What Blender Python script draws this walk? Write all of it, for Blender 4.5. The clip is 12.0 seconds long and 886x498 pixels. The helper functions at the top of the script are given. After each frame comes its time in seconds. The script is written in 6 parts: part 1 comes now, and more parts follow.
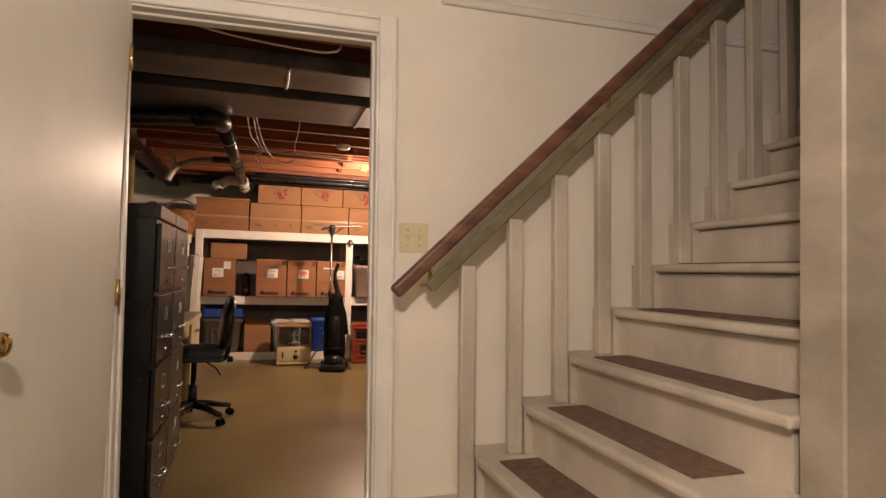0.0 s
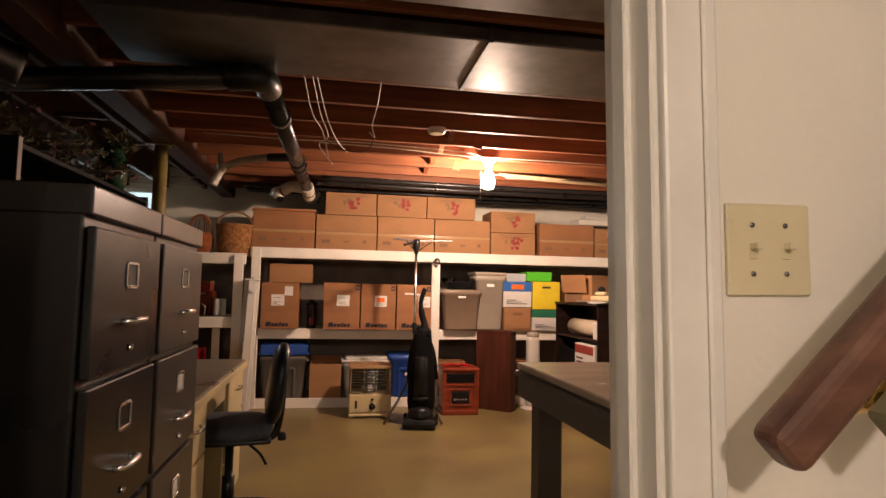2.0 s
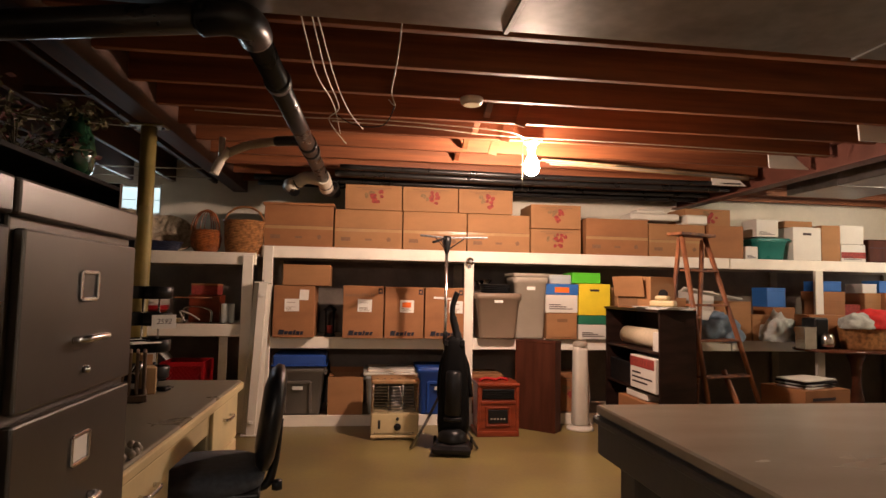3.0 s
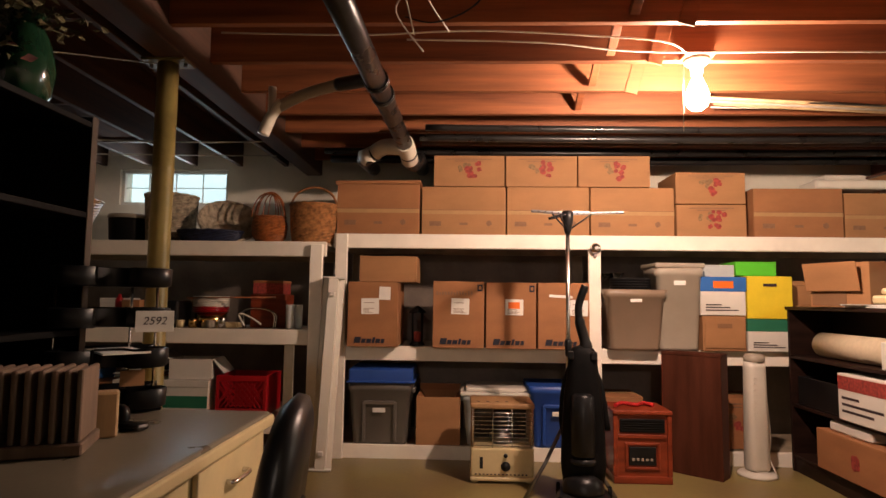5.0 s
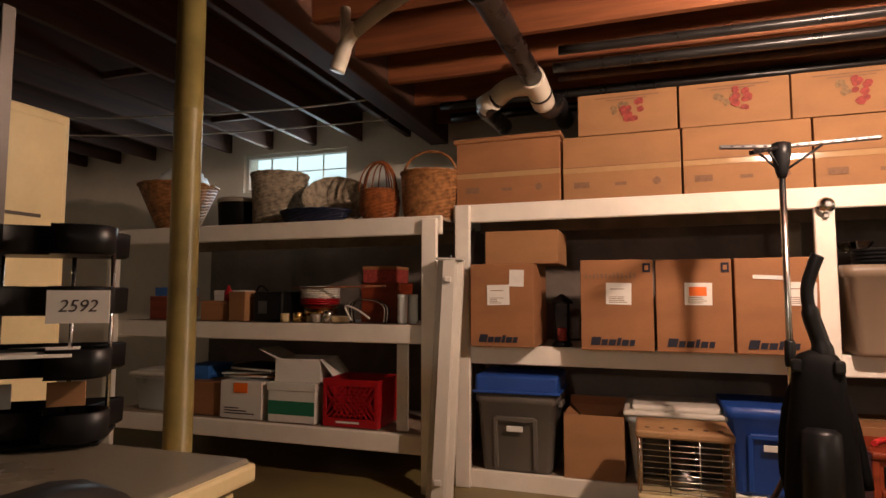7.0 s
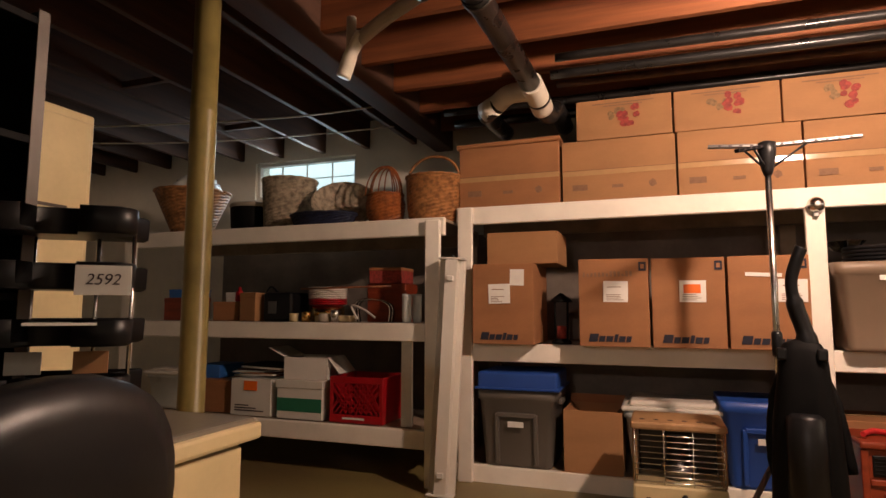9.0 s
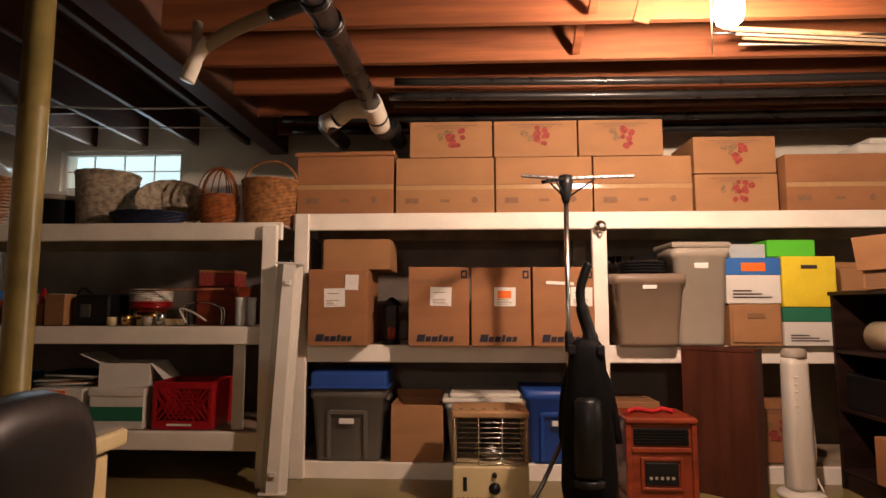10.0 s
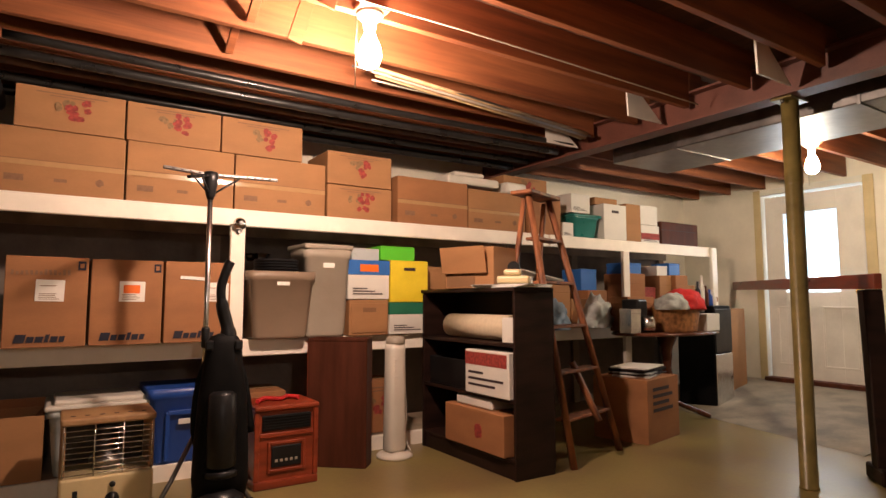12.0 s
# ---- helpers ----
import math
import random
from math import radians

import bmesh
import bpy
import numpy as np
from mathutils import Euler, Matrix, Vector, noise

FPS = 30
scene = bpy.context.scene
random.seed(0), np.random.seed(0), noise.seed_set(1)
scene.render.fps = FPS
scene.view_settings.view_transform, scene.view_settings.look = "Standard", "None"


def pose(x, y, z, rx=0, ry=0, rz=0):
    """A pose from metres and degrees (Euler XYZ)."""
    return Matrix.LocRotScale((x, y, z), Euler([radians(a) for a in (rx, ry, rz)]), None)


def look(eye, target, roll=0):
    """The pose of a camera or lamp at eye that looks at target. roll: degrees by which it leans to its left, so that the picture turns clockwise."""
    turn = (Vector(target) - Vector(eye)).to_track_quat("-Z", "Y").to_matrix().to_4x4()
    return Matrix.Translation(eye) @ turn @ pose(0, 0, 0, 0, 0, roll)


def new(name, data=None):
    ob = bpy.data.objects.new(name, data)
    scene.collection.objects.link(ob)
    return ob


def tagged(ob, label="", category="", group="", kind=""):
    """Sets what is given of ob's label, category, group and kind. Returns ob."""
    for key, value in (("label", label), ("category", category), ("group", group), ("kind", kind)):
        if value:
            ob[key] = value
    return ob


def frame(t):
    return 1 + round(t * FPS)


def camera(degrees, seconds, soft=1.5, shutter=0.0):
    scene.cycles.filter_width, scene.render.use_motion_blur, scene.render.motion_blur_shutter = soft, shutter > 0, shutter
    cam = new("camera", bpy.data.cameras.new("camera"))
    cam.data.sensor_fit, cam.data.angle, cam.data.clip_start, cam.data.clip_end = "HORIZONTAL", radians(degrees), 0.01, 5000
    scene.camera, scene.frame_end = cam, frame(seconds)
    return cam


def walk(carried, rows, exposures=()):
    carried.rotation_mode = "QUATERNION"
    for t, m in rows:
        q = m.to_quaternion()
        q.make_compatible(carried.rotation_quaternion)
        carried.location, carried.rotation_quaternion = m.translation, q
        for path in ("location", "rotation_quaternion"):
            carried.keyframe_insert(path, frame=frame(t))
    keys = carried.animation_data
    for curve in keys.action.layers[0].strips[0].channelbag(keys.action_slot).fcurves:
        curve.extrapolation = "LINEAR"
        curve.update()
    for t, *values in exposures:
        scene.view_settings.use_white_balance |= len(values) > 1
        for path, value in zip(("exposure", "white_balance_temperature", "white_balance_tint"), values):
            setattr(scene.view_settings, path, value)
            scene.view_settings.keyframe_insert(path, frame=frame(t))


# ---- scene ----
cam = camera(73.5, 12.0, soft=1.5, shutter=0.0)
PATH = [
    (0, (0.32, 0.353, 1.124), (0.898, 2.265, 1.209), 1.5),
    (0.5, (0.313, 0.737, 1.147), (0.806, 2.673, 1.242), 1.4),
    (1, (0.322, 1.149, 1.16), (0.771, 3.095, 1.267), 1.35),
    (1.5, (0.339, 1.537, 1.188), (0.734, 3.494, 1.312), 1.3),
    (2, (0.351, 1.947, 1.205), (0.705, 3.911, 1.343), 1.2),
    (2.5, (0.408, 2.318, 1.205), (0.722, 4.287, 1.352), 1.2),
    (3, (0.436, 2.648, 1.228), (0.692, 4.626, 1.367), 1.1),
    (5, (0.467, 3.828, 1.132), (0.392, 5.82, 1.299), 0.7),
    (5.5, (0.483, 4.085, 1.105), (0.315, 6.071, 1.275), 0.5),
    (6, (0.498, 4.397, 1.110), (0.193, 6.367, 1.273), 0.5),
    (6.5, (0.546, 4.622, 1.075), (0.031, 6.547, 1.244), 0.3),
    (7, (0.57, 4.817, 1.07), (-0.075, 6.704, 1.227), 0.0),
    (9, (0.648, 4.73, 0.98), (-0.03, 6.601, 1.186), 0.1),
    (9.5, (0.627, 4.58, 1.013), (0.25, 6.534, 1.203), 0.1),
    (10, (0.607, 4.489, 1.011), (0.517, 6.477, 1.21), -0.0),
    (10.5, (0.544, 4.416, 1.02), (0.8, 6.392, 1.199), 0.1),
    (11, (0.502, 4.383, 1.019), (1.08, 6.289, 1.196), 0.1),
    (11.5, (0.465, 4.364, 1.009), (1.314, 6.165, 1.196), 0.1),
    (12, (0.468, 4.336, 1.028), (1.552, 6.008, 1.202), -0.0),
]
EXPOSURES = [(0.0, 0.0), (2.0, 0.0), (3.0, 0.0), (12.0, 0.0)]
walk(cam, [(t, look(eye, target, roll)) for t, eye, target, roll in PATH], exposures=EXPOSURES)

# ---- light ----
world = bpy.data.worlds.new("world")
scene.world = world
world.use_nodes = True
wn = world.node_tree
sky = wn.nodes.new("ShaderNodeTexSky")
sky.sky_type, sky.sun_disc, sky.sun_elevation, sky.sun_rotation = "NISHITA", False, radians(35), radians(60)
wn.links.new(sky.outputs[0], wn.nodes["Background"].inputs[0])
wn.nodes["Background"].inputs[1].default_value = 0.1


def lamp(name, loc, watts, colour, radius):
    d = bpy.data.lights.new(name, "POINT")
    d.energy, d.color, d.shadow_soft_size = watts, colour, radius
    ob = new(name, d)
    ob.location = loc
    return ob


BULB = (1.555, 6.60, 2.10)
BULB2 = (5.45, 6.63, 2.13)
lamp("bulb_light", BULB, 132, (1.0, 0.665, 0.54), 0.04)
lamp("bulb_light", BULB2, 26, (1.0, 0.84, 0.72), 0.045)
lamp("hall_light", (0.14, 0.10, 2.18), 102, (1.0, 0.83, 0.71), 0.07)


def area(name, m, w, h, watts, colour):
    d = bpy.data.lights.new(name, "AREA")
    d.shape, d.size, d.size_y, d.energy, d.color = "RECTANGLE", w, h, watts, colour
    ob = new(name, d)
    ob.matrix_world = m
    return ob


area("window_daylight", look((-2.13, 8.93, 2.09), (-2.13, 7.0, 1.6)), 0.85, 0.26, 9, (0.75, 0.9, 1.0))
area("door_daylight", look((7.02, 7.42, 1.55), (5.0, 7.2, 0.6)), 0.42, 0.8, 8, (0.95, 0.97, 1.0))

# ---- materials ----
MATS = {}


def mat(name, col, rough=0.6, metal=0.0, var=0.15, scale=8.0, bump=0.15, bscale=60.0, stretch=(1, 1, 1), col2=None, spec=0.4, island=0.0):
    """A procedural surface: base colour broken up by two noises, roughness variation and fine relief."""
    if name in MATS:
        return MATS[name]
    m = bpy.data.materials.new(name)
    m.use_nodes = True
    nt = m.node_tree
    b = nt.nodes["Principled BSDF"]
    tc = nt.nodes.new("ShaderNodeTexCoord")
    mp = nt.nodes.new("ShaderNodeMapping")
    mp.inputs["Scale"].default_value = stretch
    nt.links.new(tc.outputs["Object"], mp.inputs[0])
    n1 = nt.nodes.new("ShaderNodeTexNoise")
    n1.inputs["Scale"].default_value, n1.inputs["Detail"].default_value = scale, 6
    n2 = nt.nodes.new("ShaderNodeTexNoise")
    n2.inputs["Scale"].default_value, n2.inputs["Detail"].default_value = bscale, 4
    nt.links.new(mp.outputs[0], n1.inputs[0])
    nt.links.new(mp.outputs[0], n2.inputs[0])
    ramp = nt.nodes.new("ShaderNodeValToRGB")
    dark = col2 or tuple(c * (1 - 2 * var) for c in col)
    ramp.color_ramp.elements[0].color, ramp.color_ramp.elements[0].position = (*dark, 1), 0.32
    ramp.color_ramp.elements[1].color, ramp.color_ramp.elements[1].position = (*col, 1), 0.62
    nt.links.new(n1.outputs[0], ramp.inputs[0])
    hsv = nt.nodes.new("ShaderNodeHueSaturation")
    nt.links.new(ramp.outputs[0], hsv.inputs["Color"])
    ma = nt.nodes.new("ShaderNodeMapRange")
    ma.inputs[3].default_value, ma.inputs[4].default_value = 1 - var * 0.8, 1 + var * 0.5
    oi = nt.nodes.new("ShaderNodeObjectInfo")
    mx = nt.nodes.new("ShaderNodeMath")
    mx.operation = "MULTIPLY_ADD"
    mx.inputs[1].default_value = 0.35
    nt.links.new(oi.outputs["Random"], mx.inputs[0])
    nt.links.new(n2.outputs[0], mx.inputs[2])
    nt.links.new(mx.outputs[0], ma.inputs[0])
    nt.links.new(ma.outputs[0], hsv.inputs["Value"])
    nt.links.new(hsv.outputs[0], b.inputs["Base Color"])
    rr = nt.nodes.new("ShaderNodeMapRange")
    rr.inputs[3].default_value, rr.inputs[4].default_value = max(0.03, rough - 0.12), min(1, rough + 0.12)
    nt.links.new(n1.outputs[0], rr.inputs[0])
    nt.links.new(rr.outputs[0], b.inputs["Roughness"])
    b.inputs["Metallic"].default_value = metal
    b.inputs["Specular IOR Level"].default_value = spec
    if bump:
        bp = nt.nodes.new("ShaderNodeBump")
        bp.inputs["Strength"].default_value, bp.inputs["Distance"].default_value = bump, 0.004
        nt.links.new(n2.outputs[0], bp.inputs["Height"])
        nt.links.new(bp.outputs[0], b.inputs["Normal"])
    MATS[name] = m
    return m


def glow(name, col, strength):
    m = bpy.data.materials.new(name)
    m.use_nodes = True
    b = m.node_tree.nodes["Principled BSDF"]
    b.inputs["Base Color"].default_value = (*col, 1)
    b.inputs["Emission Color"].default_value = (*col, 1)
    b.inputs["Emission Strength"].default_value = strength
    return m


def clear(name, col, rough, trans=1.0):
    m = bpy.data.materials.new(name)
    m.use_nodes = True
    b = m.node_tree.nodes["Principled BSDF"]
    b.inputs["Base Color"].default_value = (*col, 1)
    b.inputs["Roughness"].default_value = rough
    b.inputs["Transmission Weight"].default_value = trans
    return m


PLASTER = mat("plaster", (0.80, 0.75, 0.66), 0.75, var=0.05, scale=2.0, bump=0.12, bscale=90)
# Stair-side wall: shade put into the colour, well below the hall plaster.
SHADEDP = mat("shaded_gloss_paint", (0.38, 0.33, 0.27), 0.42, var=0.16, scale=3.5, bump=0.1, bscale=40, stretch=(1, 1, 2))
TRIM = mat("white_trim_paint", (0.78, 0.75, 0.69), 0.38, var=0.05, scale=5, bump=0.06, bscale=40)
DOORP = mat("door_paint", (0.80, 0.76, 0.69), 0.32, var=0.05, scale=2.5, bump=0.05, bscale=30, stretch=(1, 1, 0.3))
STAIRP = mat("stair_paint", (0.56, 0.50, 0.42), 0.5, var=0.17, scale=3, bump=0.12, bscale=50, stretch=(1, 1, 0.6))
CARPET = mat("brown_carpet", (0.17, 0.105, 0.075), 0.95, var=0.2, scale=30, bump=0.8, bscale=400)
RAILW = mat("worn_rail_wood", (0.20, 0.095, 0.06), 0.45, var=0.3, scale=9, bump=0.1, bscale=60, col2=(0.075, 0.033, 0.024), stretch=(0.5, 2, 2))
GREENP = mat("olive_paint", (0.19, 0.165, 0.09), 0.55, var=0.15, scale=10, bump=0.1)
IVORY = mat("ivory_plastic", (0.66, 0.58, 0.38), 0.3, var=0.03, scale=10, bump=0.0)
BRASS = mat("brass", (0.75, 0.52, 0.2), 0.18, 1.0, var=0.08, scale=20, bump=0.0)
CHROME = mat("worn_chrome", (0.75, 0.74, 0.72), 0.22, 1.0, var=0.1, scale=20, bump=0.03)
STEEL = mat("galvanised_steel", (0.25, 0.24, 0.235), 0.42, 1.0, var=0.18, scale=5, bump=0.05, bscale=20)
FLOORM = mat("painted_concrete", (0.235, 0.185, 0.068), 0.34, var=0.22, scale=1.6, bump=0.10, bscale=35, col2=(0.165, 0.115, 0.055))
HALLF = mat("hall_floor", (0.22, 0.17, 0.10), 0.5, var=0.2, scale=3, bump=0.1)
SLAB = mat("bare_concrete", (0.27, 0.225, 0.165), 0.7, var=0.25, scale=4, bump=0.2, bscale=40)
MASON = mat("painted_masonry", (0.82, 0.76, 0.65), 0.8, var=0.07, scale=2.2, bump=0.35, bscale=25)
SHADEGREY = mat("shelf_shade_grey", (0.23, 0.185, 0.155), 0.85, var=0.2, scale=3, bump=0.4, bscale=30)
JOIST = mat("joist_wood", (0.25, 0.083, 0.030), 0.62, var=0.3, scale=3.0, bump=0.25, bscale=18, stretch=(0.35, 6, 6), col2=(0.13, 0.038, 0.015))
# Darker tone of the joist wood, used for the west ceiling and girder.
JOISTY = mat("joist_wood_dark", (0.085, 0.038, 0.022), 0.7, var=0.3, scale=3.0, bump=0.25, bscale=18, stretch=(6, 0.35, 6), col2=(0.04, 0.018, 0.011))
SUBFLOOR = mat("subfloor_boards", (0.10, 0.04, 0.022), 0.75, var=0.3, scale=3, bump=0.2, bscale=20, stretch=(4, 0.4, 1))
GIRDER = mat("girder_paint", (0.13, 0.045, 0.03), 0.5, var=0.2, scale=4, bump=0.1)
OLIVE = mat("olive_column_paint", (0.23, 0.18, 0.06), 0.33, var=0.2, scale=6, bump=0.05, bscale=30)
SHELFP = mat("white_shelf_paint", (0.86, 0.80, 0.71), 0.48, var=0.05, scale=5, bump=0.15, bscale=30, stretch=(1, 1, 1))
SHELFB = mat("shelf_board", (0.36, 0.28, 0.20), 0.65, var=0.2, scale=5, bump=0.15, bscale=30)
CARD = mat("cardboard", (0.365, 0.182, 0.078), 0.78, var=0.09, scale=3, bump=0.12, bscale=50, stretch=(1, 1, 2.5))
CARDD = mat("cardboard_deep", (0.33, 0.145, 0.060), 0.78, var=0.10, scale=3, bump=0.12, bscale=50, stretch=(1, 1, 2.5))
CARDIN = mat("cardboard_inside", (0.24, 0.125, 0.06), 0.85, var=0.1, scale=4)
TAPE = mat("packing_tape", (0.44, 0.27, 0.13), 0.16, var=0.06, scale=12, bump=0.05, spec=0.6)
PAPER = mat("paper_label", (0.78, 0.75, 0.70), 0.6, var=0.04, scale=20, bump=0.0)
INK = mat("dark_ink", (0.045, 0.03, 0.035), 0.7, var=0.1, scale=30, bump=0.0)
BLUEINK = mat("navy_ink", (0.018, 0.018, 0.032), 0.8, var=0.1, scale=40, bump=0.0)
FAINT = mat("faint_ink", (0.23, 0.125, 0.07), 0.8, var=0.1, scale=40, bump=0.0)
REDINK = mat("red_print", (0.34, 0.05, 0.04), 0.7, var=0.25, scale=60, bump=0.0)
LEAFINK = mat("olive_print", (0.25, 0.15, 0.07), 0.7, var=0.2, scale=60, bump=0.0)
ORANGE = mat("orange_sticker", (0.85, 0.17, 0.02), 0.5, var=0.03, bump=0.0)
BLACK = mat("black_plastic", (0.009, 0.009, 0.010), 0.36, var=0.2, scale=10, bump=0.05, spec=0.3)
BLACKM = mat("black_matt", (0.005, 0.0048, 0.005), 0.6, var=0.2, scale=10, bump=0.1, spec=0.09)
DARKWOOD = mat("dark_laminate", (0.024, 0.011, 0.008), 0.5, var=0.3, scale=3, bump=0.08, stretch=(1, 1, 5), spec=0.2)
BROWNLAM = mat("brown_walnut_laminate", (0.085, 0.026, 0.014), 0.55, var=0.22, scale=3, bump=0.06, stretch=(5, 5, 0.6), spec=0.15)
CABM = mat("brown_grey_enamel", (0.078, 0.066, 0.057), 0.34, 0.25, var=0.12, scale=3, bump=0.06, bscale=20)
CABK = mat("black_enamel", (0.008, 0.0075, 0.0075), 0.3, 0.2, var=0.12, scale=4, bump=0.05)
CREAM = mat("cream_enamel", (0.62, 0.50, 0.28), 0.4, var=0.08, scale=5, bump=0.04)
DESKTOP = mat("grey_linoleum", (0.20, 0.175, 0.13), 0.3, var=0.14, scale=4, bump=0.04)
BENCHM = mat("grey_bench_paint", (0.115, 0.105, 0.10), 0.5, var=0.12, scale=4, bump=0.1)
BENCHT = mat("bench_top_varnish", (0.50, 0.42, 0.33), 0.24, var=0.05, scale=2.5, bump=0.03, stretch=(1, 3, 1))
FABRIC = mat("blue_grey_fabric", (0.05, 0.056, 0.07), 0.9, var=0.2, scale=40, bump=0.5, bscale=300)
TAUPE = mat("taupe_plastic", (0.23, 0.165, 0.115), 0.42, var=0.06, scale=4, bump=0.04)
LTAUPE = mat("light_taupe_plastic", (0.36, 0.31, 0.25), 0.4, var=0.06, scale=4, bump=0.04)
GREYP = mat("grey_plastic", (0.13, 0.115, 0.10), 0.42, var=0.07, scale=4, bump=0.04)
SOOTY = mat("sooty_reflector", (0.05, 0.04, 0.031), 0.36, 0.9, var=0.3, scale=7, bump=0.05)
SCORCH = mat("scorched_enamel", (0.40, 0.235, 0.11), 0.5, var=0.2, scale=7, bump=0.06, col2=(0.24, 0.125, 0.055))
SLATW = mat("weathered_slat_wood", (0.20, 0.135, 0.095), 0.7, var=0.22, scale=6, bump=0.15, stretch=(3, 3, 0.5))
PALEW = mat("pale_pine", (0.44, 0.29, 0.15), 0.55, var=0.15, scale=6, bump=0.08, stretch=(3, 3, 0.6))
BLUEP = mat("blue_plastic", (0.02, 0.07, 0.32), 0.38, var=0.08, scale=4, bump=0.03)
CLEARP = mat("cloudy_plastic", (0.50, 0.53, 0.52), 0.3, var=0.06, scale=5, bump=0.03)
REDP = mat("red_plastic", (0.36, 0.008, 0.014), 0.32, var=0.08, scale=4, bump=0.03)
WHITEP = mat("white_plastic", (0.66, 0.62, 0.55), 0.35, var=0.04, scale=4, bump=0.03)
PVC = mat("white_pvc", (0.72, 0.66, 0.56), 0.3, var=0.08, scale=6, bump=0.03)
ABS = mat("black_abs", (0.016, 0.015, 0.015), 0.3, var=0.2, scale=8, bump=0.03)
CHERRY = mat("cherry_wood", (0.25, 0.042, 0.016), 0.32, var=0.22, scale=4, bump=0.05, stretch=(1, 1, 5))
LIME = mat("lime_card", (0.10, 0.55, 0.03), 0.55, var=0.04, bump=0.02)
YELLOW = mat("yellow_card", (0.78, 0.60, 0.03), 0.55, var=0.05, bump=0.02)
BLUEC = mat("blue_card", (0.03, 0.14, 0.45), 0.5, var=0.05, bump=0.02)
GREENC = mat("green_card", (0.02, 0.16, 0.09), 0.55, var=0.06, bump=0.02)
TEAL = mat("teal_plastic", (0.02, 0.17, 0.15), 0.3, var=0.06, bump=0.02)
WHITEC = mat("white_card", (0.68, 0.65, 0.60), 0.6, var=0.05, scale=4, bump=0.03)
WICKER = mat("wicker_brown", (0.38, 0.17, 0.06), 0.55, var=0.3, scale=30, bump=0.3, bscale=150)
WICKERR = mat("wicker_red", (0.36, 0.11, 0.03), 0.45, var=0.25, scale=30, bump=0.3, bscale=150)
WICKERG = mat("wicker_grey", (0.46, 0.38, 0.28), 0.65, var=0.3, scale=30, bump=0.3, bscale=150)
WICKERN = mat("wicker_navy", (0.015, 0.02, 0.05), 0.5, var=0.3, scale=30, bump=0.3, bscale=150)
ROPE = mat("wire_sheath", (0.55, 0.50, 0.42), 0.5, var=0.1, scale=20, bump=0.05)
LADDERW = mat("ladder_wood", (0.34, 0.125, 0.05), 0.6, var=0.35, scale=7, bump=0.2, bscale=40, stretch=(2, 2, 0.6), col2=(0.10, 0.035, 0.02))
TABLEW = mat("table_wood", (0.11, 0.035, 0.018), 0.25, var=0.25, scale=4, bump=0.05)
REDCLOTH = mat("red_cloth", (0.5, 0.02, 0.02), 0.9, var=0.15, scale=20, bump=0.4)
GREYCLOTH = mat("grey_cloth", (0.42, 0.44, 0.42), 0.9, var=0.2, scale=14, bump=0.4)
DENIM = mat("blue_tarp", (0.17, 0.24, 0.33), 0.5, var=0.25, scale=9, bump=0.4)
LEAF = mat("dry_leaf", (0.09, 0.075, 0.03), 0.8, var=0.4, scale=20, bump=0.2)
FLOWER = mat("dry_flower", (0.12, 0.035, 0.03), 0.8, var=0.4, scale=20, bump=0.2)
GREENGLASS = mat("green_glaze", (0.012, 0.045, 0.022), 0.12, var=0.2, bump=0.0, spec=0.7)
GLASS = clear("glass", (0.9, 0.95, 0.95), 0.03)
CARPETROLL = mat("cream_carpet_back", (0.60, 0.50, 0.36), 0.9, var=0.05, scale=40, bump=0.4, bscale=200)
BULBGLOW = glow("bulb_glow", (1.0, 0.80, 0.52), 160)
DAYGLOW = glow("daylight_backdrop", (0.70, 0.84, 0.90), 1.0)
DOORGLOW = glow("door_daylight_backdrop", (0.70, 0.84, 1.0), 1.5)


# ---- builders ----
def bx(bm, x0, x1, y0, y1, z0, z1, bevel=0.0, m=None, seg=1):
    """Add one box, with its edges rounded off."""
    r = bmesh.ops.create_cube(bm, size=1.0)
    vs = r["verts"]
    t = Matrix.Translation(((x0 + x1) / 2, (y0 + y1) / 2, (z0 + z1) / 2)) @ Matrix.Diagonal((abs(x1 - x0), abs(y1 - y0), abs(z1 - z0), 1))
    bmesh.ops.transform(bm, matrix=(m @ t if m else t), verts=vs)
    if bevel:
        es = list({e for v in vs for e in v.link_edges})
        bmesh.ops.bevel(bm, geom=es, offset=min(bevel, 0.45 * min(abs(x1 - x0), abs(y1 - y0), abs(z1 - z0))), segments=seg, affect="EDGES", profile=0.5)
    return bm


def box(*a, **k):
    return bx(bmesh.new(), *a, **k)


def ring_sweep(bm, rings, closed_ends=True):
    """Skin a list of rings of equal length."""
    rows = [[bm.verts.new(p) for p in ring] for ring in rings]
    n = len(rows[0])
    for a, b in zip(rows, rows[1:]):
        for i in range(n):
            f = bm.faces.new((a[i], a[(i + 1) % n], b[(i + 1) % n], b[i]))
            f.smooth = True
    if closed_ends:
        bm.faces.new(rows[0][::-1])
        bm.faces.new(rows[-1])
    return bm


def lathe(bm, profile, n=20, centre=(0, 0, 0), closed=True, m=None):
    """Turn a profile of (radius, z) round the z axis."""
    rings = []
    for r, z in profile:
        ring = [Vector((r * math.cos(2 * math.pi * i / n), r * math.sin(2 * math.pi * i / n), z)) for i in range(n)]
        rings.append([(m @ p if m else p) + Vector(centre) for p in ring])
    return ring_sweep(bm, rings, closed)


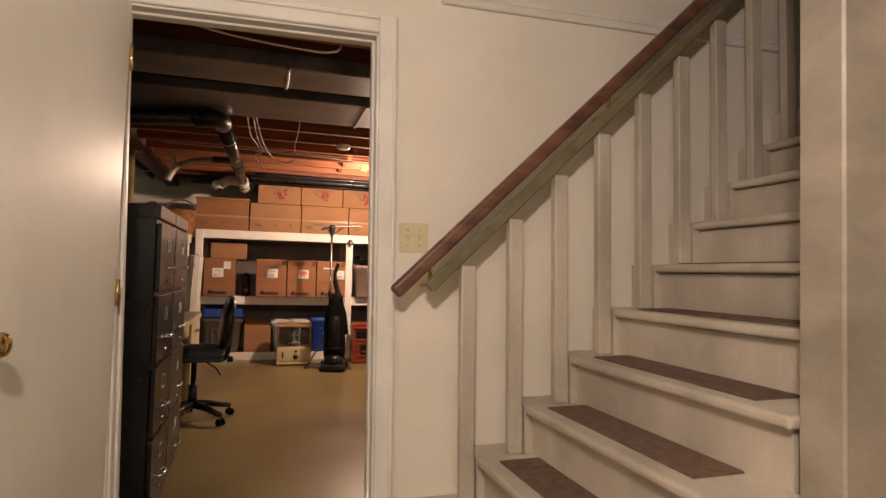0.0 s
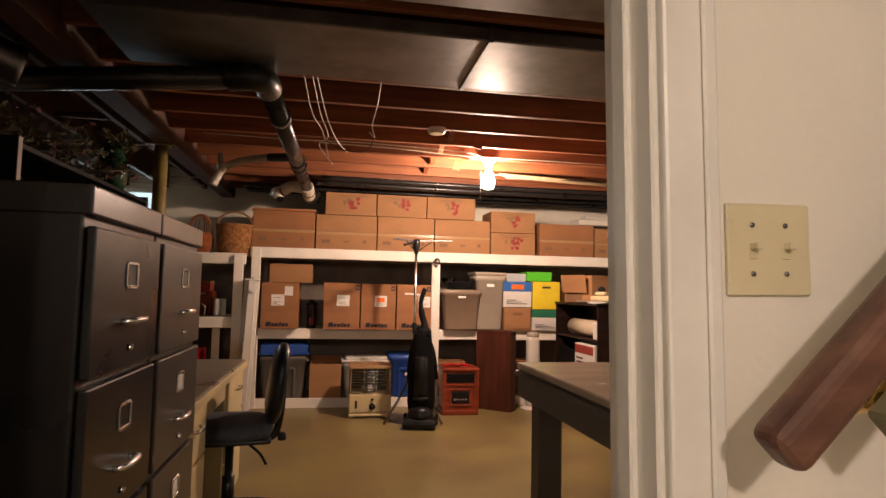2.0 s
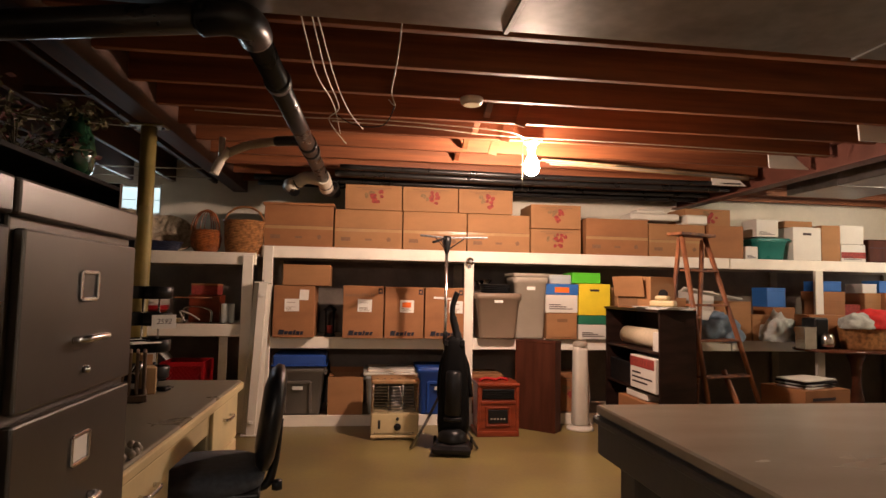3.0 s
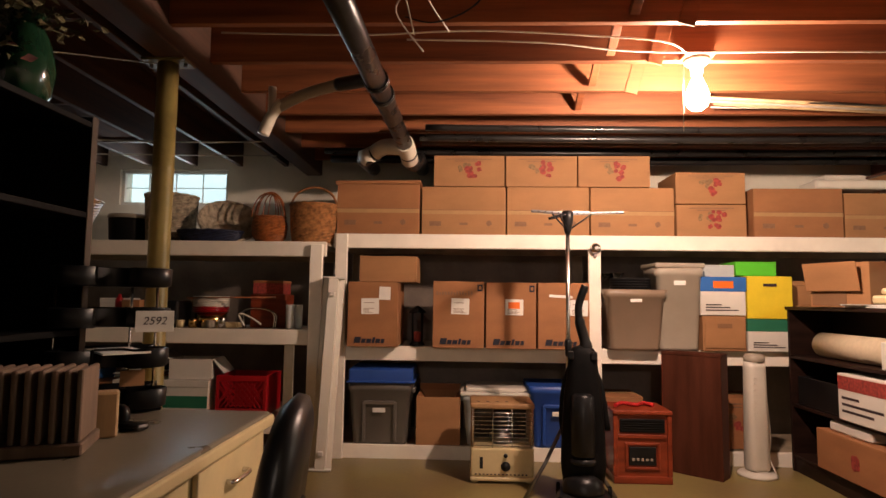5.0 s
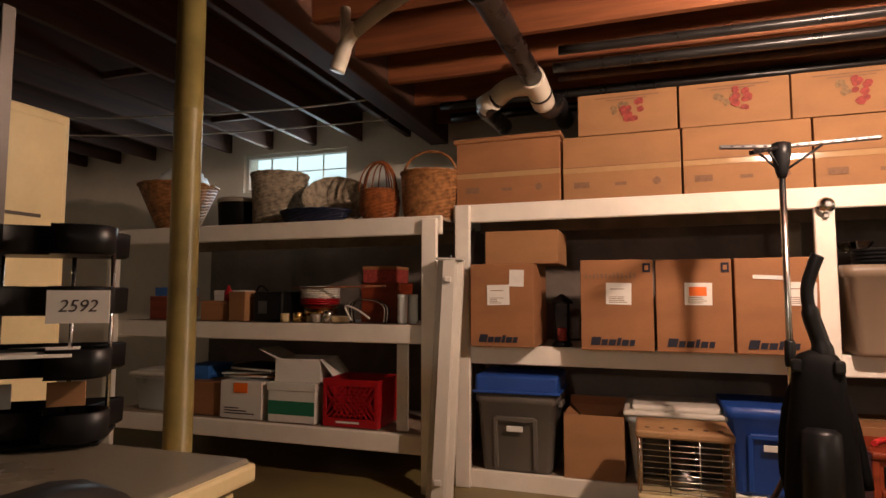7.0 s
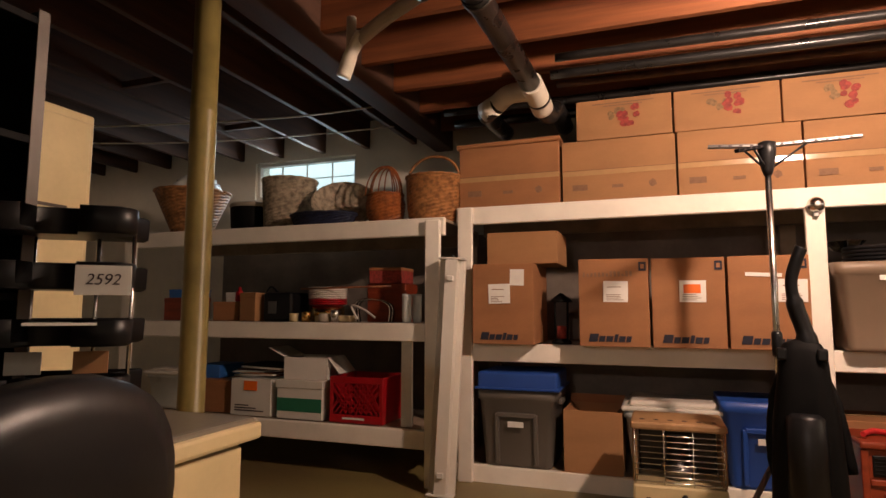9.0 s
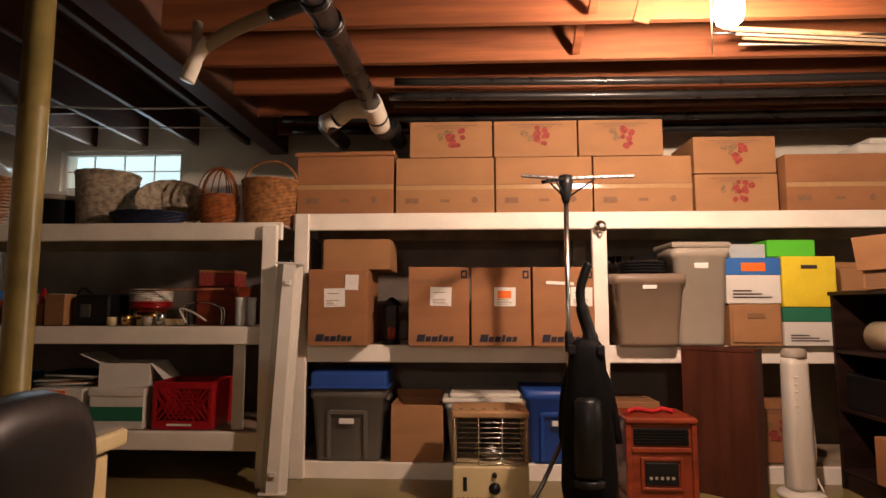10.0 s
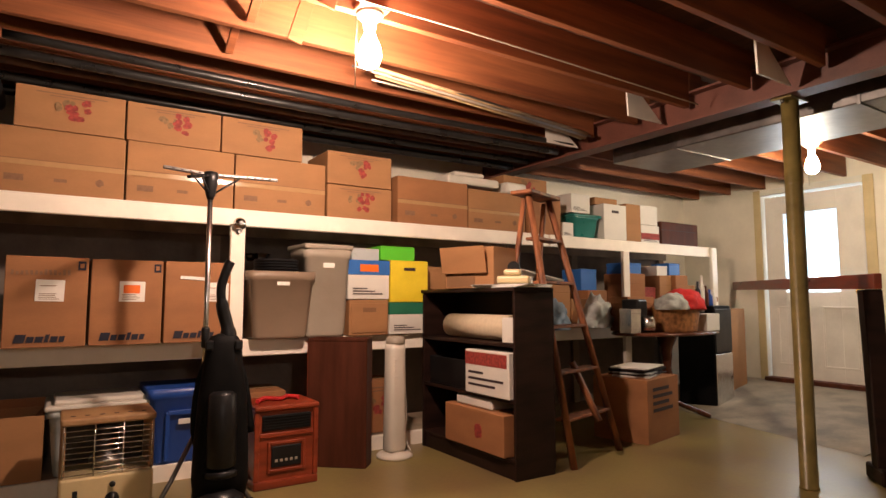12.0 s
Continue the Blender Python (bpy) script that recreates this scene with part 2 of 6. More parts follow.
def tube(bm, pts, r, n=10):
    """A round tube along a line of points."""
    pts = [Vector(p) for p in pts]
    rings = []
    up = Vector((0.13, 0.21, 1)).normalized()
    for i, p in enumerate(pts):
        d = (pts[min(i + 1, len(pts) - 1)] - pts[max(i - 1, 0)]).normalized()
        a = d.cross(up)
        if a.length < 0.05:
            a = d.cross(Vector((1, 0, 0)))
        a.normalize()
        b = d.cross(a)
        rr = r[i] if isinstance(r, (list, tuple)) else r
        rings.append([p + rr * (a * math.cos(2 * math.pi * k / n) + b * math.sin(2 * math.pi * k / n)) for k in range(n)])
    return ring_sweep(bm, rings)


def bend(pts, n=6):
    """A smooth line through the points."""
    pts = [Vector(p) for p in pts]
    out = []
    for i in range(len(pts) - 1):
        a, b, c, d = pts[max(i - 1, 0)], pts[i], pts[i + 1], pts[min(i + 2, len(pts) - 1)]
        for k in range(n):
            t = k / n
            out.append(0.5 * (2 * b + (c - a) * t + (2 * a - 5 * b + 4 * c - d) * t * t + (3 * b - a - 3 * c + d) * t ** 3))
    return out + [pts[-1]]


def thing(name, x=0, y=0, z=0, rz=0, label="", category="", group="", kind=""):
    ob = new(name)
    ob.empty_display_size = 0.05
    ob.matrix_basis = pose(x, y, z, 0, 0, rz)
    return tagged(ob, label, category, group, kind)


def part(name, bm, material, parent=None, label=""):
    bmesh.ops.recalc_face_normals(bm, faces=bm.faces)
    me = bpy.data.meshes.new(name)
    bm.to_mesh(me)
    bm.free()
    me.materials.append(material)
    ob = new(name, me)
    ob.parent = parent
    if label:
        tagged(ob, label)
    return ob


def solid(name, bm, material, label="", category="", group="", kind=""):
    """A thing, or a piece of the setting, that is a single mesh."""
    return tagged(part(name, bm, material), label, category, group, kind)


def struct(name, bm, material, label="", category=""):
    return solid(name, bm, material, label, category or name.split("_")[0], "", "structure")

# ---- the setting: hall ----
LEANED = Matrix.Translation((0.7, 2.6, 1.2)) @ pose(0, 0, 0, 0, -1.0, 0) @ Matrix.Translation((-0.7, -2.6, -1.2))
DOOR_L, DOOR_R, DOOR_H = -0.155, 0.725, 2.04


def leaned(ob):
    ob.matrix_basis = LEANED @ ob.matrix_basis
    return ob


struct("floor", box(-4.7, 7.2, 2.6, 9.05, -0.12, 0.0), FLOORM, "yellow-olive painted concrete basement floor, scuffed and stained")
struct("floor_hall", box(-1.6, 4.6, -1.6, 2.6, -0.12, -0.001), HALLF, "dull brown floor of the stair hall")
bm = bmesh.new()
bx(bm, -1.6, DOOR_L - 0.02, 2.6, 2.72, -0.1, 3.6)
bx(bm, DOOR_R + 0.02, 4.6, 2.6, 2.72, -0.1, 3.6)
bx(bm, DOOR_L - 0.02, DOOR_R + 0.02, 2.6, 2.72, DOOR_H + 0.02, 3.6)
leaned(struct("wall_door", bm, PLASTER, "off-white painted wall with the basement doorway"))
struct("wall_hall_left", box(-1.72, -1.6, -1.6, 2.72, -0.1, 3.6), PLASTER, "off-white hall wall")
struct("wall_hall_back", box(-1.72, 4.7, -1.72, -1.6, -0.1, 3.6), PLASTER, "off-white hall wall behind")
struct("wall_hall_end", box(4.6, 4.72, -1.6, 2.72, -0.1, 3.6), PLASTER, "tan wall at the head of the stairs")
struct("wall_stair_side", box(1.50, 4.6, 1.31, 1.425, -0.1, 3.6, 0.006), SHADEDP, "scuffed wall beside the stairs, with shade put into its dark colour")
struct("ceiling_hall", box(-1.6, 1.0, -1.6, 2.6, 2.42, 2.54), PLASTER, "off-white hall ceiling")
struct("ceiling_stairwell", box(-1.6, 4.6, -1.6, 2.6, 3.6, 3.7), PLASTER, "off-white stairwell ceiling")
bm = bmesh.new()
bx(bm, 0.98, 4.6, 2.578, 2.6, 2.20, 2.235, 0.006)
bx(bm, 0.98, 4.6, 2.586, 2.6, 2.235, 2.26, 0.004)
leaned(struct("trim_stairwell", bm, TRIM, "painted moulding along the stairwell wall", "trim"))

# casing and jamb of the doorway
cas = thing("door_casing", label="white painted door casing with a worn strike plate", category="door frame", kind="structure")
for x0, x1, nm in ((DOOR_L - 0.075, DOOR_L - 0.008, "casing_leg"), (DOOR_R + 0.008, DOOR_R + 0.075, "casing_leg")):
    bm = box(x0, x1, 2.582, 2.6, 0, DOOR_H + 0.075, 0.005, seg=2)
    bx(bm, (x0 if x0 < 0 else x1 - 0.018), (x0 + 0.018 if x0 < 0 else x1), 2.574, 2.582, 0, DOOR_H + 0.075, 0.003)
    bx(bm, x0, x1, 2.72, 2.735, 0, DOOR_H + 0.07, 0.004)
    part(nm, bm, TRIM, cas)
bm = box(DOOR_L - 0.008, DOOR_R + 0.008, 2.582, 2.6, DOOR_H + 0.008, DOOR_H + 0.075, 0.005)
bx(bm, DOOR_L - 0.008, DOOR_R + 0.008, 2.574, 2.582, DOOR_H + 0.057, DOOR_H + 0.075, 0.003)
bx(bm, DOOR_L - 0.008, DOOR_R + 0.008, 2.72, 2.735, DOOR_H + 0.008, DOOR_H + 0.07, 0.004)
part("casing_head", bm, TRIM, cas)
for x0, x1 in ((DOOR_L - 0.02, DOOR_L), (DOOR_R, DOOR_R + 0.02)):
    bm = box(x0, x1, 2.598, 2.722, 0, DOOR_H, 0.003)
    bx(bm, x0 + (0.02 if x0 < 0 else -0.011), x0 + (0.031 if x0 < 0 else 0), 2.642, 2.68, 0, DOOR_H, 0.003)
    part("jamb", bm, TRIM, cas)
bm = box(DOOR_L - 0.02, DOOR_R + 0.02, 2.598, 2.722, DOOR_H, DOOR_H + 0.02, 0.003)
bx(bm, DOOR_L, DOOR_R, 2.642, 2.68, DOOR_H - 0.011, DOOR_H, 0.003)
part("head_jamb", bm, TRIM, cas)
part("strike_plate", box(DOOR_R - 0.0025, DOOR_R, 2.605, 2.637, 0.88, 0.955, 0.001), BRASS, cas, "worn brass strike plate")
leaned(cas)

# the open door leaf
leaf = thing("door_1", DOOR_L + 0.018, 2.572, 0, -100, "plain white painted flush door standing open, with a brass knob", "door", kind="structure")
part("door_leaf", box(0, 0.81, -0.036, 0, 0.012, 2.03, 0.003), DOORP, leaf)
for side in (1, -1):
    bm = bmesh.new()
    y0 = 0 if side > 0 else -0.036
    prof = [(0.033, 0), (0.033, 0.004), (0.026, 0.008), (0.012, 0.011), (0.011, 0.03), (0.02, 0.036), (0.028, 0.045), (0.029, 0.055), (0.024, 0.064), (0.012, 0.069), (0.002, 0.07)]
    lathe(bm, prof, 24, (0.70, y0, 0.955), m=pose(0, 0, 0, -90 * side))
    part("door_knob", bm, BRASS, leaf, "round polished brass knob")
for z in (0.2, 1.0, 1.8):
    bm = bmesh.new()
    lathe(bm, [(0.006, 0), (0.006, 0.09)], 10, (-0.002, 0.006, z))
    part("hinge", bm, BRASS, leaf)
leaf.matrix_basis = Matrix.Translation((0, 0, 1.6)) @ pose(0, 0, 0, 0, 1.5, 0) @ Matrix.Translation((0, 0, -1.6)) @ leaf.matrix_basis
leaned(leaf)

# two-gang switch
sw = thing("light_switch", 0.878, 2.6, 1.26, 0, "ivory two-gang toggle switch plate on the hall wall", "light switch")
part("plate", box(-0.058, 0.058, -0.006, 0, -0.057, 0.057, 0.004, seg=2), IVORY, sw)
for sx in (-0.023, 0.023):
    bm = box(sx - 0.0055, sx + 0.0055, -0.0075, -0.006, -0.012, 0.012, 0.001)
    bx(bm, sx - 0.004, sx + 0.004, -0.02, -0.006, 0.0, 0.008, 0.001, m=Matrix.Translation((0, 0, 0)))
    part("toggle", bm, IVORY, sw)
    for sz in (-0.03, 0.03):
        bm = bmesh.new()
        lathe(bm, [(0.0034, 0), (0.003, 0.0015), (0.0004, 0.002)], 10, (sx, -0.006, sz), m=pose(0, 0, 0, 90))
        part("screw", bm, STEEL, sw)
leaned(sw)

# stairs: risers across, climbing along +x
RISE, RUN, S_X, S_Z, Y_N, Y_F = 0.181, 0.193, 1.100, 0.262, 1.43, 2.44
Y_RAIL = 2.50
stair = thing("staircase", label="painted wooden basement stairs with brown carpet treads", category="stairs", kind="structure")
for k in range(-1, 13):
    x, z = S_X + RUN * k, S_Z + RISE * (k + 1) - 0.0
    if k == -1:
        part("riser", box(x + 0.02, x + 0.035, Y_N + 0.02, Y_F, 0.0, z - 0.033, 0.001), STAIRP, stair)
    else:
        part("riser", box(x + 0.02, x + 0.035, Y_N + 0.02, Y_F, z - RISE, z - 0.037, 0.001), STAIRP, stair)
    part("tread", box(x - 0.012, x + RUN + 0.034, Y_N - (0.0 if x < 1.5 else -0.0), Y_F, z - 0.033, z, 0.012, seg=3), STAIRP, stair)
    part("tread_mat", box(x + 0.05, x + RUN + 0.015, Y_N + 0.16, Y_F - 0.07, z, z + 0.006, 0.002), CARPET, stair, "worn brown carpet tread")
bm = bmesh.new()
x0, z0 = S_X - RUN, 0.0
for k in range(-1, 13):
    bx(bm, S_X + RUN * k + 0.036, S_X + RUN * (k + 1) + 0.034, Y_N + 0.03, Y_N + 0.06, 0.0, S_Z + RISE * (k + 1) - 0.034)
part("stringer", bm, STAIRP, stair)
bm = bmesh.new()
for k in range(-1, 13):
    bx(bm, S_X + RUN * k - 0.01, S_X + RUN * (k + 1) - 0.0125, Y_F + 0.001, 2.598, 0.0, S_Z + RISE * (k + 1) - 0.003)
part("wall_stringer", bm, STAIRP, stair)
leaned(stair)

bal = thing("stair_balustrade", label="row of white painted balusters under a sloping olive rail", category="balustrade", kind="structure")
SL = RISE / RUN
RZ = lambda x: 1.035 + (x - 0.90) * SL  # underside line of the sloping rail
for k in range(-1, 11):
    xr = S_X + RUN * (k + 1) - 0.016
    z0 = S_Z + RISE * (k + 1)
    part("baluster", box(xr - 0.058, xr, Y_RAIL - 0.055, Y_RAIL - 0.015, z0 - 0.002, RZ(xr - 0.05) - 0.008, 0.006, seg=2), STAIRP, bal)
m = Matrix.Translation((0.91, Y_RAIL - 0.062, 1.062)) @ pose(0, 0, 0, 0, -math.degrees(math.atan(SL)), 0)
part("lower_rail", box(0, 2.9, 0, 0.045, -0.012, 0.03, 0.005, m=m), GREENP, bal, "olive painted lower rail")
leaned(bal)
hr = thing("handrail", label="worn dark brown wooden handrail on brackets", category="handrail")
m = Matrix.Translation((0.795, 2.445, 1.03)) @ pose(0, 0, 0, 0, -math.degrees(math.atan(SL)), 0)
bm = bmesh.new()
bx(bm, 0, 3.0, 0.004, 0.05, 0.0, 0.052, 0.014, m=m, seg=3)
part("rail", bm, RAILW, hr)
for d in (0.16, 1.2, 2.3):
    p = m @ Vector((d, 0.03, -0.004))
    part("bracket", tube(bmesh.new(), bend([p, p + Vector((0, 0.03, -0.05)), Vector((p.x, 2.6, p.z - 0.06))]), 0.008), BRASS, hr, "small brass bracket")
leaned(hr)

# ---- the setting: basement room ----
WIN = (-2.62, -1.64, 1.93, 2.25)
bm = bmesh.new()
bx(bm, -4.7, WIN[0], 8.95, 9.15, -0.1, 2.6)
bx(bm, WIN[1], 7.3, 8.95, 9.15, -0.1, 2.6)
bx(bm, WIN[0], WIN[1], 8.95, 9.15, -0.1, WIN[2])
bx(bm, WIN[0], WIN[1], 8.95, 9.15, WIN[3], 2.6)
struct("wall_north", bm, MASON, "cream painted foundation wall behind the shelves")
struct("wall_west", box(-4.82, -4.7, 2.6, 9.15, -0.1, 2.6), MASON, "cream painted foundation wall")
bm = bmesh.new()
RD = (6.93, 7.96, 0.20, 2.21)
bx(bm, 7.1, 7.3, 2.6, RD[0], -0.1, 2.6)
bx(bm, 7.1, 7.3, RD[1], 8.95, -0.1, 2.6)
bx(bm, 7.1, 7.3, RD[0], RD[1], RD[3], 2.6)
bx(bm, 7.1, 7.3, RD[0], RD[1], -0.1, RD[2])
struct("wall_east", bm, MASON, "cream painted wall with the outside door")
struct("wall_south_left", box(-4.7, -1.6, 2.6, 2.72, -0.1, 2.6), MASON, "basement partition")
struct("wall_south_right", box(4.6, 7.1, 2.6, 2.72, -0.1, 2.6), MASON, "basement partition")
struct("ceiling", box(-4.7, 7.1, 2.725, 8.95, 2.515, 2.56), SUBFLOOR, "dark underside of the floor boards above")

# basement window with glass and daylight behind
w1 = thing("window_1", label="small high basement window with pale daylight and thin glazing bars", category="window", kind="structure")
part("window_frame", bx(bx(bx(box(WIN[0], WIN[0] + 0.03, 8.98, 9.03, WIN[2], WIN[3], 0.003), WIN[1] - 0.03, WIN[1], 8.98, 9.03, WIN[2], WIN[3], 0.003), WIN[0] + 0.03, WIN[1] - 0.03, 8.98, 9.03, WIN[2], WIN[2] + 0.03, 0.003), WIN[0] + 0.03, WIN[1] - 0.03, 8.98, 9.03, WIN[3] - 0.03, WIN[3], 0.003), TRIM, w1)
bm = bmesh.new()
for i in range(1, 4):
    x = WIN[0] + (WIN[1] - WIN[0]) * i / 4
    bx(bm, x - 0.002, x + 0.002, 8.99, 9.01, WIN[2] + 0.03, WIN[3] - 0.03)
for z in (2.09,):
    bx(bm, WIN[0] + 0.03, WIN[1] - 0.03, 8.992, 9.008, z - 0.003, z + 0.003)
part("glazing_bars", bm, TRIM, w1)
part("pane", box(WIN[0] + 0.03, WIN[1] - 0.03, 9.012, 9.018, WIN[2] + 0.03, WIN[3] - 0.03), GLASS, w1).visible_shadow = False
struct("backdrop", box(WIN[0] - 0.2, WIN[1] + 0.2, 9.3, 9.31, 1.7, 2.5), DAYGLOW, "pale daylight outside the window")

# outside door
od = thing("door_2", label="white painted outside door with a tall bright glazed panel, shut", category="door", kind="structure")
WY0, WY1, WZ0, WZ1 = 7.20, 7.74, 1.12, 1.98
bm = bmesh.new()
bx(bm, 7.13, 7.17, RD[0] + 0.03, WY0, RD[2], RD[3] - 0.03, 0.003)
bx(bm, 7.13, 7.17, WY1, RD[1] - 0.03, RD[2], RD[3] - 0.03, 0.003)
bx(bm, 7.13, 7.17, WY0, WY1, RD[2], WZ0, 0.003)
bx(bm, 7.13, 7.17, WY0, WY1, WZ1, RD[3] - 0.03, 0.003)
part("door_leaf", bm, TRIM, od)
for y0, y1, z0, z1 in ((7.05, 7.38, 0.34, 0.97), (7.50, 7.84, 0.34, 0.97)):
    bm = bmesh.new()
    bx(bm, 7.122, 7.13, y0, y1, z0, z0 + 0.02, 0.003)
    bx(bm, 7.122, 7.13, y0, y1, z1 - 0.02, z1, 0.003)
    bx(bm, 7.122, 7.13, y0, y0 + 0.02, z0 + 0.02, z1 - 0.02, 0.003)
    bx(bm, 7.122, 7.13, y1 - 0.02, y1, z0 + 0.02, z1 - 0.02, 0.003)
    part("panel_moulding", bm, TRIM, od)
part("pane", box(7.145, 7.152, WY0, WY1, WZ0, WZ1), GLASS, od).visible_shadow = False
bm = bmesh.new()
lathe(bm, [(0.03, 0), (0.025, 0.01), (0.012, 0.02), (0.02, 0.04), (0.026, 0.055), (0.015, 0.066), (0.001, 0.068)], 16, (7.13, 7.02, 1.12), m=pose(0, 0, 0, 0, -90, 0))
part("door_knob", bm, BRASS, od)
struct("backdrop_door", box(7.6, 7.61, 6.6, 8.3, 0.6, 2.5), DOORGLOW, "bright daylight outside the door", "backdrop")
fr = thing("trim_door", label="bare pine and white door casing", category="trim", kind="structure")
part("casing_leg", box(7.085, 7.1, RD[1] - 0.005, RD[1] + 0.075, 0.0, RD[3] + 0.06, 0.003), CREAM, fr)
part("casing_leg", box(7.085, 7.1, RD[0] - 0.09, RD[0] + 0.005, 0.0, RD[3] + 0.06, 0.003), CREAM, fr)
part("casing_head", box(7.085, 7.1, RD[0] + 0.005, RD[1] - 0.005, RD[3] - 0.01, RD[3] + 0.06, 0.003), TRIM, fr)
part("threshold", box(7.0, 7.17, RD[0] + 0.01, RD[1] - 0.01, RD[2] - 0.04, RD[2] + 0.005, 0.006), BROWNLAM, fr, "brown wooden threshold")
bm = bmesh.new()
vs = [bm.verts.new(p) for p in ((5.0, 6.2, 0.002), (5.6, 8.6, 0.002), (7.1, 8.6, 0.17), (7.1, 6.2, 0.17), (7.1, 8.6, 0.001), (7.1, 6.2, 0.001))]
bm.faces.new((vs[0], vs[3], vs[2], vs[1])), bm.faces.new((vs[0], vs[5], vs[3])), bm.faces.new((vs[1], vs[2], vs[4])), bm.faces.new((vs[2], vs[3], vs[5], vs[4]))
struct("floor_ramp", bm, SLAB, "worn bare concrete apron rising to the outside door")

# joists along x, with an uneven run of bridging
bm = bmesh.new()
JY = [2.95 + 0.41 * k for k in range(15)]
for k, y in enumerate(JY):
    bx(bm, -0.80, 3.86, y - 0.019, y + 0.019, 2.28, 2.515, 0.003)
    bx(bm, 4.0, 7.1, y - 0.019 + 0.04, y + 0.019 + 0.04, 2.28, 2.515, 0.003)
struct("ceiling_joists", bm, JOIST, "red-brown bare floor joists overhead", "ceiling")
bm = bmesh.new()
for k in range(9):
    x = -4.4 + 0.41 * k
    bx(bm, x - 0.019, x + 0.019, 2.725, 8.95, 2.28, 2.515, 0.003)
struct("ceiling_joists_west", bm, JOISTY, "dark floor joists overhead", "ceiling")
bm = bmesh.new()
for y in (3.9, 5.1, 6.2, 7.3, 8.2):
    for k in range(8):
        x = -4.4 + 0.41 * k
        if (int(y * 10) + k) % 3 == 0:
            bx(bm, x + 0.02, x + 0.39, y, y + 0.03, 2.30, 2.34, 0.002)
struct("ceiling_bridging_west", bm, JOISTY, "blocking between the dark joists", "ceiling")
br = bmesh.new()
for k, y in enumerate(JY[:-1]):
    for x in (1.18,):
        if k in (7, 8, 9, 10):
            for s in (1, -1):
                mm = Matrix.Translation((x + 0.03 * s, y + 0.205, 2.395)) @ pose(0, 0, 0, 28 * s, 0, 0)
                bx(br, -0.02, 0.02, -0.19, 0.19, -0.012, 0.012, 0.002, m=mm)
for y in (6.235, 6.645, 7.055):
    mm = Matrix.Translation((1.40, y, 2.39)) @ pose(0, 0, 0, 0, 16, 0)
    bx(br, -0.035, 0.035, -0.030, -0.0195, -0.13, 0.12, 0.002, m=mm)
struct("ceiling_bridging", br, JOIST, "diagonal bridging between the joists", "ceiling")
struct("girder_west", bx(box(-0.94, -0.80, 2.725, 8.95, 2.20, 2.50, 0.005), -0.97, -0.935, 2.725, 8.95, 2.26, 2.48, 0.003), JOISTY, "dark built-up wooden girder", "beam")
bm = bmesh.new()
bx(bm, 3.86, 4.0, 2.725, 8.95, 2.19, 2.205)
bx(bm, 3.86, 4.0, 2.725, 8.95, 2.375, 2.39)
bx(bm, 3.922, 3.938, 2.725, 8.95, 2.205, 2.375)
struct("steel_beam", bm, GIRDER, "red-brown painted steel I-beam", "beam")
bm = bmesh.new()
for k, y in enumerate(JY):
    bx(bm, 3.86, 4.0, y - 0.02, y + 0.06, 2.39, 2.515, 0.003)
struct("ceiling_sill", bm, JOIST, "joist ends resting on the steel beam", "ceiling")
for i, (y, h) in enumerate(((6.83, 0.13), (5.98, 0.15), (7.6, 0.1))):
    bm = bmesh.new()
    a = [bm.verts.new(p) for p in ((3.52, y, 2.225), (3.855, y, 2.225), (3.50, y, 2.50), (3.52, y + 0.012, 2.225), (3.855, y + 0.012, 2.225), (3.50, y + 0.012, 2.50))]
    for f in ((0, 1, 2), (5, 4, 3), (0, 3, 4, 1), (1, 4, 5, 2), (2, 5, 3, 0)):
        bm.faces.new([a[j] for j in f])
    struct("ceiling_gusset", bm, TRIM, "pale board gusset at the beam", "ceiling")


def column(x, y, top, label):
    t = thing("support_column", x, y, 0, 0, label, "column", "steel support columns", "structure")
    part("shaft", lathe(bmesh.new(), [(0.05, 0.0), (0.05, 0.012), (0.046, 0.014), (0.046, top * 0.77), (0.0475, top * 0.77 + 0.004), (0.0475, top * 0.77 + 0.012), (0.046, top * 0.77 + 0.016), (0.046, top - 0.012)], 28), OLIVE, t)
    part("top_plate", box(-0.1, 0.1, -0.06, 0.06, top - 0.012, top - 0.001, 0.002), OLIVE, t)
    for sx in (-0.08, 0.08):
        part("bolt", lathe(bmesh.new(), [(0.009, top - 0.03), (0.009, top - 0.012)], 6, (sx, 0, 0)), STEEL, t)
    return t


column(-0.90, 6.42, 2.20, "olive-green painted steel column beside the desk")
column(3.985, 6.06, 2.19, "olive-green painted steel column under the steel beam")


# ---- overhead services ----
bulbs = []
for (x, y, z), lab in ((BULB, "bare glowing bulb in a porcelain holder with a pull cord"), (BULB2, "bare glowing bulb in a white holder near the outside door")):
    t = thing("ceiling_bulb", x, y, 0, 0, lab, "light bulb", "bare bulbs")
    part("holder", lathe(bmesh.new(), [(0.058, 2.279), (0.058, 2.264), (0.044, 2.250), (0.030, 2.240), (0.026, 2.205)], 24), WHITEP, t, "white porcelain lamp holder")
    g = lathe(bmesh.new(), [(0.018, 2.205), (0.022, 2.185), (0.036, 2.155), (0.050, 2.115), (0.053, 2.085), (0.045, 2.052), (0.025, 2.034), (0.002, 2.03)], 20)
    ob = part("bulb", g, BULBGLOW, t, "lit clear bulb")
    ob.visible_shadow = False
    part("pull_cord", tube(bmesh.new(), [(-0.06, 0.0, 2.255), (-0.065, 0.0, 2.10), (-0.066, 0, 1.93)], 0.0022, 6), ROPE, t)
    part("mounting_board", box(-0.07, 0.07, -0.06, 0.06, 2.279, 2.30, 0.003), JOIST, t)

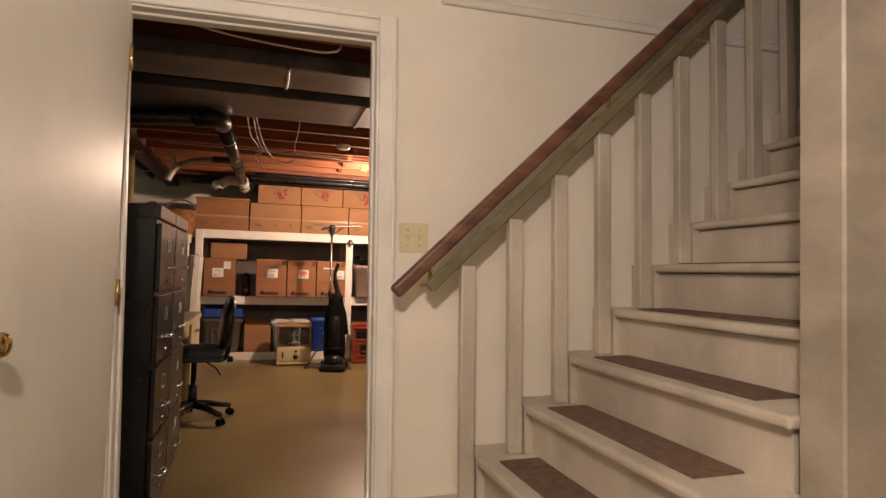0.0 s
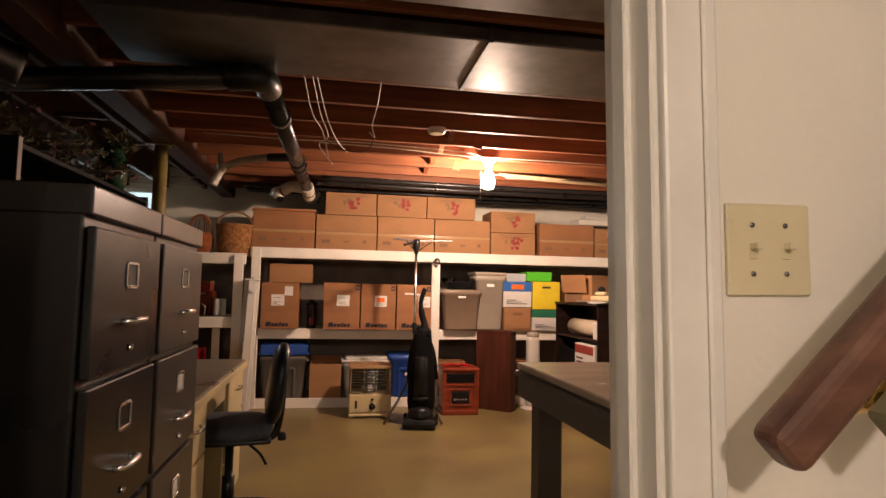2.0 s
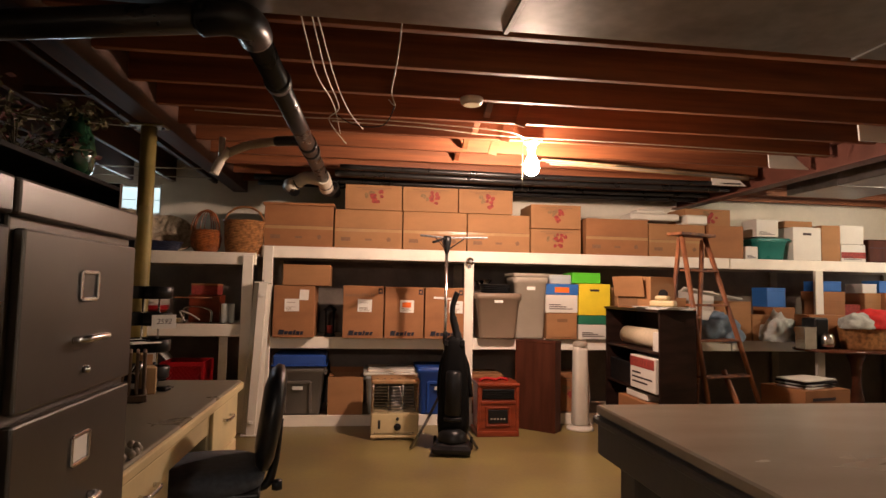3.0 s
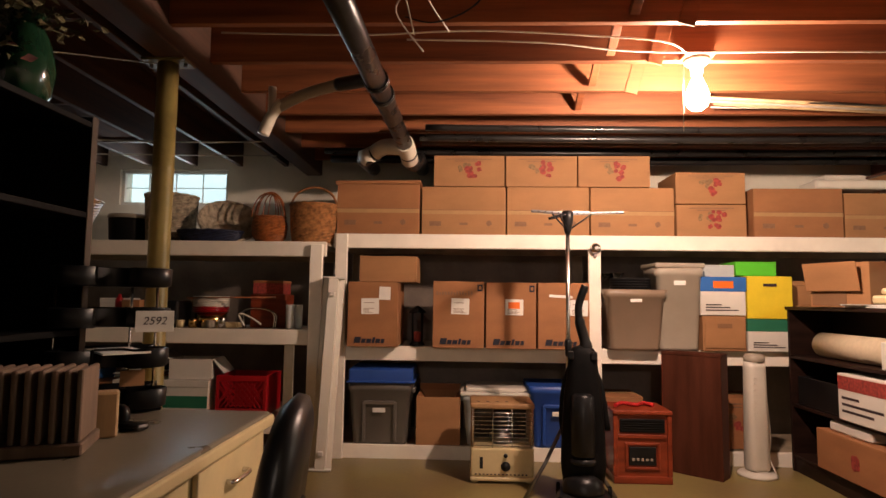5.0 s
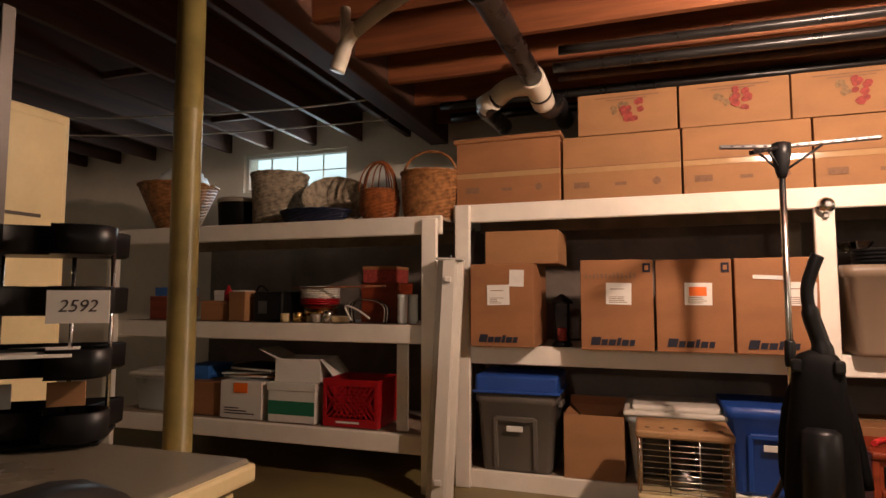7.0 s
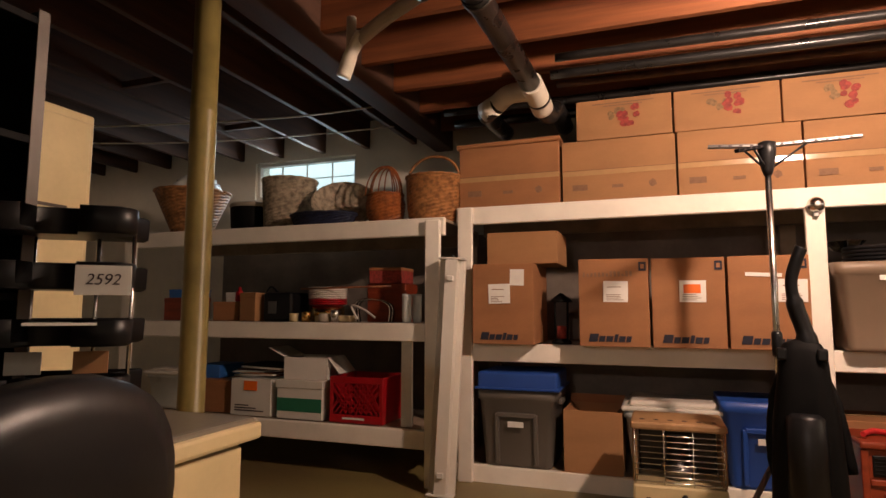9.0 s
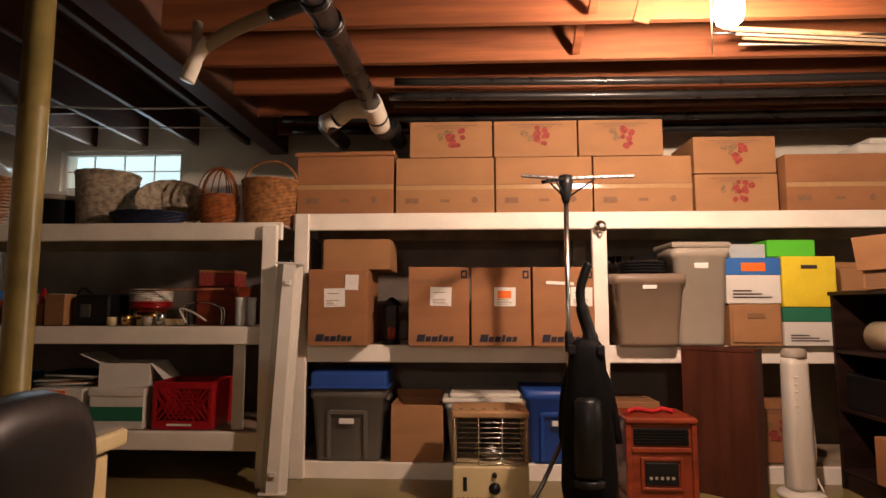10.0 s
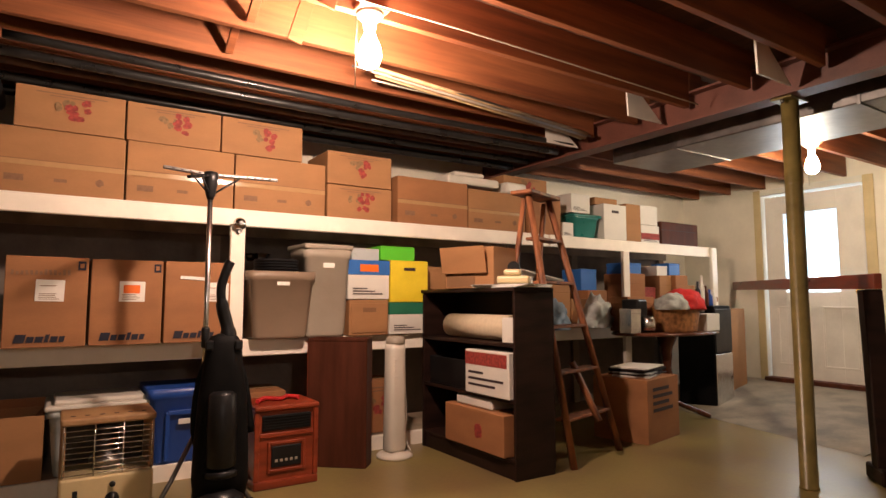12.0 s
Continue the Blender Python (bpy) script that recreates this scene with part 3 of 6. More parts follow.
det = thing("smoke_detector", 0.985, 5.79, 2.28, 0, "round white smoke detector under a joist", "smoke detector")
part("body", lathe(bmesh.new(), [(0.062, 0), (0.064, -0.012), (0.058, -0.028), (0.045, -0.034), (0.002, -0.035)], 28), WHITEP, det)
part("vent_ring", lathe(bmesh.new(), [(0.047, -0.0335), (0.05, -0.036), (0.044, -0.038), (0.03, -0.036)], 28), IVORY, det)


def duct(name, x0, x1, y0, y1, z0, z1, label, seams=(), along="x"):
    t = thing(name, label=label, category="air duct", group="sheet metal ducts", kind="structure")
    part("duct_body", box(x0, x1, y0, y1, z0, z1, 0.006), STEEL, t)
    for s in seams:
        if along == "x":
            part("seam", box(s, s + 0.02, y0 - 0.006, y1 + 0.006, z0 - 0.008, z1 + 0.004, 0.002), STEEL, t)
        else:
            part("seam", box(x0 - 0.006, x1 + 0.006, s, s + 0.02, z0 - 0.008, z1 + 0.004, 0.002), STEEL, t)
    return t


duct("supply_duct", -0.60, 3.80, 4.22, 4.80, 2.215, 2.276, "flat galvanised sheet metal duct below the joists", (0.93, 2.4))
duct("supply_duct", -0.60, 3.80, 3.56, 3.92, 2.19, 2.276, "flat galvanised sheet metal duct below the joists", (0.4, 1.7))
duct("trunk_duct", 4.25, 4.95, 3.4, 7.6, 2.15, 2.275, "long galvanised trunk duct beside the steel beam", (4.6, 5.8, 7.0), "y")
t = thing("round_duct", label="round galvanised duct elbow, dusty, hung from the joists", category="air duct")
part("pipe", tube(bmesh.new(), bend([(-1.95, 4.20, 2.19), (-1.55, 4.40, 2.19), (-1.22, 4.58, 2.17), (-1.00, 4.72, 2.12)]), 0.088, 24), STEEL, t)
part("crimp_ring", tube(bmesh.new(), [(-1.13, 4.635, 2.152), (-1.105, 4.652, 2.146)], 0.093, 24), STEEL, t)
# black drain with white tee
dr = thing("drain_pipe", label="black plastic drain pipe with clamps and a white tee", category="pipe")
EL, TE = Vector((0.0, 4.72, 2.17)), Vector((0.055, 7.72, 2.165))
part("branch", tube(bmesh.new(), [(-1.35, 4.98, 2.13), (-0.14, 4.76, 2.165)], 0.054, 20), ABS, dr)
part("elbow", tube(bmesh.new(), bend([(-0.16, 4.765, 2.165), (-0.06, 4.745, 2.168), (-0.008, 4.79, 2.17), (0.0, 4.90, 2.17)]), 0.064, 20), ABS, dr)
part("main_run", tube(bmesh.new(), [(0.0, 4.88, 2.17), TE], 0.052, 20), ABS, dr)
for y in (5.35, 6.55, 6.75):
    f = (y - 4.72) / 3.0
    part("coupling", tube(bmesh.new(), [(0.055 * f, y, 2.17), (0.055 * f, y + 0.075, 2.17)], 0.060, 20), ABS, dr)
    part("clamp", tube(bmesh.new(), [(0.055 * f, y + 0.03, 2.17), (0.055 * f, y + 0.042, 2.17)], 0.063, 20), STEEL, dr)
part("tee", tube(bmesh.new(), bend([TE + Vector((0, -0.02, 0)), TE + Vector((0.005, 0.12, -0.015)), TE + Vector((0.01, 0.27, -0.045))]), 0.062, 20), PVC, dr, "white plastic tee fitting")
part("tee_arm", tube(bmesh.new(), bend([TE + Vector((0.0, 0.08, -0.01)), TE + Vector((-0.15, 0.16, 0.02)), TE + Vector((-0.24, 0.2, -0.02))]), 0.055, 18), PVC, dr, "white plastic branch")
part("tee_band", tube(bmesh.new(), [TE + Vector((0.007, 0.16, -0.02)), TE + Vector((0.008, 0.18, -0.024))], 0.065, 20), ABS, dr)
part("lower_bend", tube(bmesh.new(), bend([TE + Vector((0.01, 0.26, -0.045)), TE + Vector((0.03, 0.36, -0.06)), TE + Vector((0.06, 0.45, 0.0)), TE + Vector((0.06, 0.8, 0.0))]), 0.054, 18), ABS, dr)
part("arm_bend", tube(bmesh.new(), bend([TE + Vector((-0.23, 0.19, -0.02)), TE + Vector((-0.30, 0.24, -0.05)), TE + Vector((-0.33, 0.36, -0.03)), TE + Vector((-0.33, 0.8, 0.0))]), 0.052, 18), ABS, dr)
part("arm_cap", tube(bmesh.new(), [TE + Vector((-0.24, 0.195, -0.022)), TE + Vector((-0.32, 0.235, -0.045))], 0.058, 18), PVC, dr)
trp = thing("sink_drain", label="aged white plastic trap with a black elbow under the joists", category="pipe")
part("black_elbow", tube(bmesh.new(), bend([(0.0, 6.66, 2.21), (-0.1, 6.74, 2.225), (-0.2, 6.81, 2.235)]), 0.036, 16), ABS, trp)
part("arm", tube(bmesh.new(), bend([(-0.18, 6.80, 2.235), (-0.40, 6.92, 2.225), (-0.56, 6.97, 2.17)]), 0.03, 16), LTAUPE, trp)
part("drop", tube(bmesh.new(), bend([(-0.54, 6.96, 2.19), (-0.60, 6.98, 2.13), (-0.64, 7.0, 2.06), (-0.655, 7.0, 2.02)]), [0.03] * 8 + [0.033] * 5 + [0.033] * 5 + [0.02], 16), PVC, trp)
part("riser_pipe", tube(bmesh.new(), [(-0.60, 6.97, 2.14), (-0.60, 6.97, 2.28)], 0.022, 14), LTAUPE, trp)
for i, (y, z, r, x0, x1, mt) in enumerate(((7.62, 2.245, 0.022, 0.2, 3.8, ABS), (7.78, 2.225, 0.026, 0.15, 3.8, ABS), (7.98, 2.245, 0.02, 0.15, 3.85, JOISTY), (8.2, 2.235, 0.024, -0.6, 3.85, ABS), (8.42, 2.225, 0.028, -0.6, 3.85, ABS))):
    solid("water_pipe", tube(bmesh.new(), bend([(x0, y, z), ((x0 + x1) / 2, y + 0.01, z - 0.012), (x1, y, z)], 8), r, 12), mt, "dark pipe running along under the joists", "pipe", "pipes under the joists")
solid("metal_conduit", tube(bmesh.new(), bend([(1.72, 7.15, 2.267), (2.6, 7.2, 2.262), (3.8, 7.42, 2.267)]), 0.007, 8), STEEL, "thin pale conduit running under the joists", "conduit")
solid("metal_conduit", tube(bmesh.new(), bend([(1.9, 7.28, 2.27), (2.9, 7.33, 2.266), (3.8, 7.52, 2.27)]), 0.006, 8), ROPE, "thin pale conduit running under the joists", "conduit")


def cable(pts, r=0.004, mt=None, label="loose pale electrical cable stapled under the joists"):
    solid("electric_cable", tube(bmesh.new(), bend(pts, 6), r, 6), mt or ROPE, label, "cable", "loose cables")


cable([(-0.6, 6.28, 2.272), (0.0, 6.30, 2.268), (0.5, 6.27, 2.270), (1.0, 6.33, 2.274), (1.35, 6.40, 2.274), (1.5, 6.55, 2.273)])
cable([(0.2, 6.36, 2.273), (0.8, 6.39, 2.27), (1.3, 6.5, 2.273), (2.2, 6.5, 2.271), (3.8, 6.52, 2.26)])
cable([(0.16, 4.85, 2.28), (0.19, 5.3, 2.19), (0.24, 5.75, 2.2), (0.28, 5.85, 2.06)], 0.003)
cable([(0.20, 4.83, 2.28), (0.24, 5.2, 2.16), (0.28, 5.6, 2.13), (0.22, 5.8, 2.12), (0.31, 5.9, 2.02)], 0.003)
cable([(0.22, 4.84, 2.28), (0.27, 5.4, 2.2), (0.33, 5.75, 2.15), (0.40, 5.95, 2.12)], 0.003)
cable([(0.55, 4.85, 2.279), (0.545, 5.1, 2.20), (0.53, 5.3, 2.13), (0.55, 5.36, 2.08), (0.52, 5.40, 2.12)], 0.003, ROPE)
cable([(0.55, 5.36, 2.08), (0.5, 5.6, 2.05), (0.35, 5.9, 2.13), (0.22, 6.1, 2.25)], 0.003, BLACKM, "loose black cable hung under the joists")
cable([(-0.35, 2.95, 2.27), (0.0, 3.1, 2.18), (0.45, 3.2, 2.17), (0.62, 3.25, 2.2), (0.66, 3.3, 2.28)], 0.005)
cable([(-4.0, 7.0, 2.26), (-3.0, 7.5, 2.2), (-2.2, 7.7, 2.19), (-1.5, 7.9, 2.22), (-0.95, 7.95, 2.24)], 0.006)
cable([(-3.9, 7.6, 2.2), (-2.6, 7.9, 2.15), (-1.8, 8.2, 2.2), (-1.0, 8.3, 2.22)], 0.005)
cable([(-0.88, 6.45, 2.19), (-1.3, 6.1, 2.12), (-1.6, 5.9, 2.05)], 0.003)


for k in range(3):
    solid("timber_strip", tube(bmesh.new(), [(1.78 + 0.05 * k, 7.10 + 0.045 * k, 2.264), (3.70 + 0.04 * k, 7.36 + 0.05 * k, 2.260)], 0.014, 4), (PALEW, LTAUPE, PALEW)[k], "long pale timber strip stored under the joists", "timber strip", "strips under the joists")


# ---- shelving ----
def shelving(name, x0, x1, yf, yb, levels, posts, label, top_ext=0.0, th=0.105):
    """A home-made timber shelf unit: front beams and boards on square posts; levels are tops of the boards."""
    t = thing(name, 0, 0, 0, 0, label, "shelving", "white timber shelving units")
    for z in levels:
        part("front_beam", box(x0, x1, yf, yf + 0.036, z - th, z, 0.005), SHELFP, t)
        part("shelf_board", box(x0 + 0.005, x1 - 0.005, yf + 0.037, yb, z - 0.022, z - 0.003, 0.002), SHELFB, t, "unpainted shelf board")
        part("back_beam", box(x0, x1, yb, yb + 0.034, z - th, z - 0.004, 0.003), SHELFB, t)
    for px, ztop in posts:
        part("post", box(px, px + 0.088, yf - 0.037, yf - 0.001, 0, ztop, 0.005), SHELFP, t)
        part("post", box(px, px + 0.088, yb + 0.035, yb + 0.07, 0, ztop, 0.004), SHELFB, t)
    return t


shelving("shelving_unit", -2.90, -0.505, 7.93, 8.60, (0.30, 0.905, 1.52), ((-2.90, 1.50), (-0.61, 1.50)), "white painted timber shelves holding baskets, boxes and oddments")
shelving("shelving_unit", -0.495, 4.02, 8.12, 8.72, (0.095, 0.79, 1.60), ((-0.475, 1.595), (1.345, 1.495)), "long white painted timber shelves packed with cardboard boxes")
shelving("shelving_unit", 4.03, 6.42, 8.12, 8.72, (0.79, 1.60), ((4.92, 1.495), (6.33, 1.595)), "white painted timber shelves crowded with boxes near the outside door")
# Dark sheet added before the cream wall; its colour stands for shade behind shelves.
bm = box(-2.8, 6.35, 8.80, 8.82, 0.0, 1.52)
struct("wall_backing", bm, SHADEGREY, "dark sheet behind the shelves, added for the shade on the wall", "wall")


# ---- boxes ----
def flat(bm, x0, x1, z0, z1, y=-0.0016, tilt=0.0):
    m = Matrix.Translation(((x0 + x1) / 2, 0, (z0 + z1) / 2)) @ pose(0, 0, 0, 0, tilt, 0)
    w, h = (x1 - x0) / 2, (z1 - z0) / 2
    return bx(bm, -w, w, y, y + 0.0012, -h, h, m=m)


def blob(bm, cx, cz, r, y=-0.0016, n=12, seed=0):
    rnd = random.Random(seed)
    a = [bm.verts.new((cx + r * rnd.uniform(0.75, 1.1) * math.cos(2 * math.pi * k / n), y, cz + r * rnd.uniform(0.75, 1.1) * math.sin(2 * math.pi * k / n))) for k in range(n)]
    f = bm.faces.new(a)
    ex = bmesh.ops.extrude_face_region(bm, geom=[f])
    bmesh.ops.translate(bm, verts=[v for v in ex["geom"] if isinstance(v, bmesh.types.BMVert)], vec=(0, 0.0013, 0))


def carton(x0, x1, yf, z0, h, depth=0.40, style="plain", label="closed brown cardboard box", group="cardboard boxes", rz=0.0, material=None, open_top=False):
    w = x1 - x0
    t = thing("cardboard_box", (x0 + x1) / 2, yf, z0, rz, label, "cardboard box", group)
    mt = material or CARD
    g = 0.003
    rnd = random.Random(round(x0 * 100 + z0 * 1000))
    bm = bmesh.new()
    a, b = -w / 2 + g, w / 2 - g
    if open_top:
        for q in ((a, b, 0, 0.005), (a, b, depth - 0.005, depth)):
            bx(bm, q[0], q[1], q[2], q[3], 0, h, 0.001)
        bx(bm, a, a + 0.005, 0.005, depth - 0.005, 0, h, 0.001)
        bx(bm, b - 0.005, b, 0.005, depth - 0.005, 0, h, 0.001)
        bx(bm, a + 0.005, b - 0.005, 0.005, depth - 0.005, 0, 0.006)
    else:
        bx(bm, a, b, 0, depth, 0, h - 0.002, 0.004, seg=2)
        for v in bm.verts:
            k = math.sin((v.co.x - a) / (b - a) * math.pi) * math.sin(max(0, min(1, v.co.z / h)) * math.pi)
            v.co.y -= 0.004 * k
            v.co.z -= rnd.uniform(0, 0.003) if v.co.z > h * 0.6 else 0
    part("body", bm, mt, t)
    if not open_top:
        part("flap_seam", box(a + 0.004, b - 0.004, depth / 2 - 0.0015, depth / 2 + 0.0015, h - 0.002, h - 0.0012), CARDIN, t)
        part("tape", box(a + 0.002, b - 0.002, depth / 2 - 0.025, depth / 2 + 0.025, h - 0.0012, h - 0.0004), TAPE, t, "clear packing tape")
    if style == "fruit":
        bm = bmesh.new()
        for k in range(11):
            blob(bm, rnd.uniform(-0.045, 0.045) + 0.03 + 0.02 * (k > 6), h * 0.50 + rnd.uniform(-0.055, 0.035) + 0.03 * (k > 6), rnd.uniform(0.014, 0.024), seed=k + int(w * 90), y=-0.0056 - 0.0001 * k)
        part("red_print", bm, REDINK, t, "red fruit print")
        bm = bmesh.new()
        for k in range(6):
            blob(bm, -0.05 + rnd.uniform(-0.04, 0.05), h * 0.60 + rnd.uniform(-0.03, 0.03), rnd.uniform(0.014, 0.022), y=-0.0048 - 0.0001 * k, seed=k + 7)
        part("leaf_print", bm, LEAFINK, t, "olive leaf print")
        bm = bmesh.new()
        flat(bm, -w * 0.32, w * 0.32, h * 0.86, h * 0.885, y=-0.0036)
        flat(bm, -w * 0.2, w * 0.2, h * 0.80, h * 0.82, y=-0.004)
        part("faint_print", bm, FAINT, t)
    if style == "storage":
        part("crease", flat(bmesh.new(), a + 0.004, b - 0.004, h * 0.505, h * 0.515), CARDIN, t)
        part("tape_strip", flat(bmesh.new(), a, b, h * 0.42, h * 0.50, y=-0.0044), TAPE, t, "glossy packing tape")
        for fx in (-0.33, 0.0, 0.3):
            bm = bmesh.new()
            if fx > 0.1:
                blob(bm, fx * w, h * 0.24, 0.022, y=-0.0052, seed=3)
            elif fx < -0.1:
                flat(bm, fx * w - 0.045, fx * w + 0.04, h * 0.18, h * 0.275, y=-0.0052)
            else:
                flat(bm, fx * w - 0.03, fx * w + 0.03, h * 0.2, h * 0.25, y=-0.0052)
            part("printed_mark", bm, FAINT, t)
    if style.startswith("supply"):
        x = -w * 0.36
        for ww, hh in ((0.045, 1.0), (0.03, 0.72), (0.034, 0.72), (0.018, 0.95), (0.032, 0.72), (0.024, 0.72)):
            bm = flat(bmesh.new(), x, x + ww, h * 0.055, h * 0.055 + 0.042 * hh, y=-0.0046)
            for v in bm.verts:
                v.co.x += (v.co.z - h * 0.055) * 0.22
            part("navy_mark", bm, BLUEINK, t)
            x += ww + 0.006
        lx = {"supply_a": -0.01, "supply_b": 0.02, "supply_c": 0.03, "supply_d": 0.11}.get(style, 0)
        lz = h * 0.62
        part("shipping_label", flat(bmesh.new(), lx - 0.07, lx + 0.055, lz - 0.055, lz + 0.055, y=-0.0056, tilt=rnd.uniform(-2, 2)), PAPER, t, "white shipping label")
        bm = bmesh.new()
        for k in range(4):
            flat(bm, lx - 0.055, lx - 0.055 + rnd.uniform(0.04, 0.09), lz - 0.045 + 0.009 * k, lz - 0.042 + 0.009 * k, y=-0.007)
        if style == "supply_c":
            part("sticker", flat(bmesh.new(), lx - 0.05, lx + 0.03, lz - 0.01, lz + 0.035, y=-0.0070), ORANGE, t, "orange sticker")
        else:
            flat(bm, lx - 0.05, lx + 0.02, lz + 0.022, lz + 0.026, y=-0.007)
        part("label_print", bm, FAINT, t)
        if style == "supply_a":
            part("second_label", flat(bmesh.new(), 0.045, 0.125, h * 0.72, h * 0.92, y=-0.0062, tilt=2), PAPER, t, "white shipping label")
        else:
            part("corner_mark", flat(bmesh.new(), w * 0.36, w * 0.46, h * 0.85, h * 0.95, y=-0.0046), BLUEINK, t)
            part("corner_mark_window", flat(bmesh.new(), w * 0.385, w * 0.435, h * 0.875, h * 0.925, y=-0.0054), mt, t)
        if style == "supply_b":
            bm = bmesh.new()
            for k in range(13):
                flat(bm, -0.155 + 0.02 * k, -0.155 + 0.02 * k + 0.012, h * 0.79, h * 0.79 + rnd.uniform(0.012, 0.03), y=-0.0046, tilt=rnd.uniform(-15, 15))
            part("marker_scrawl", bm, FAINT, t, "handwritten marker scrawl")
        if style == "supply_d":
            part("torn_tape", flat(bmesh.new(), -0.10, 0.06, h * 0.77, h * 0.81, y=-0.0056, tilt=3), PAPER, t)
    if style == "flaps":
        for s in (-1, 1):
            m = Matrix.Translation((s * (w / 2 - 0.006), 0, h)) @ pose(0, 0, 0, 0, s * (-52), 0)
            part("side_flap", box(-0.16 if s > 0 else 0, 0 if s > 0 else 0.16, 0.004, depth - 0.004, 0, 0.004, 0.001, m=m), CARDD, t, "raised cardboard flap")
        part("back_flap", box(a, b, depth - 0.005, depth, h, h + 0.05, 0.001), CARDD, t)
    return t


# bottom row on the top shelf, then the fruit boxes above
zt = 1.602
carton(-0.49, 0.13, 8.16, zt, 0.375, 0.42, "storage", "large closed brown storage box with a bent lid", material=CARDD)
part("bent_lid", box(-0.32, 0.32, -0.012, 0.42, 0.372, 0.40, 0.006, m=pose(0, 0, 0, 0.5, -0.6, 0)), CARDD, bpy.data.objects["cardboard_box"], "loose bent cardboard lid")
carton(0.14, 0.765, 8.17, zt, 0.36, 0.42, "storage", "large taped brown storage box on the top shelf")
carton(0.77, 1.375, 8.17, zt, 0.362, 0.42, "storage", "large taped brown storage box on the top shelf")
carton(1.38, 1.99, 8.175, zt, 0.36, 0.42, "storage", "large taped brown storage box on the top shelf")
for i, x in enumerate((0.225, 0.76, 1.293)):
    carton(x, x + 0.53, 8.18, 1.965, 0.235, 0.40, "fruit", "brown fruit box with a red printed cluster", "fruit boxes")
carton(1.995, 2.50, 8.16, zt, 0.237, 0.40, "fruit", "brown fruit box with a red printed cluster", "fruit boxes")
carton(1.995, 2.50, 8.165, zt + 0.24, 0.235, 0.40, "fruit", "brown fruit box with a red printed cluster", "fruit boxes")
carton(2.55, 3.19, 8.17, zt, 0.36, 0.42, "storage", "large taped brown storage box on the top shelf", material=CARDD)
carton(3.2, 3.80, 8.18, zt, 0.33, 0.42, "storage", "large taped brown storage box on the top shelf")
carton(3.82, 4.20, 8.16, zt, 0.33, 0.40, "plain", "brown cardboard box with a taped top on the shelf", material=CARDD)
carton(3.62, 4.12, 8.25, zt + 0.335, 0.17, 0.35, "fruit", "shallow brown fruit box lying on another box", "fruit boxes")
# supply boxes on the middle shelf
zm = 0.792
carton(-0.36, 0.0, 8.0, zm, 0.455, 0.42, "supply_a", "brown supply box with two white labels and a navy mark", "supply boxes", material=CARDD)
carton(0.242, 0.605, 7.985, zm, 0.465, 0.42, "supply_b", "brown supply box with a scrawled title and white label", "supply boxes", material=CARDD)
carton(0.612, 0.965, 7.985, zm, 0.462, 0.42, "supply_c", "brown supply box with an orange sticker on its label", "supply boxes", material=CARDD)
carton(0.972, 1.333, 7.985, zm, 0.462, 0.42, "supply_d", "brown supply box with torn tape and a white label", "supply boxes", material=CARDD)
carton(-0.30, 0.12, 8.1, zm + 0.456, 0.19, 0.36, "plain", "plain brown cardboard box lying on a supply box")
# bottom level
zb = 0.097
carton(0.125, 0.445, 8.02 + 0.11, zb, 0.335, 0.34, "flaps", "open brown cardboard box with raised flaps", open_top=True)


def tote(x, yf, z, w, d, h, material, lidm, label, lid_h=0.05, taper=0.82, lid_tilt=0, panel=True):
    """A moulded storage tote: tapered body with a rolled rim, side ribs, and a lid."""
    t = thing("storage_tote", x, yf + d / 2, z, 0, label, "storage bin", "plastic storage totes")
    bm = bmesh.new()
    rings = []
    for f, zz in ((taper, 0.0), (taper + 0.02, 0.02), (0.95, h * 0.86), (1.0, h * 0.88), (1.0, h)):
        a, b, c = w / 2 * f, d / 2 * f, 0.035
        ring = []
        for sx, sy, st in ((1, 1, 0), (-1, 1, 90), (-1, -1, 180), (1, -1, 270)):
            for k in range(4):
                an = radians(st + k * 30)
                ring.append((sx * (a - c) + c * math.cos(an), sy * (b - c) + c * math.sin(an), zz))
        rings.append(ring)
    ring_sweep(bm, rings)
    part("body", bm, material, t)
    if panel:
        bm = bmesh.new()
        m = Matrix.Translation((0, -d / 2 * 0.90 - 0.006, h * 0.45)) @ pose(0, 0, 0, math.degrees(math.atan((0.95 - taper) * d / 2 / h)), 0, 0)
        for s in (-1, 1):
            bx(bm, s * w * 0.24 - 0.012, s * w * 0.24 + 0.012, -0.012, 0.012, -h * 0.40, h * 0.24, 0.004, m=m)
        bx(bm, -w * 0.24, w * 0.24, -0.014, 0.012, h * 0.20, h * 0.26, 0.004, m=m)
        part("ribs", bm, material, t)
        part("sticker", box(-0.045, 0.045, -0.02, -0.012, h * 0.08, h * 0.15, 0.001, m=m), PAPER, t, "small white sticker")
    if lidm:
        m = Matrix.Translation((0, 0, h)) @ pose(0, 0, 0, 0, lid_tilt, 0)
        bm = box(-w / 2 - 0.012, w / 2 + 0.012, -d / 2 - 0.012, d / 2 + 0.012, -0.012, 0.016, 0.012, m=m, seg=3)
        bx(bm, -w / 2 + 0.03, w / 2 - 0.03, -d / 2 + 0.03, d / 2 - 0.03, 0.012, 0.012 + lid_h, 0.02, m=m, seg=3)
        part("lid", bm, lidm, t)
    for s in (-1, 1):
        part("handle", box(s * w / 2 - 0.012, s * w / 2 + 0.012, -0.07, 0.07, h * 0.80, h * 0.88, 0.006, seg=2), material, t)
    return t


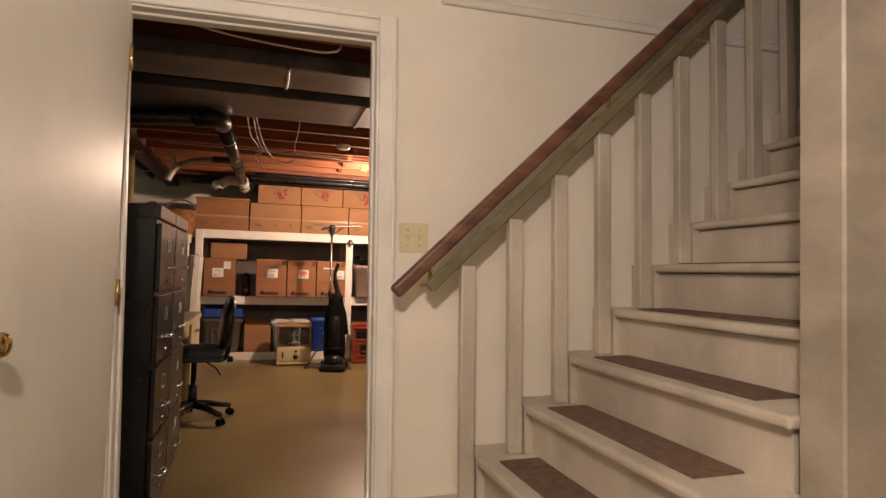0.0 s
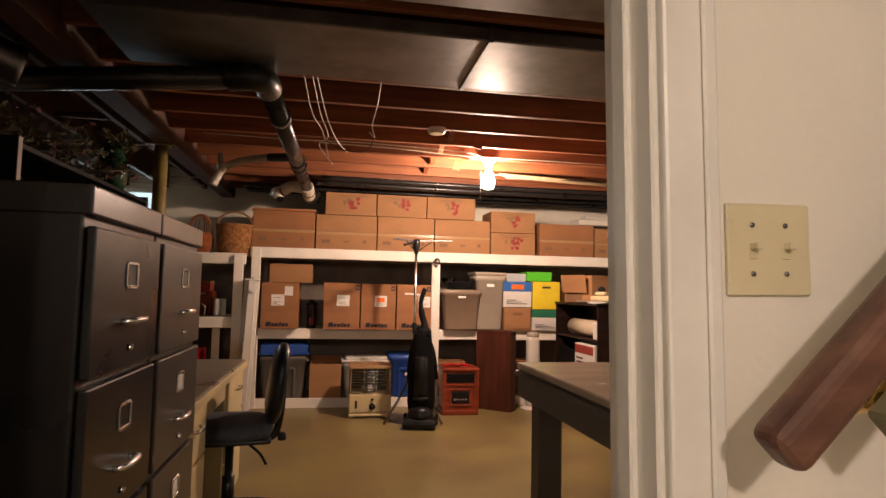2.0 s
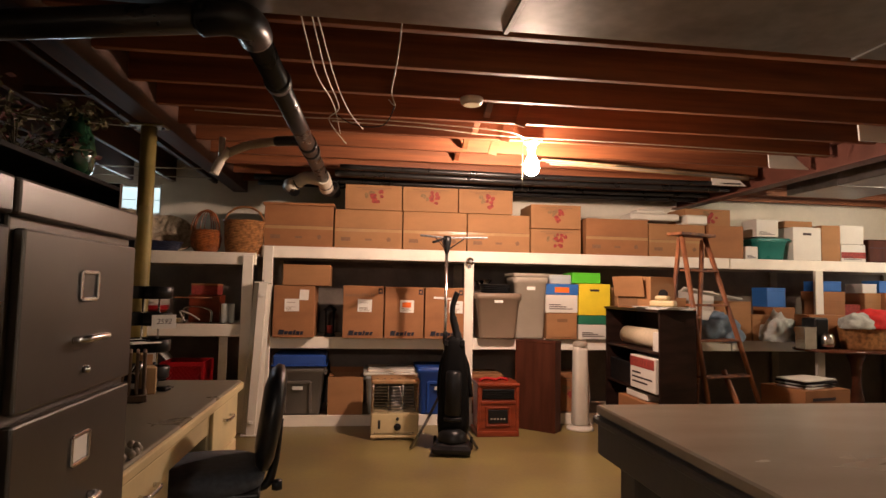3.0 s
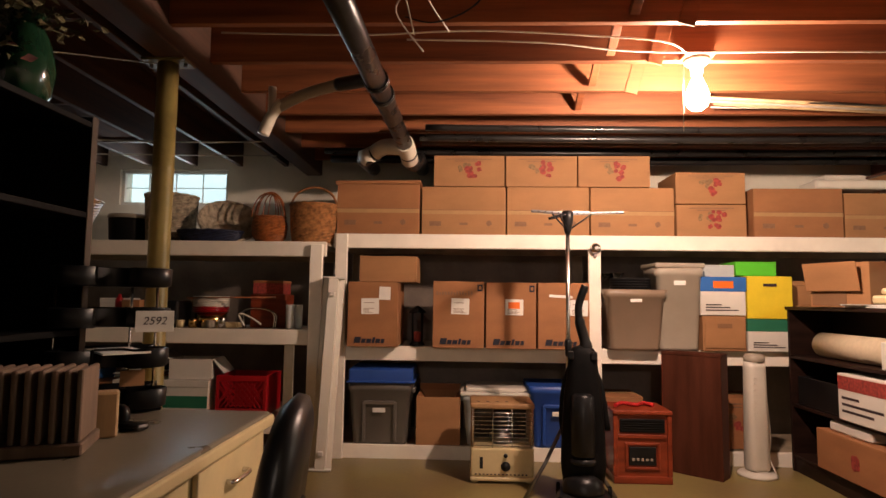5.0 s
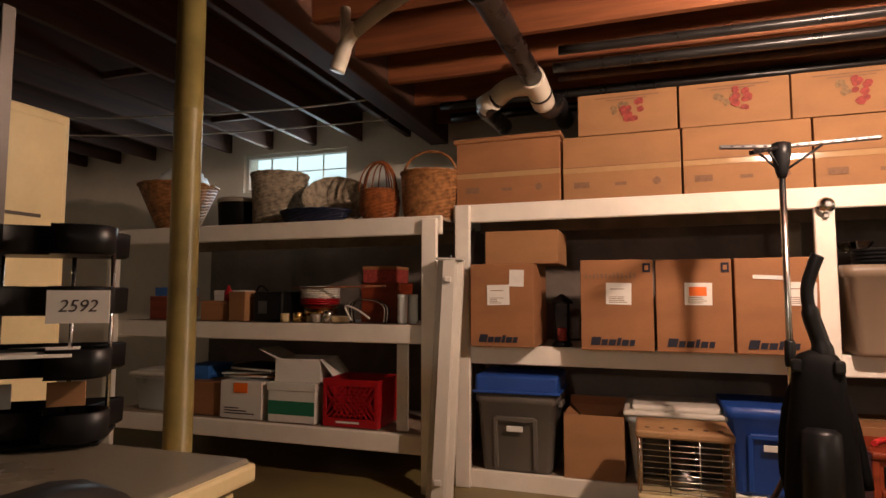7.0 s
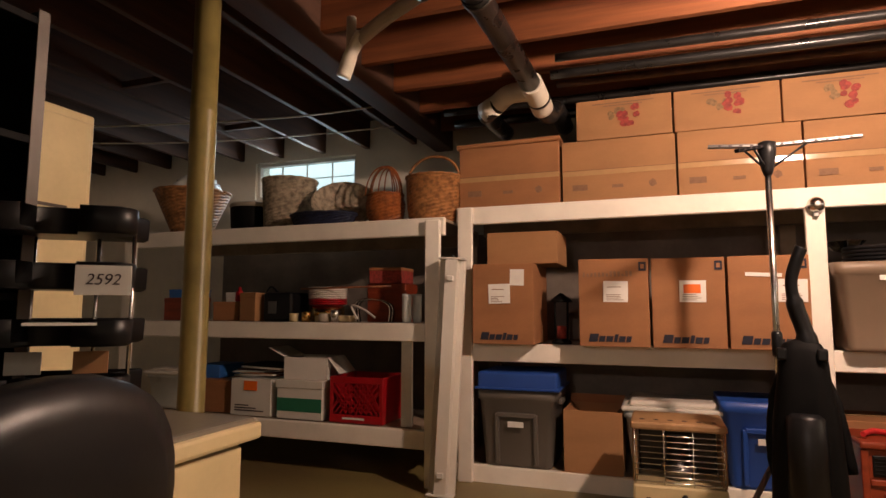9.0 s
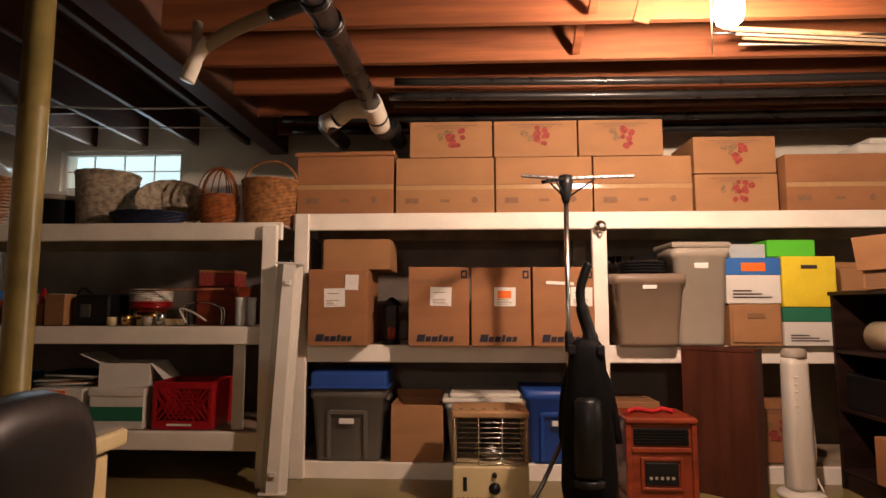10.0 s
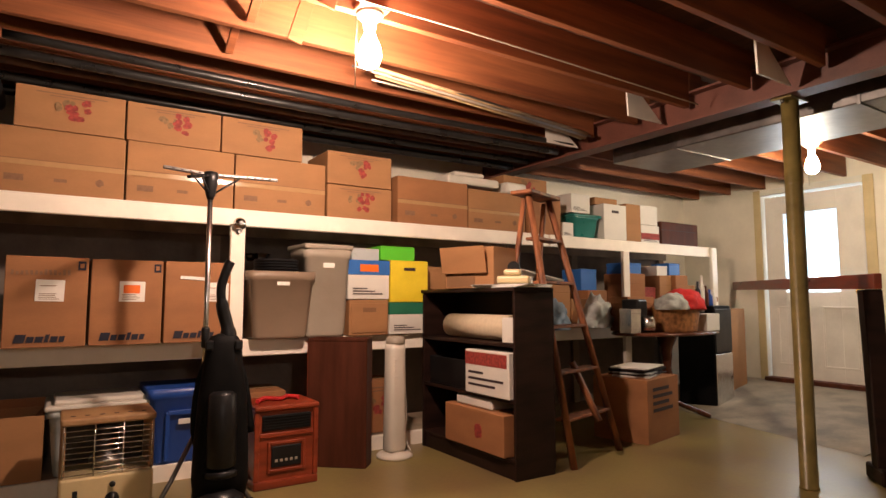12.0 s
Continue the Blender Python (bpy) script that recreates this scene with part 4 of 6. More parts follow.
tote(-0.135, 8.10, zb, 0.46, 0.42, 0.43, GREYP, None, "grey plastic storage tote with a blue lid askew")
bl = thing("tote_lid", -0.14, 8.31, zb + 0.432, 1, "bright blue plastic lid lying on a grey tote", "lid")
part("lid", box(-0.22, 0.24, -0.22, 0.2, 0, 0.10, 0.015, seg=3), BLUEP, bl)
part("rim", box(-0.235, 0.255, -0.235, 0.215, 0.0, 0.014, 0.005), BLUEP, bl)
tote(0.70, 8.12, zb, 0.50, 0.42, 0.36, CLEARP, WHITEP, "cloudy clear storage tote with a white lid", 0.03)
tote(1.13, 8.08, zb, 0.42, 0.42, 0.43, BLUEP, None, "deep blue plastic storage tote without a lid", taper=0.78)
carton(1.36, 1.74, 8.16, zb, 0.36, 0.36, "plain", "plain brown cardboard box under the shelf", material=CARDD)
carton(2.22, 2.60, 8.2, zb, 0.36, 0.34, "fruit", "brown printed cardboard box under the shelf", "fruit boxes", material=CARDD)


# waste bins and office boxes on the middle shelf
def bin_(x, yf, w, d, h, material, label, rim=0.02):
    t = thing("waste_bin", x, yf + d / 2, zm, 0, label, "waste bin", "plastic waste bins")
    bm = bmesh.new()
    rings = []
    for f, zz in ((0.80, 0.0), (0.82, 0.02), (0.97, h - 0.06), (1.03, h - 0.055), (1.05, h), (0.99, h), (0.93, h - 0.06), (0.78, 0.03)):
        a, b, c = w / 2 * f, d / 2 * f, 0.04 * f
        ring = []
        for sx, sy, st in ((1, 1, 0), (-1, 1, 90), (-1, -1, 180), (1, -1, 270)):
            for k in range(5):
                an = radians(st + k * 22.5)
                ring.append((sx * (a - c) + c * math.cos(an), sy * (b - c) + c * math.sin(an), zz))
        rings.append(ring)
    ring_sweep(bm, rings)
    part("body", bm, material, t)
    part("sticker", box(-0.04, 0.04, -d / 2 * 0.965 - 0.006, -d / 2 * 0.95 + 0.004, h * 0.79, h * 0.845, 0.001), PAPER, t)
    return t


b1 = bin_(1.655, 8.0, 0.42, 0.32, 0.42, TAUPE, "taupe plastic waste bin holding a black coil")
hs = thing("hose_coil", 1.655, 8.16, zm + 0.418, 0, "coil of black hose in a taupe bin", "hose")
bm = bmesh.new()
for k in range(5):
    lathe(bm, [(0.13 + 0.014 * math.cos(a), 0.018 * k + 0.014 * math.sin(a)) for a in [i * math.pi / 3 for i in range(7)]], 28, closed=False)
part("coil", bm, BLACK, hs)
bin_(1.97, 8.04, 0.33, 0.30, 0.575, LTAUPE, "tall light taupe plastic waste bin")
bl2 = thing("bin_lid", 1.97, 8.19, zm + 0.575, 2, "light taupe flat lid on a tall bin", "lid")
part("lid", box(-0.18, 0.17, -0.165, 0.165, 0.0, 0.035, 0.012, seg=2), LTAUPE, bl2)


def office(x0, x1, yf, z0, h, body, label, lid=None, band=None, depth=0.36, hole=True, name="file_box", text=True):
    t = thing(name, (x0 + x1) / 2, yf, z0, 0, label, "box", "file and paper boxes")
    w = x1 - x0
    part("body", box(-w / 2 + 0.004, w / 2 - 0.004, 0.004, depth - 0.004, 0, h - 0.003, 0.003), body, t)
    if lid:
        part("lid", box(-w / 2, w / 2, 0, depth, h * 0.62, h, 0.003), lid, t)
    if band:
        part("printed_band", box(-w / 2 + 0.006, w / 2 - 0.006, 0.0014, 0.004, h * 0.2, h * 0.55), band, t)
    if hole:
        part("hand_hole", box(-0.045, 0.045, -0.0016, 0.006, h * 0.75, h * 0.82, 0.0006), INK, t)
    if text:
        bm = bmesh.new()
        for k in range(3):
            flat(bm, -w * 0.38, -w * 0.38 + w * (0.7 - 0.18 * k), h * (0.12 + 0.07 * k), h * (0.15 + 0.07 * k), y=0.0006)
        part("printed_text", bm, FAINT if body is not WHITEC else INK, t)
    return t


ar = office(2.125, 2.43, 8.06, zm, 0.245, CARD, "brown cardboard archive drawer box on the shelf", text=False, hole=False)
part("drawer_front", box(-0.135, 0.135, -0.005, 0.004, 0.02, 0.22, 0.002), CARD, ar)
part("drawer_lip", box(-0.05, 0.05, -0.009, -0.005, 0.16, 0.19, 0.0015), CARDIN, ar)
pb = office(2.115, 2.435, 8.06, zm + 0.247, 0.27, WHITEC, "blue and white paper box with an orange sticker", lid=BLUEC, hole=False)
part("sticker", box(-0.07, 0.07, -0.002, 0.0, 0.19, 0.24), ORANGE, pb, "bright orange sticker")
office(2.44, 2.75, 8.07, zm, 0.225, WHITEC, "green and white paper box on the shelf", lid=GREENC, hole=False)
office(2.44, 2.755, 8.06, zm + 0.227, 0.30, YELLOW, "bright yellow cardboard file box", text=False)
office(2.40, 2.69, 8.14, zm + 0.529, 0.105, LIME, "lime green cardboard box on top of a yellow one", hole=False, text=False, depth=0.28)
office(2.15, 2.40, 8.15, zm + 0.519, 0.09, CLEARP, "small clear plastic tub on a blue box", hole=False, text=False, depth=0.25)


# ---- floor things before the shelves ----
def rod(bm, a, b, r, n=8):
    return tube(bm, [a, b], r, n)


kh = thing("kerosene_heater", 0.708, 7.60, 0, 0, "cream kerosene heater with a wire guard and worn top", "heater")
part("base_tray", box(-0.2, 0.2, -0.01, 0.32, 0.015, 0.04, 0.008), CREAM, kh)
part("lower_body", box(-0.195, 0.195, 0, 0.31, 0.04, 0.215, 0.012, seg=2), CREAM, kh)
part("left_side", box(-0.195, -0.175, 0.02, 0.31, 0.215, 0.45, 0.006), SCORCH, kh)
part("right_side", box(0.175, 0.195, 0.02, 0.31, 0.215, 0.45, 0.006), SCORCH, kh)
part("reflector", box(-0.174, 0.174, 0.27, 0.29, 0.216, 0.45, 0.004), SOOTY, kh, "tarnished reflector")
bm = box(-0.2, 0.2, 0.0, 0.315, 0.45, 0.485, 0.01, seg=2)
part("top", bm, SCORCH, kh, "heat-browned perforated top")
for k in range(6):
    part("vent_hole", lathe(bmesh.new(), [(0.012, 0.4856), (0.012, 0.4864)], 12, (-0.15 + 0.06 * k, 0.07, 0)), INK, kh)
part("burner", lathe(bmesh.new(), [(0.06, 0.216), (0.06, 0.24), (0.075, 0.25), (0.075, 0.27), (0.05, 0.275), (0.05, 0.40), (0.002, 0.41)], 24, (0, 0.15, 0)), STEEL, kh)
for k in range(9):
    z = 0.228 + 0.025 * k
    part("guard_wire", rod(bmesh.new(), (-0.185, 0.004, z), (0.185, 0.004, z), 0.0028, 6), CHROME, kh)
for x in (-0.184, -0.06, 0.06, 0.184):
    part("guard_upright", rod(bmesh.new(), (x, 0.008, 0.216), (x, 0.008, 0.45), 0.0035, 6), CHROME, kh)
part("knob", lathe(bmesh.new(), [(0.03, 0), (0.03, 0.006), (0.018, 0.01), (0.017, 0.025), (0.002, 0.026)], 20, (0.02, 0.0, 0.105), m=pose(0, 0, 0, 90)), BLACK, kh)
part("knob", lathe(bmesh.new(), [(0.014, 0), (0.012, 0.012), (0.002, 0.013)], 16, (0.02, 0.0, 0.17), m=pose(0, 0, 0, 90)), BLACK, kh)
part("igniter_slot", box(-0.14, -0.12, -0.004, 0.002, 0.09, 0.16, 0.002), BLACK, kh)
bm = bmesh.new()
for k in range(14):
    flat(bm, -0.17 + 0.024 * k, -0.158 + 0.024 * k, 0.052, 0.06, y=-0.0022)
part("air_slots", bm, INK, kh)
for sx in (-0.17, 0.17):
    part("foot", box(sx - 0.02, sx + 0.02, 0.02, 0.29, 0, 0.016, 0.003), CREAM, kh)

rh = thing("infrared_heater", 1.585, 7.66, 0, 0, "cherry wood cased infrared cabinet heater with black vent", "heater")
part("case", box(-0.165, 0.165, 0.012, 0.30, 0.03, 0.42, 0.006), CHERRY, rh)
part("top", box(-0.185, 0.185, -0.012, 0.315, 0.42, 0.45, 0.012, seg=3), CHERRY, rh)
part("plinth", box(-0.182, 0.182, -0.006, 0.31, 0.0, 0.045, 0.008, seg=2), CHERRY, rh)
for s in (-1, 1):
    part("stile", box(s * 0.168 - 0.014, s * 0.168 + 0.014, -0.002, 0.03, 0.045, 0.42, 0.006, seg=2), CHERRY, rh)
part("outlet", box(-0.14, 0.14, 0.004, 0.014, 0.31, 0.395, 0.003), BLACK, rh, "black air outlet")
for k in range(5):
    part("outlet_louvre", box(-0.135, 0.135, -0.001, 0.006, 0.32 + 0.015 * k, 0.325 + 0.015 * k, 0.001), BLACKM, rh)
part("rail", box(-0.152, 0.152, 0.0, 0.014, 0.275, 0.30, 0.004), CHERRY, rh)
part("control_panel", box(-0.085, 0.085, 0.004, 0.014, 0.11, 0.225, 0.004), BLACK, rh)
bm = bmesh.new()
for s in (-1, 1):
    bx(bm, s * 0.10 - 0.008, s * 0.10 + 0.008, 0.0, 0.013, 0.085, 0.25, 0.003)
    bx(bm, -0.092, 0.092, 0.0, 0.013, (0.234 if s > 0 else 0.085), (0.25 if s > 0 else 0.101), 0.003)
part("panel_frame", bm, CHERRY, rh)
for k in range(5):
    part("button", box(-0.065 + 0.028 * k, -0.05 + 0.028 * k, 0.001, 0.005, 0.14, 0.155, 0.001), LTAUPE, rh)
cl = thing("red_cloth", 1.56, 7.78, 0.45, 10, "crumpled red strap lying on the cabinet heater", "cloth")
part("strap", tube(bmesh.new(), bend([(-0.12, 0, 0.012), (-0.05, 0.05, 0.018), (0.02, 0.0, 0.014), (0.09, 0.04, 0.018), (0.13, -0.02, 0.012)]), 0.012, 8), REDCLOTH, cl)

bc = thing("speaker_cabinet", 1.815, 7.985, 0, -41, "tall plain walnut-brown cabinet standing on end", "cabinet")
part("case", box(0, 0.385, 0.0, 0.13, 0, 0.785, 0.004), BROWNLAM, bc)
bm = bmesh.new()
for q in ((0, 0.385, -0.004, 0.008, 0.775, 0.795), (0, 0.385, 0.122, 0.134, 0.775, 0.795)):
    bx(bm, *q, 0.002)
bx(bm, -0.004, 0.01, 0.008, 0.122, 0.775, 0.795, 0.002)
bx(bm, 0.375, 0.389, 0.008, 0.122, 0.775, 0.795, 0.002)
part("top_rim", bm, BROWNLAM, bc)
part("end_panel", box(-0.004, 0.0, 0.004, 0.126, 0.004, 0.77, 0.001), CHERRY, bc, "redder edge panel")

tw = thing("tower_fan", 2.395, 7.90, 0, 8, "slim white tower heater with a cord on a round base", "heater")
part("base", lathe(bmesh.new(), [(0.12, 0), (0.122, 0.012), (0.11, 0.025), (0.06, 0.035), (0.05, 0.05)], 28), WHITEP, tw)
bm = bmesh.new()
rings = []
for z, f in ((0.04, 0.92), (0.06, 1.0), (0.70, 0.88), (0.74, 0.86)):
    rings.append([(0.072 * f * math.copysign(abs(math.cos(a)) ** 0.6, math.cos(a)), 0.062 * f * math.copysign(abs(math.sin(a)) ** 0.6, math.sin(a)), z) for a in [2 * math.pi * k / 24 for k in range(24)]])
ring_sweep(bm, rings)
part("column", bm, WHITEP, tw)
part("cap", lathe(bmesh.new(), [(0.062, 0.74), (0.064, 0.75), (0.064, 0.775), (0.05, 0.79), (0.002, 0.792)], 24), LTAUPE, tw, "grey control cap")
for k in range(14):
    part("grille_slat", box(-0.045, -0.018, -0.0575, -0.05, 0.14 + 0.038 * k, 0.15 + 0.038 * k, 0.001), WHITEP, tw)
part("cord", tube(bmesh.new(), bend([(0.06, 0.02, 0.7), (0.085, 0.0, 0.45), (0.09, -0.01, 0.25), (0.075, -0.02, 0.12), (0.09, -0.06, 0.03)]), 0.005, 8), WHITEP, tw)

# upright vacuum cleaner
vc = thing("vacuum_cleaner", 1.125, 7.20, 0, -12, "black upright vacuum cleaner with a curved handle", "vacuum cleaner")
bm = box(-0.17, 0.17, -0.17, 0.14, 0.012, 0.085, 0.03, seg=3)
for v in bm.verts:
    if v.co.z > 0.06:
        v.co.y = v.co.y * 0.8 + 0.02
        v.co.x *= 0.93
part("floor_head", bm, BLACK, vc)
part("motor_cover", lathe(bmesh.new(), [(0.13, 0.08), (0.135, 0.1), (0.12, 0.15), (0.08, 0.18), (0.002, 0.19)], 24, (0, 0.02, 0)), BLACK, vc)
bm = bmesh.new()
rings = []
for z, wx, wy, oy in ((0.13, 0.13, 0.08, 0.06), (0.22, 0.145, 0.09, 0.07), (0.40, 0.138, 0.09, 0.08), (0.58, 0.125, 0.085, 0.085), (0.74, 0.10, 0.07, 0.09), (0.83, 0.092, 0.06, 0.09), (0.86, 0.07, 0.045, 0.09), (0.875, 0.03, 0.03, 0.09)):
    rings.append([(wx * math.copysign(abs(math.cos(a)) ** 0.7, math.cos(a)), oy + wy * math.copysign(abs(math.sin(a)) ** 0.7, math.sin(a)), z) for a in [2 * math.pi * k / 28 for k in range(28)]])
ring_sweep(bm, rings)
part("body", bm, BLACKM, vc)
part("dust_bin", lathe(bmesh.new(), [(0.07, 0.27), (0.082, 0.29), (0.078, 0.50), (0.072, 0.60), (0.05, 0.615), (0.002, 0.617)], 24, (0, 0.02, 0)), BLACK, vc, "glossy black dust cup")
part("belt_line", lathe(bmesh.new(), [(0.075, 0.235), (0.088, 0.24), (0.088, 0.262), (0.075, 0.268)], 24, (0, 0.02, 0)), BLACK, vc)
for s_ in (-1, 1):
    part("shoulder_hook", box(s_ * 0.075 - 0.02, s_ * 0.075 + 0.02, 0.02, 0.06, 0.80, 0.845, 0.008, seg=2), BLACK, vc)
part("handle", tube(bmesh.new(), bend([(0.03, 0.09, 0.80), (0.015, 0.09, 0.90), (-0.015, 0.08, 1.0), (-0.025, 0.07, 1.09), (0.0, 0.06, 1.17), (0.02, 0.06, 1.215)]), [0.042] * 6 + [0.034] * 8 + [0.025] * 17, 14), BLACK, vc)
part("hose", tube(bmesh.new(), bend([(-0.1, 0.12, 0.3), (-0.14, 0.15, 0.45), (-0.11, 0.17, 0.68), (-0.02, 0.18, 0.80), (0.10, 0.16, 0.68), (0.155, 0.13, 0.4)]), [0.02 + 0.002 * (i % 2) for i in range(31)], 10), BLACKM, vc)
for s in (-1, 1):
    part("wheel", lathe(bmesh.new(), [(0.045, -0.012), (0.05, 0), (0.045, 0.012)], 20, (s * 0.165, 0.12, 0.05), m=pose(0, 0, 0, 0, 90, 0)), BLACKM, vc)
part("cord_hook", box(0.05, 0.09, 0.16, 0.2, 0.6, 0.64, 0.006), BLACK, vc)

vc.scale = (0.86, 0.88, 1.0)
# folding drying rack / tripod stand
tr = thing("tripod_stand", 1.085, 7.42, 0, 0, "chrome tripod garment stand with perforated folding arms", "clothes stand")
part("pole", rod(bmesh.new(), (0, 0, 0.36), (0, 0, 1.60), 0.0125, 14), CHROME, tr)
part("pole_joint", lathe(bmesh.new(), [(0.018, 0.80), (0.02, 0.82), (0.02, 0.89), (0.016, 0.90)], 14), BLACK, tr)
part("hub", lathe(bmesh.new(), [(0.015, 1.53), (0.022, 1.55), (0.035, 1.62), (0.036, 1.665), (0.02, 1.672), (0.002, 1.673)], 16), BLACK, tr)
part("leg_collar", lathe(bmesh.new(), [(0.02, 0.36), (0.026, 0.38), (0.026, 0.46), (0.018, 0.47)], 16), BLACK, tr)
for an in (205, 325, 85):
    d = Vector((math.cos(radians(an)), math.sin(radians(an)), 0))
    part("leg", tube(bmesh.new(), [d * 0.02 + Vector((0, 0, 0.43)), d * 0.16 + Vector((0, 0, 0.2)), d * 0.30 + Vector((0, 0, 0.012))], 0.011, 8), STEEL, tr)
for an, ln, tilt in ((180, 0.22, 4), (2, 0.34, 2), (232, 0.22, -14)):
    m = Matrix.Translation((0, 0, 1.655)) @ pose(0, 0, 0, 0, 0, an) @ pose(0, 0, 0, 0, -tilt, 0)
    arm = part("arm", box(0.02, ln, -0.011, 0.011, -0.008, 0.008, 0.004, m=m, seg=2), STEEL if an != 232 else BLACKM, tr, "perforated folding arm")
    for k in range(int(ln / 0.04) - 1):
        part("arm_hole", box(0.05 + 0.04 * k, 0.062 + 0.04 * k, -0.0117, 0.0117, -0.003, 0.003, m=m), INK, arm)
    part("strut", rod(bmesh.new(), (0, 0, 1.55), m @ Vector((ln * 0.42, 0, -0.008)), 0.005, 8), BLACK, tr)

# white carton tube leaning at the post
lt = thing("light_fixture", -0.475, 7.80, 0, 8, "white fluorescent batten fixture leaning upright against the shelf post", "light fixture")
m = pose(0, 0, 0, -2.0, 2.6, 0)
prof = [(-0.072, 0.035), (0.072, 0.035), (0.072, 0.012), (0.066, 0.004), (0.040, -0.004), (0.032, -0.042), (-0.032, -0.042), (-0.040, -0.004), (-0.066, 0.004), (-0.072, 0.012)]
bm = ring_sweep(bmesh.new(), [[m @ Vector((x, y, z)) for x, y in prof] for z in (0.004, 1.262)])
for f in bm.faces:
    f.smooth = False
part("housing", bm, WHITEP, lt)
for z in (0.0, 1.258):
    part("end_cap", box(-0.074, 0.074, -0.045, 0.037, z + 0.002, z + 0.014, 0.003, m=m), WHITEC, lt)
for z in (0.10, 1.14):
    part("lamp_socket", box(-0.018, 0.018, -0.062, -0.042, z, z + 0.03, 0.004, m=m), WHITEC, lt)
part("clip", box(-0.006, 0.006, -0.004, 0.004, 1.270, 1.292, 0.002, m=m), STEEL, lt)

# lantern between the supply boxes
ln = thing("lantern", 0.125, 8.15, zm, 10, "dark metal candle lantern between boxes", "lantern")
part("base", lathe(bmesh.new(), [(0.055, 0), (0.055, 0.015), (0.04, 0.03)], 8), BLACKM, ln)
for k in range(4):
    a = radians(45 + 90 * k)
    part("frame_bar", rod(bmesh.new(), (0.045 * math.cos(a), 0.045 * math.sin(a), 0.02), (0.05 * math.cos(a), 0.05 * math.sin(a), 0.24), 0.006, 6), BLACKM, ln)
part("roof", lathe(bmesh.new(), [(0.065, 0.235), (0.055, 0.25), (0.03, 0.27), (0.012, 0.285), (0.002, 0.288)], 8), BLACKM, ln)
part("candle", lathe(bmesh.new(), [(0.026, 0.025), (0.026, 0.10), (0.002, 0.102)], 14), REDINK, ln)
hk = thing("pipe_clamp", 1.39, 8.075, 1.50, 0, "small chrome clamp lamp fixed to the shelf post", "clamp lamp")
part("reflector", lathe(bmesh.new(), [(0.035, 0), (0.04, 0.02), (0.03, 0.05), (0.012, 0.06)], 18, (0, 0, 0), m=pose(0, 0, 0, 90)), CHROME, hk)
part("bracket", box(-0.012, 0.012, -0.02, 0.006, -0.06, 0.0, 0.003), STEEL, hk)
gb = thing("glass_bowl", 1.56, 8.3, zm + 0.55, 0, "clear plastic bowl standing above the bin", "bowl")
part("bowl", lathe(bmesh.new(), [(0.03, 0), (0.06, 0.01), (0.09, 0.05), (0.095, 0.055), (0.055, 0.015), (0.002, 0.008)], 24), GLASS, gb)
gb.location.z = zm + 0.49


# ---- filing cabinets, desk and chair ----
def filing(y0, y1, body, label, plate_z=0.0):
    x1, x0, h = -0.12, -0.82, 1.395
    t = thing("filing_cabinet", x1, (y0 + y1) / 2, 0, 90, label, "filing cabinet", "steel filing cabinets")
    w = y1 - y0
    part("case", box(-w / 2, w / 2, 0.012, 0.70, 0.0, h, 0.006, seg=2), body, t)
    part("top_band", box(-w / 2 - 0.002, w / 2 + 0.002, -0.004, 0.70, h - 0.06, h + 0.003, 0.006, seg=2), body, t)
    for k in range(4):
        z0 = 0.06 + 0.318 * k
        d = part("drawer", box(-w / 2 + 0.012, w / 2 - 0.012, -0.008, 0.012, z0, z0 + 0.302, 0.005, seg=2), body, t)
        zc = z0 + 0.21
        bm = bmesh.new()
        for s in (-1, 1):
            bx(bm, s * 0.036 - 0.004, s * 0.036 + 0.004, -0.013, -0.008, zc - 0.027, zc + 0.027, 0.0015)
            bx(bm, -0.032, 0.032, -0.013, -0.008, zc + s * 0.027 - 0.004, zc + s * 0.027 + 0.004, 0.0015)
        part("label_holder", bm, CHROME, d)
        if k < 3 and body is CABM:
            part("label_card", box(-0.03, 0.03, -0.0095, -0.008, zc - 0.022, zc + 0.022), PAPER, d, "white card label")
        zh = z0 + 0.105
        part("pull", tube(bmesh.new(), bend([(-0.05, -0.008, zh), (-0.045, -0.03, zh + 0.003), (0, -0.036, zh + 0.004), (0.045, -0.03, zh + 0.003), (0.05, -0.008, zh)]), 0.0075, 10), CHROME, d, "chrome pull")
        part("thumb_latch", lathe(bmesh.new(), [(0.008, 0), (0.007, 0.01), (0.002, 0.012)], 12, (0.0, -0.008, z0 + 0.045), m=pose(0, 0, 0, 90)), CHROME, d)
    return t


filing(3.195, 3.655, CABK, "tall black four-drawer steel filing cabinet with chrome pulls")
filing(3.672, 4.165, CABM, "brown-grey four-drawer steel filing cabinet with card labels")
solid("folder_box", box(-0.75, -0.30, 3.7, 4.0, 1.399, 1.436, 0.006), BLACKM, "flat black tray lying on the filing cabinet", "tray")

DX0, DX1, DY0, DY1 = -1.10, -0.175, 4.30, 5.83
dk = thing("desk", 0, 0, 0, 0, "cream steel office desk with a grey linoleum top", "desk")
part("top", box(DX0, DX1, DY0, DY1, 0.722, 0.752, 0.012, seg=3), DESKTOP, dk)
bm = bmesh.new()
bx(bm, DX1 - 0.012, DX1 + 0.008, DY0 - 0.006, DY1 + 0.006, 0.705, 0.742, 0.008, seg=2)
bx(bm, DX0, DX1 - 0.012, DY1, DY1 + 0.008, 0.705, 0.742, 0.006, seg=2)
part("edge_band", bm, CREAM, dk)
part("apron", box(DX1 - 0.05, DX1 - 0.03, 4.76, 5.30, 0.60, 0.705, 0.003), CREAM, dk)
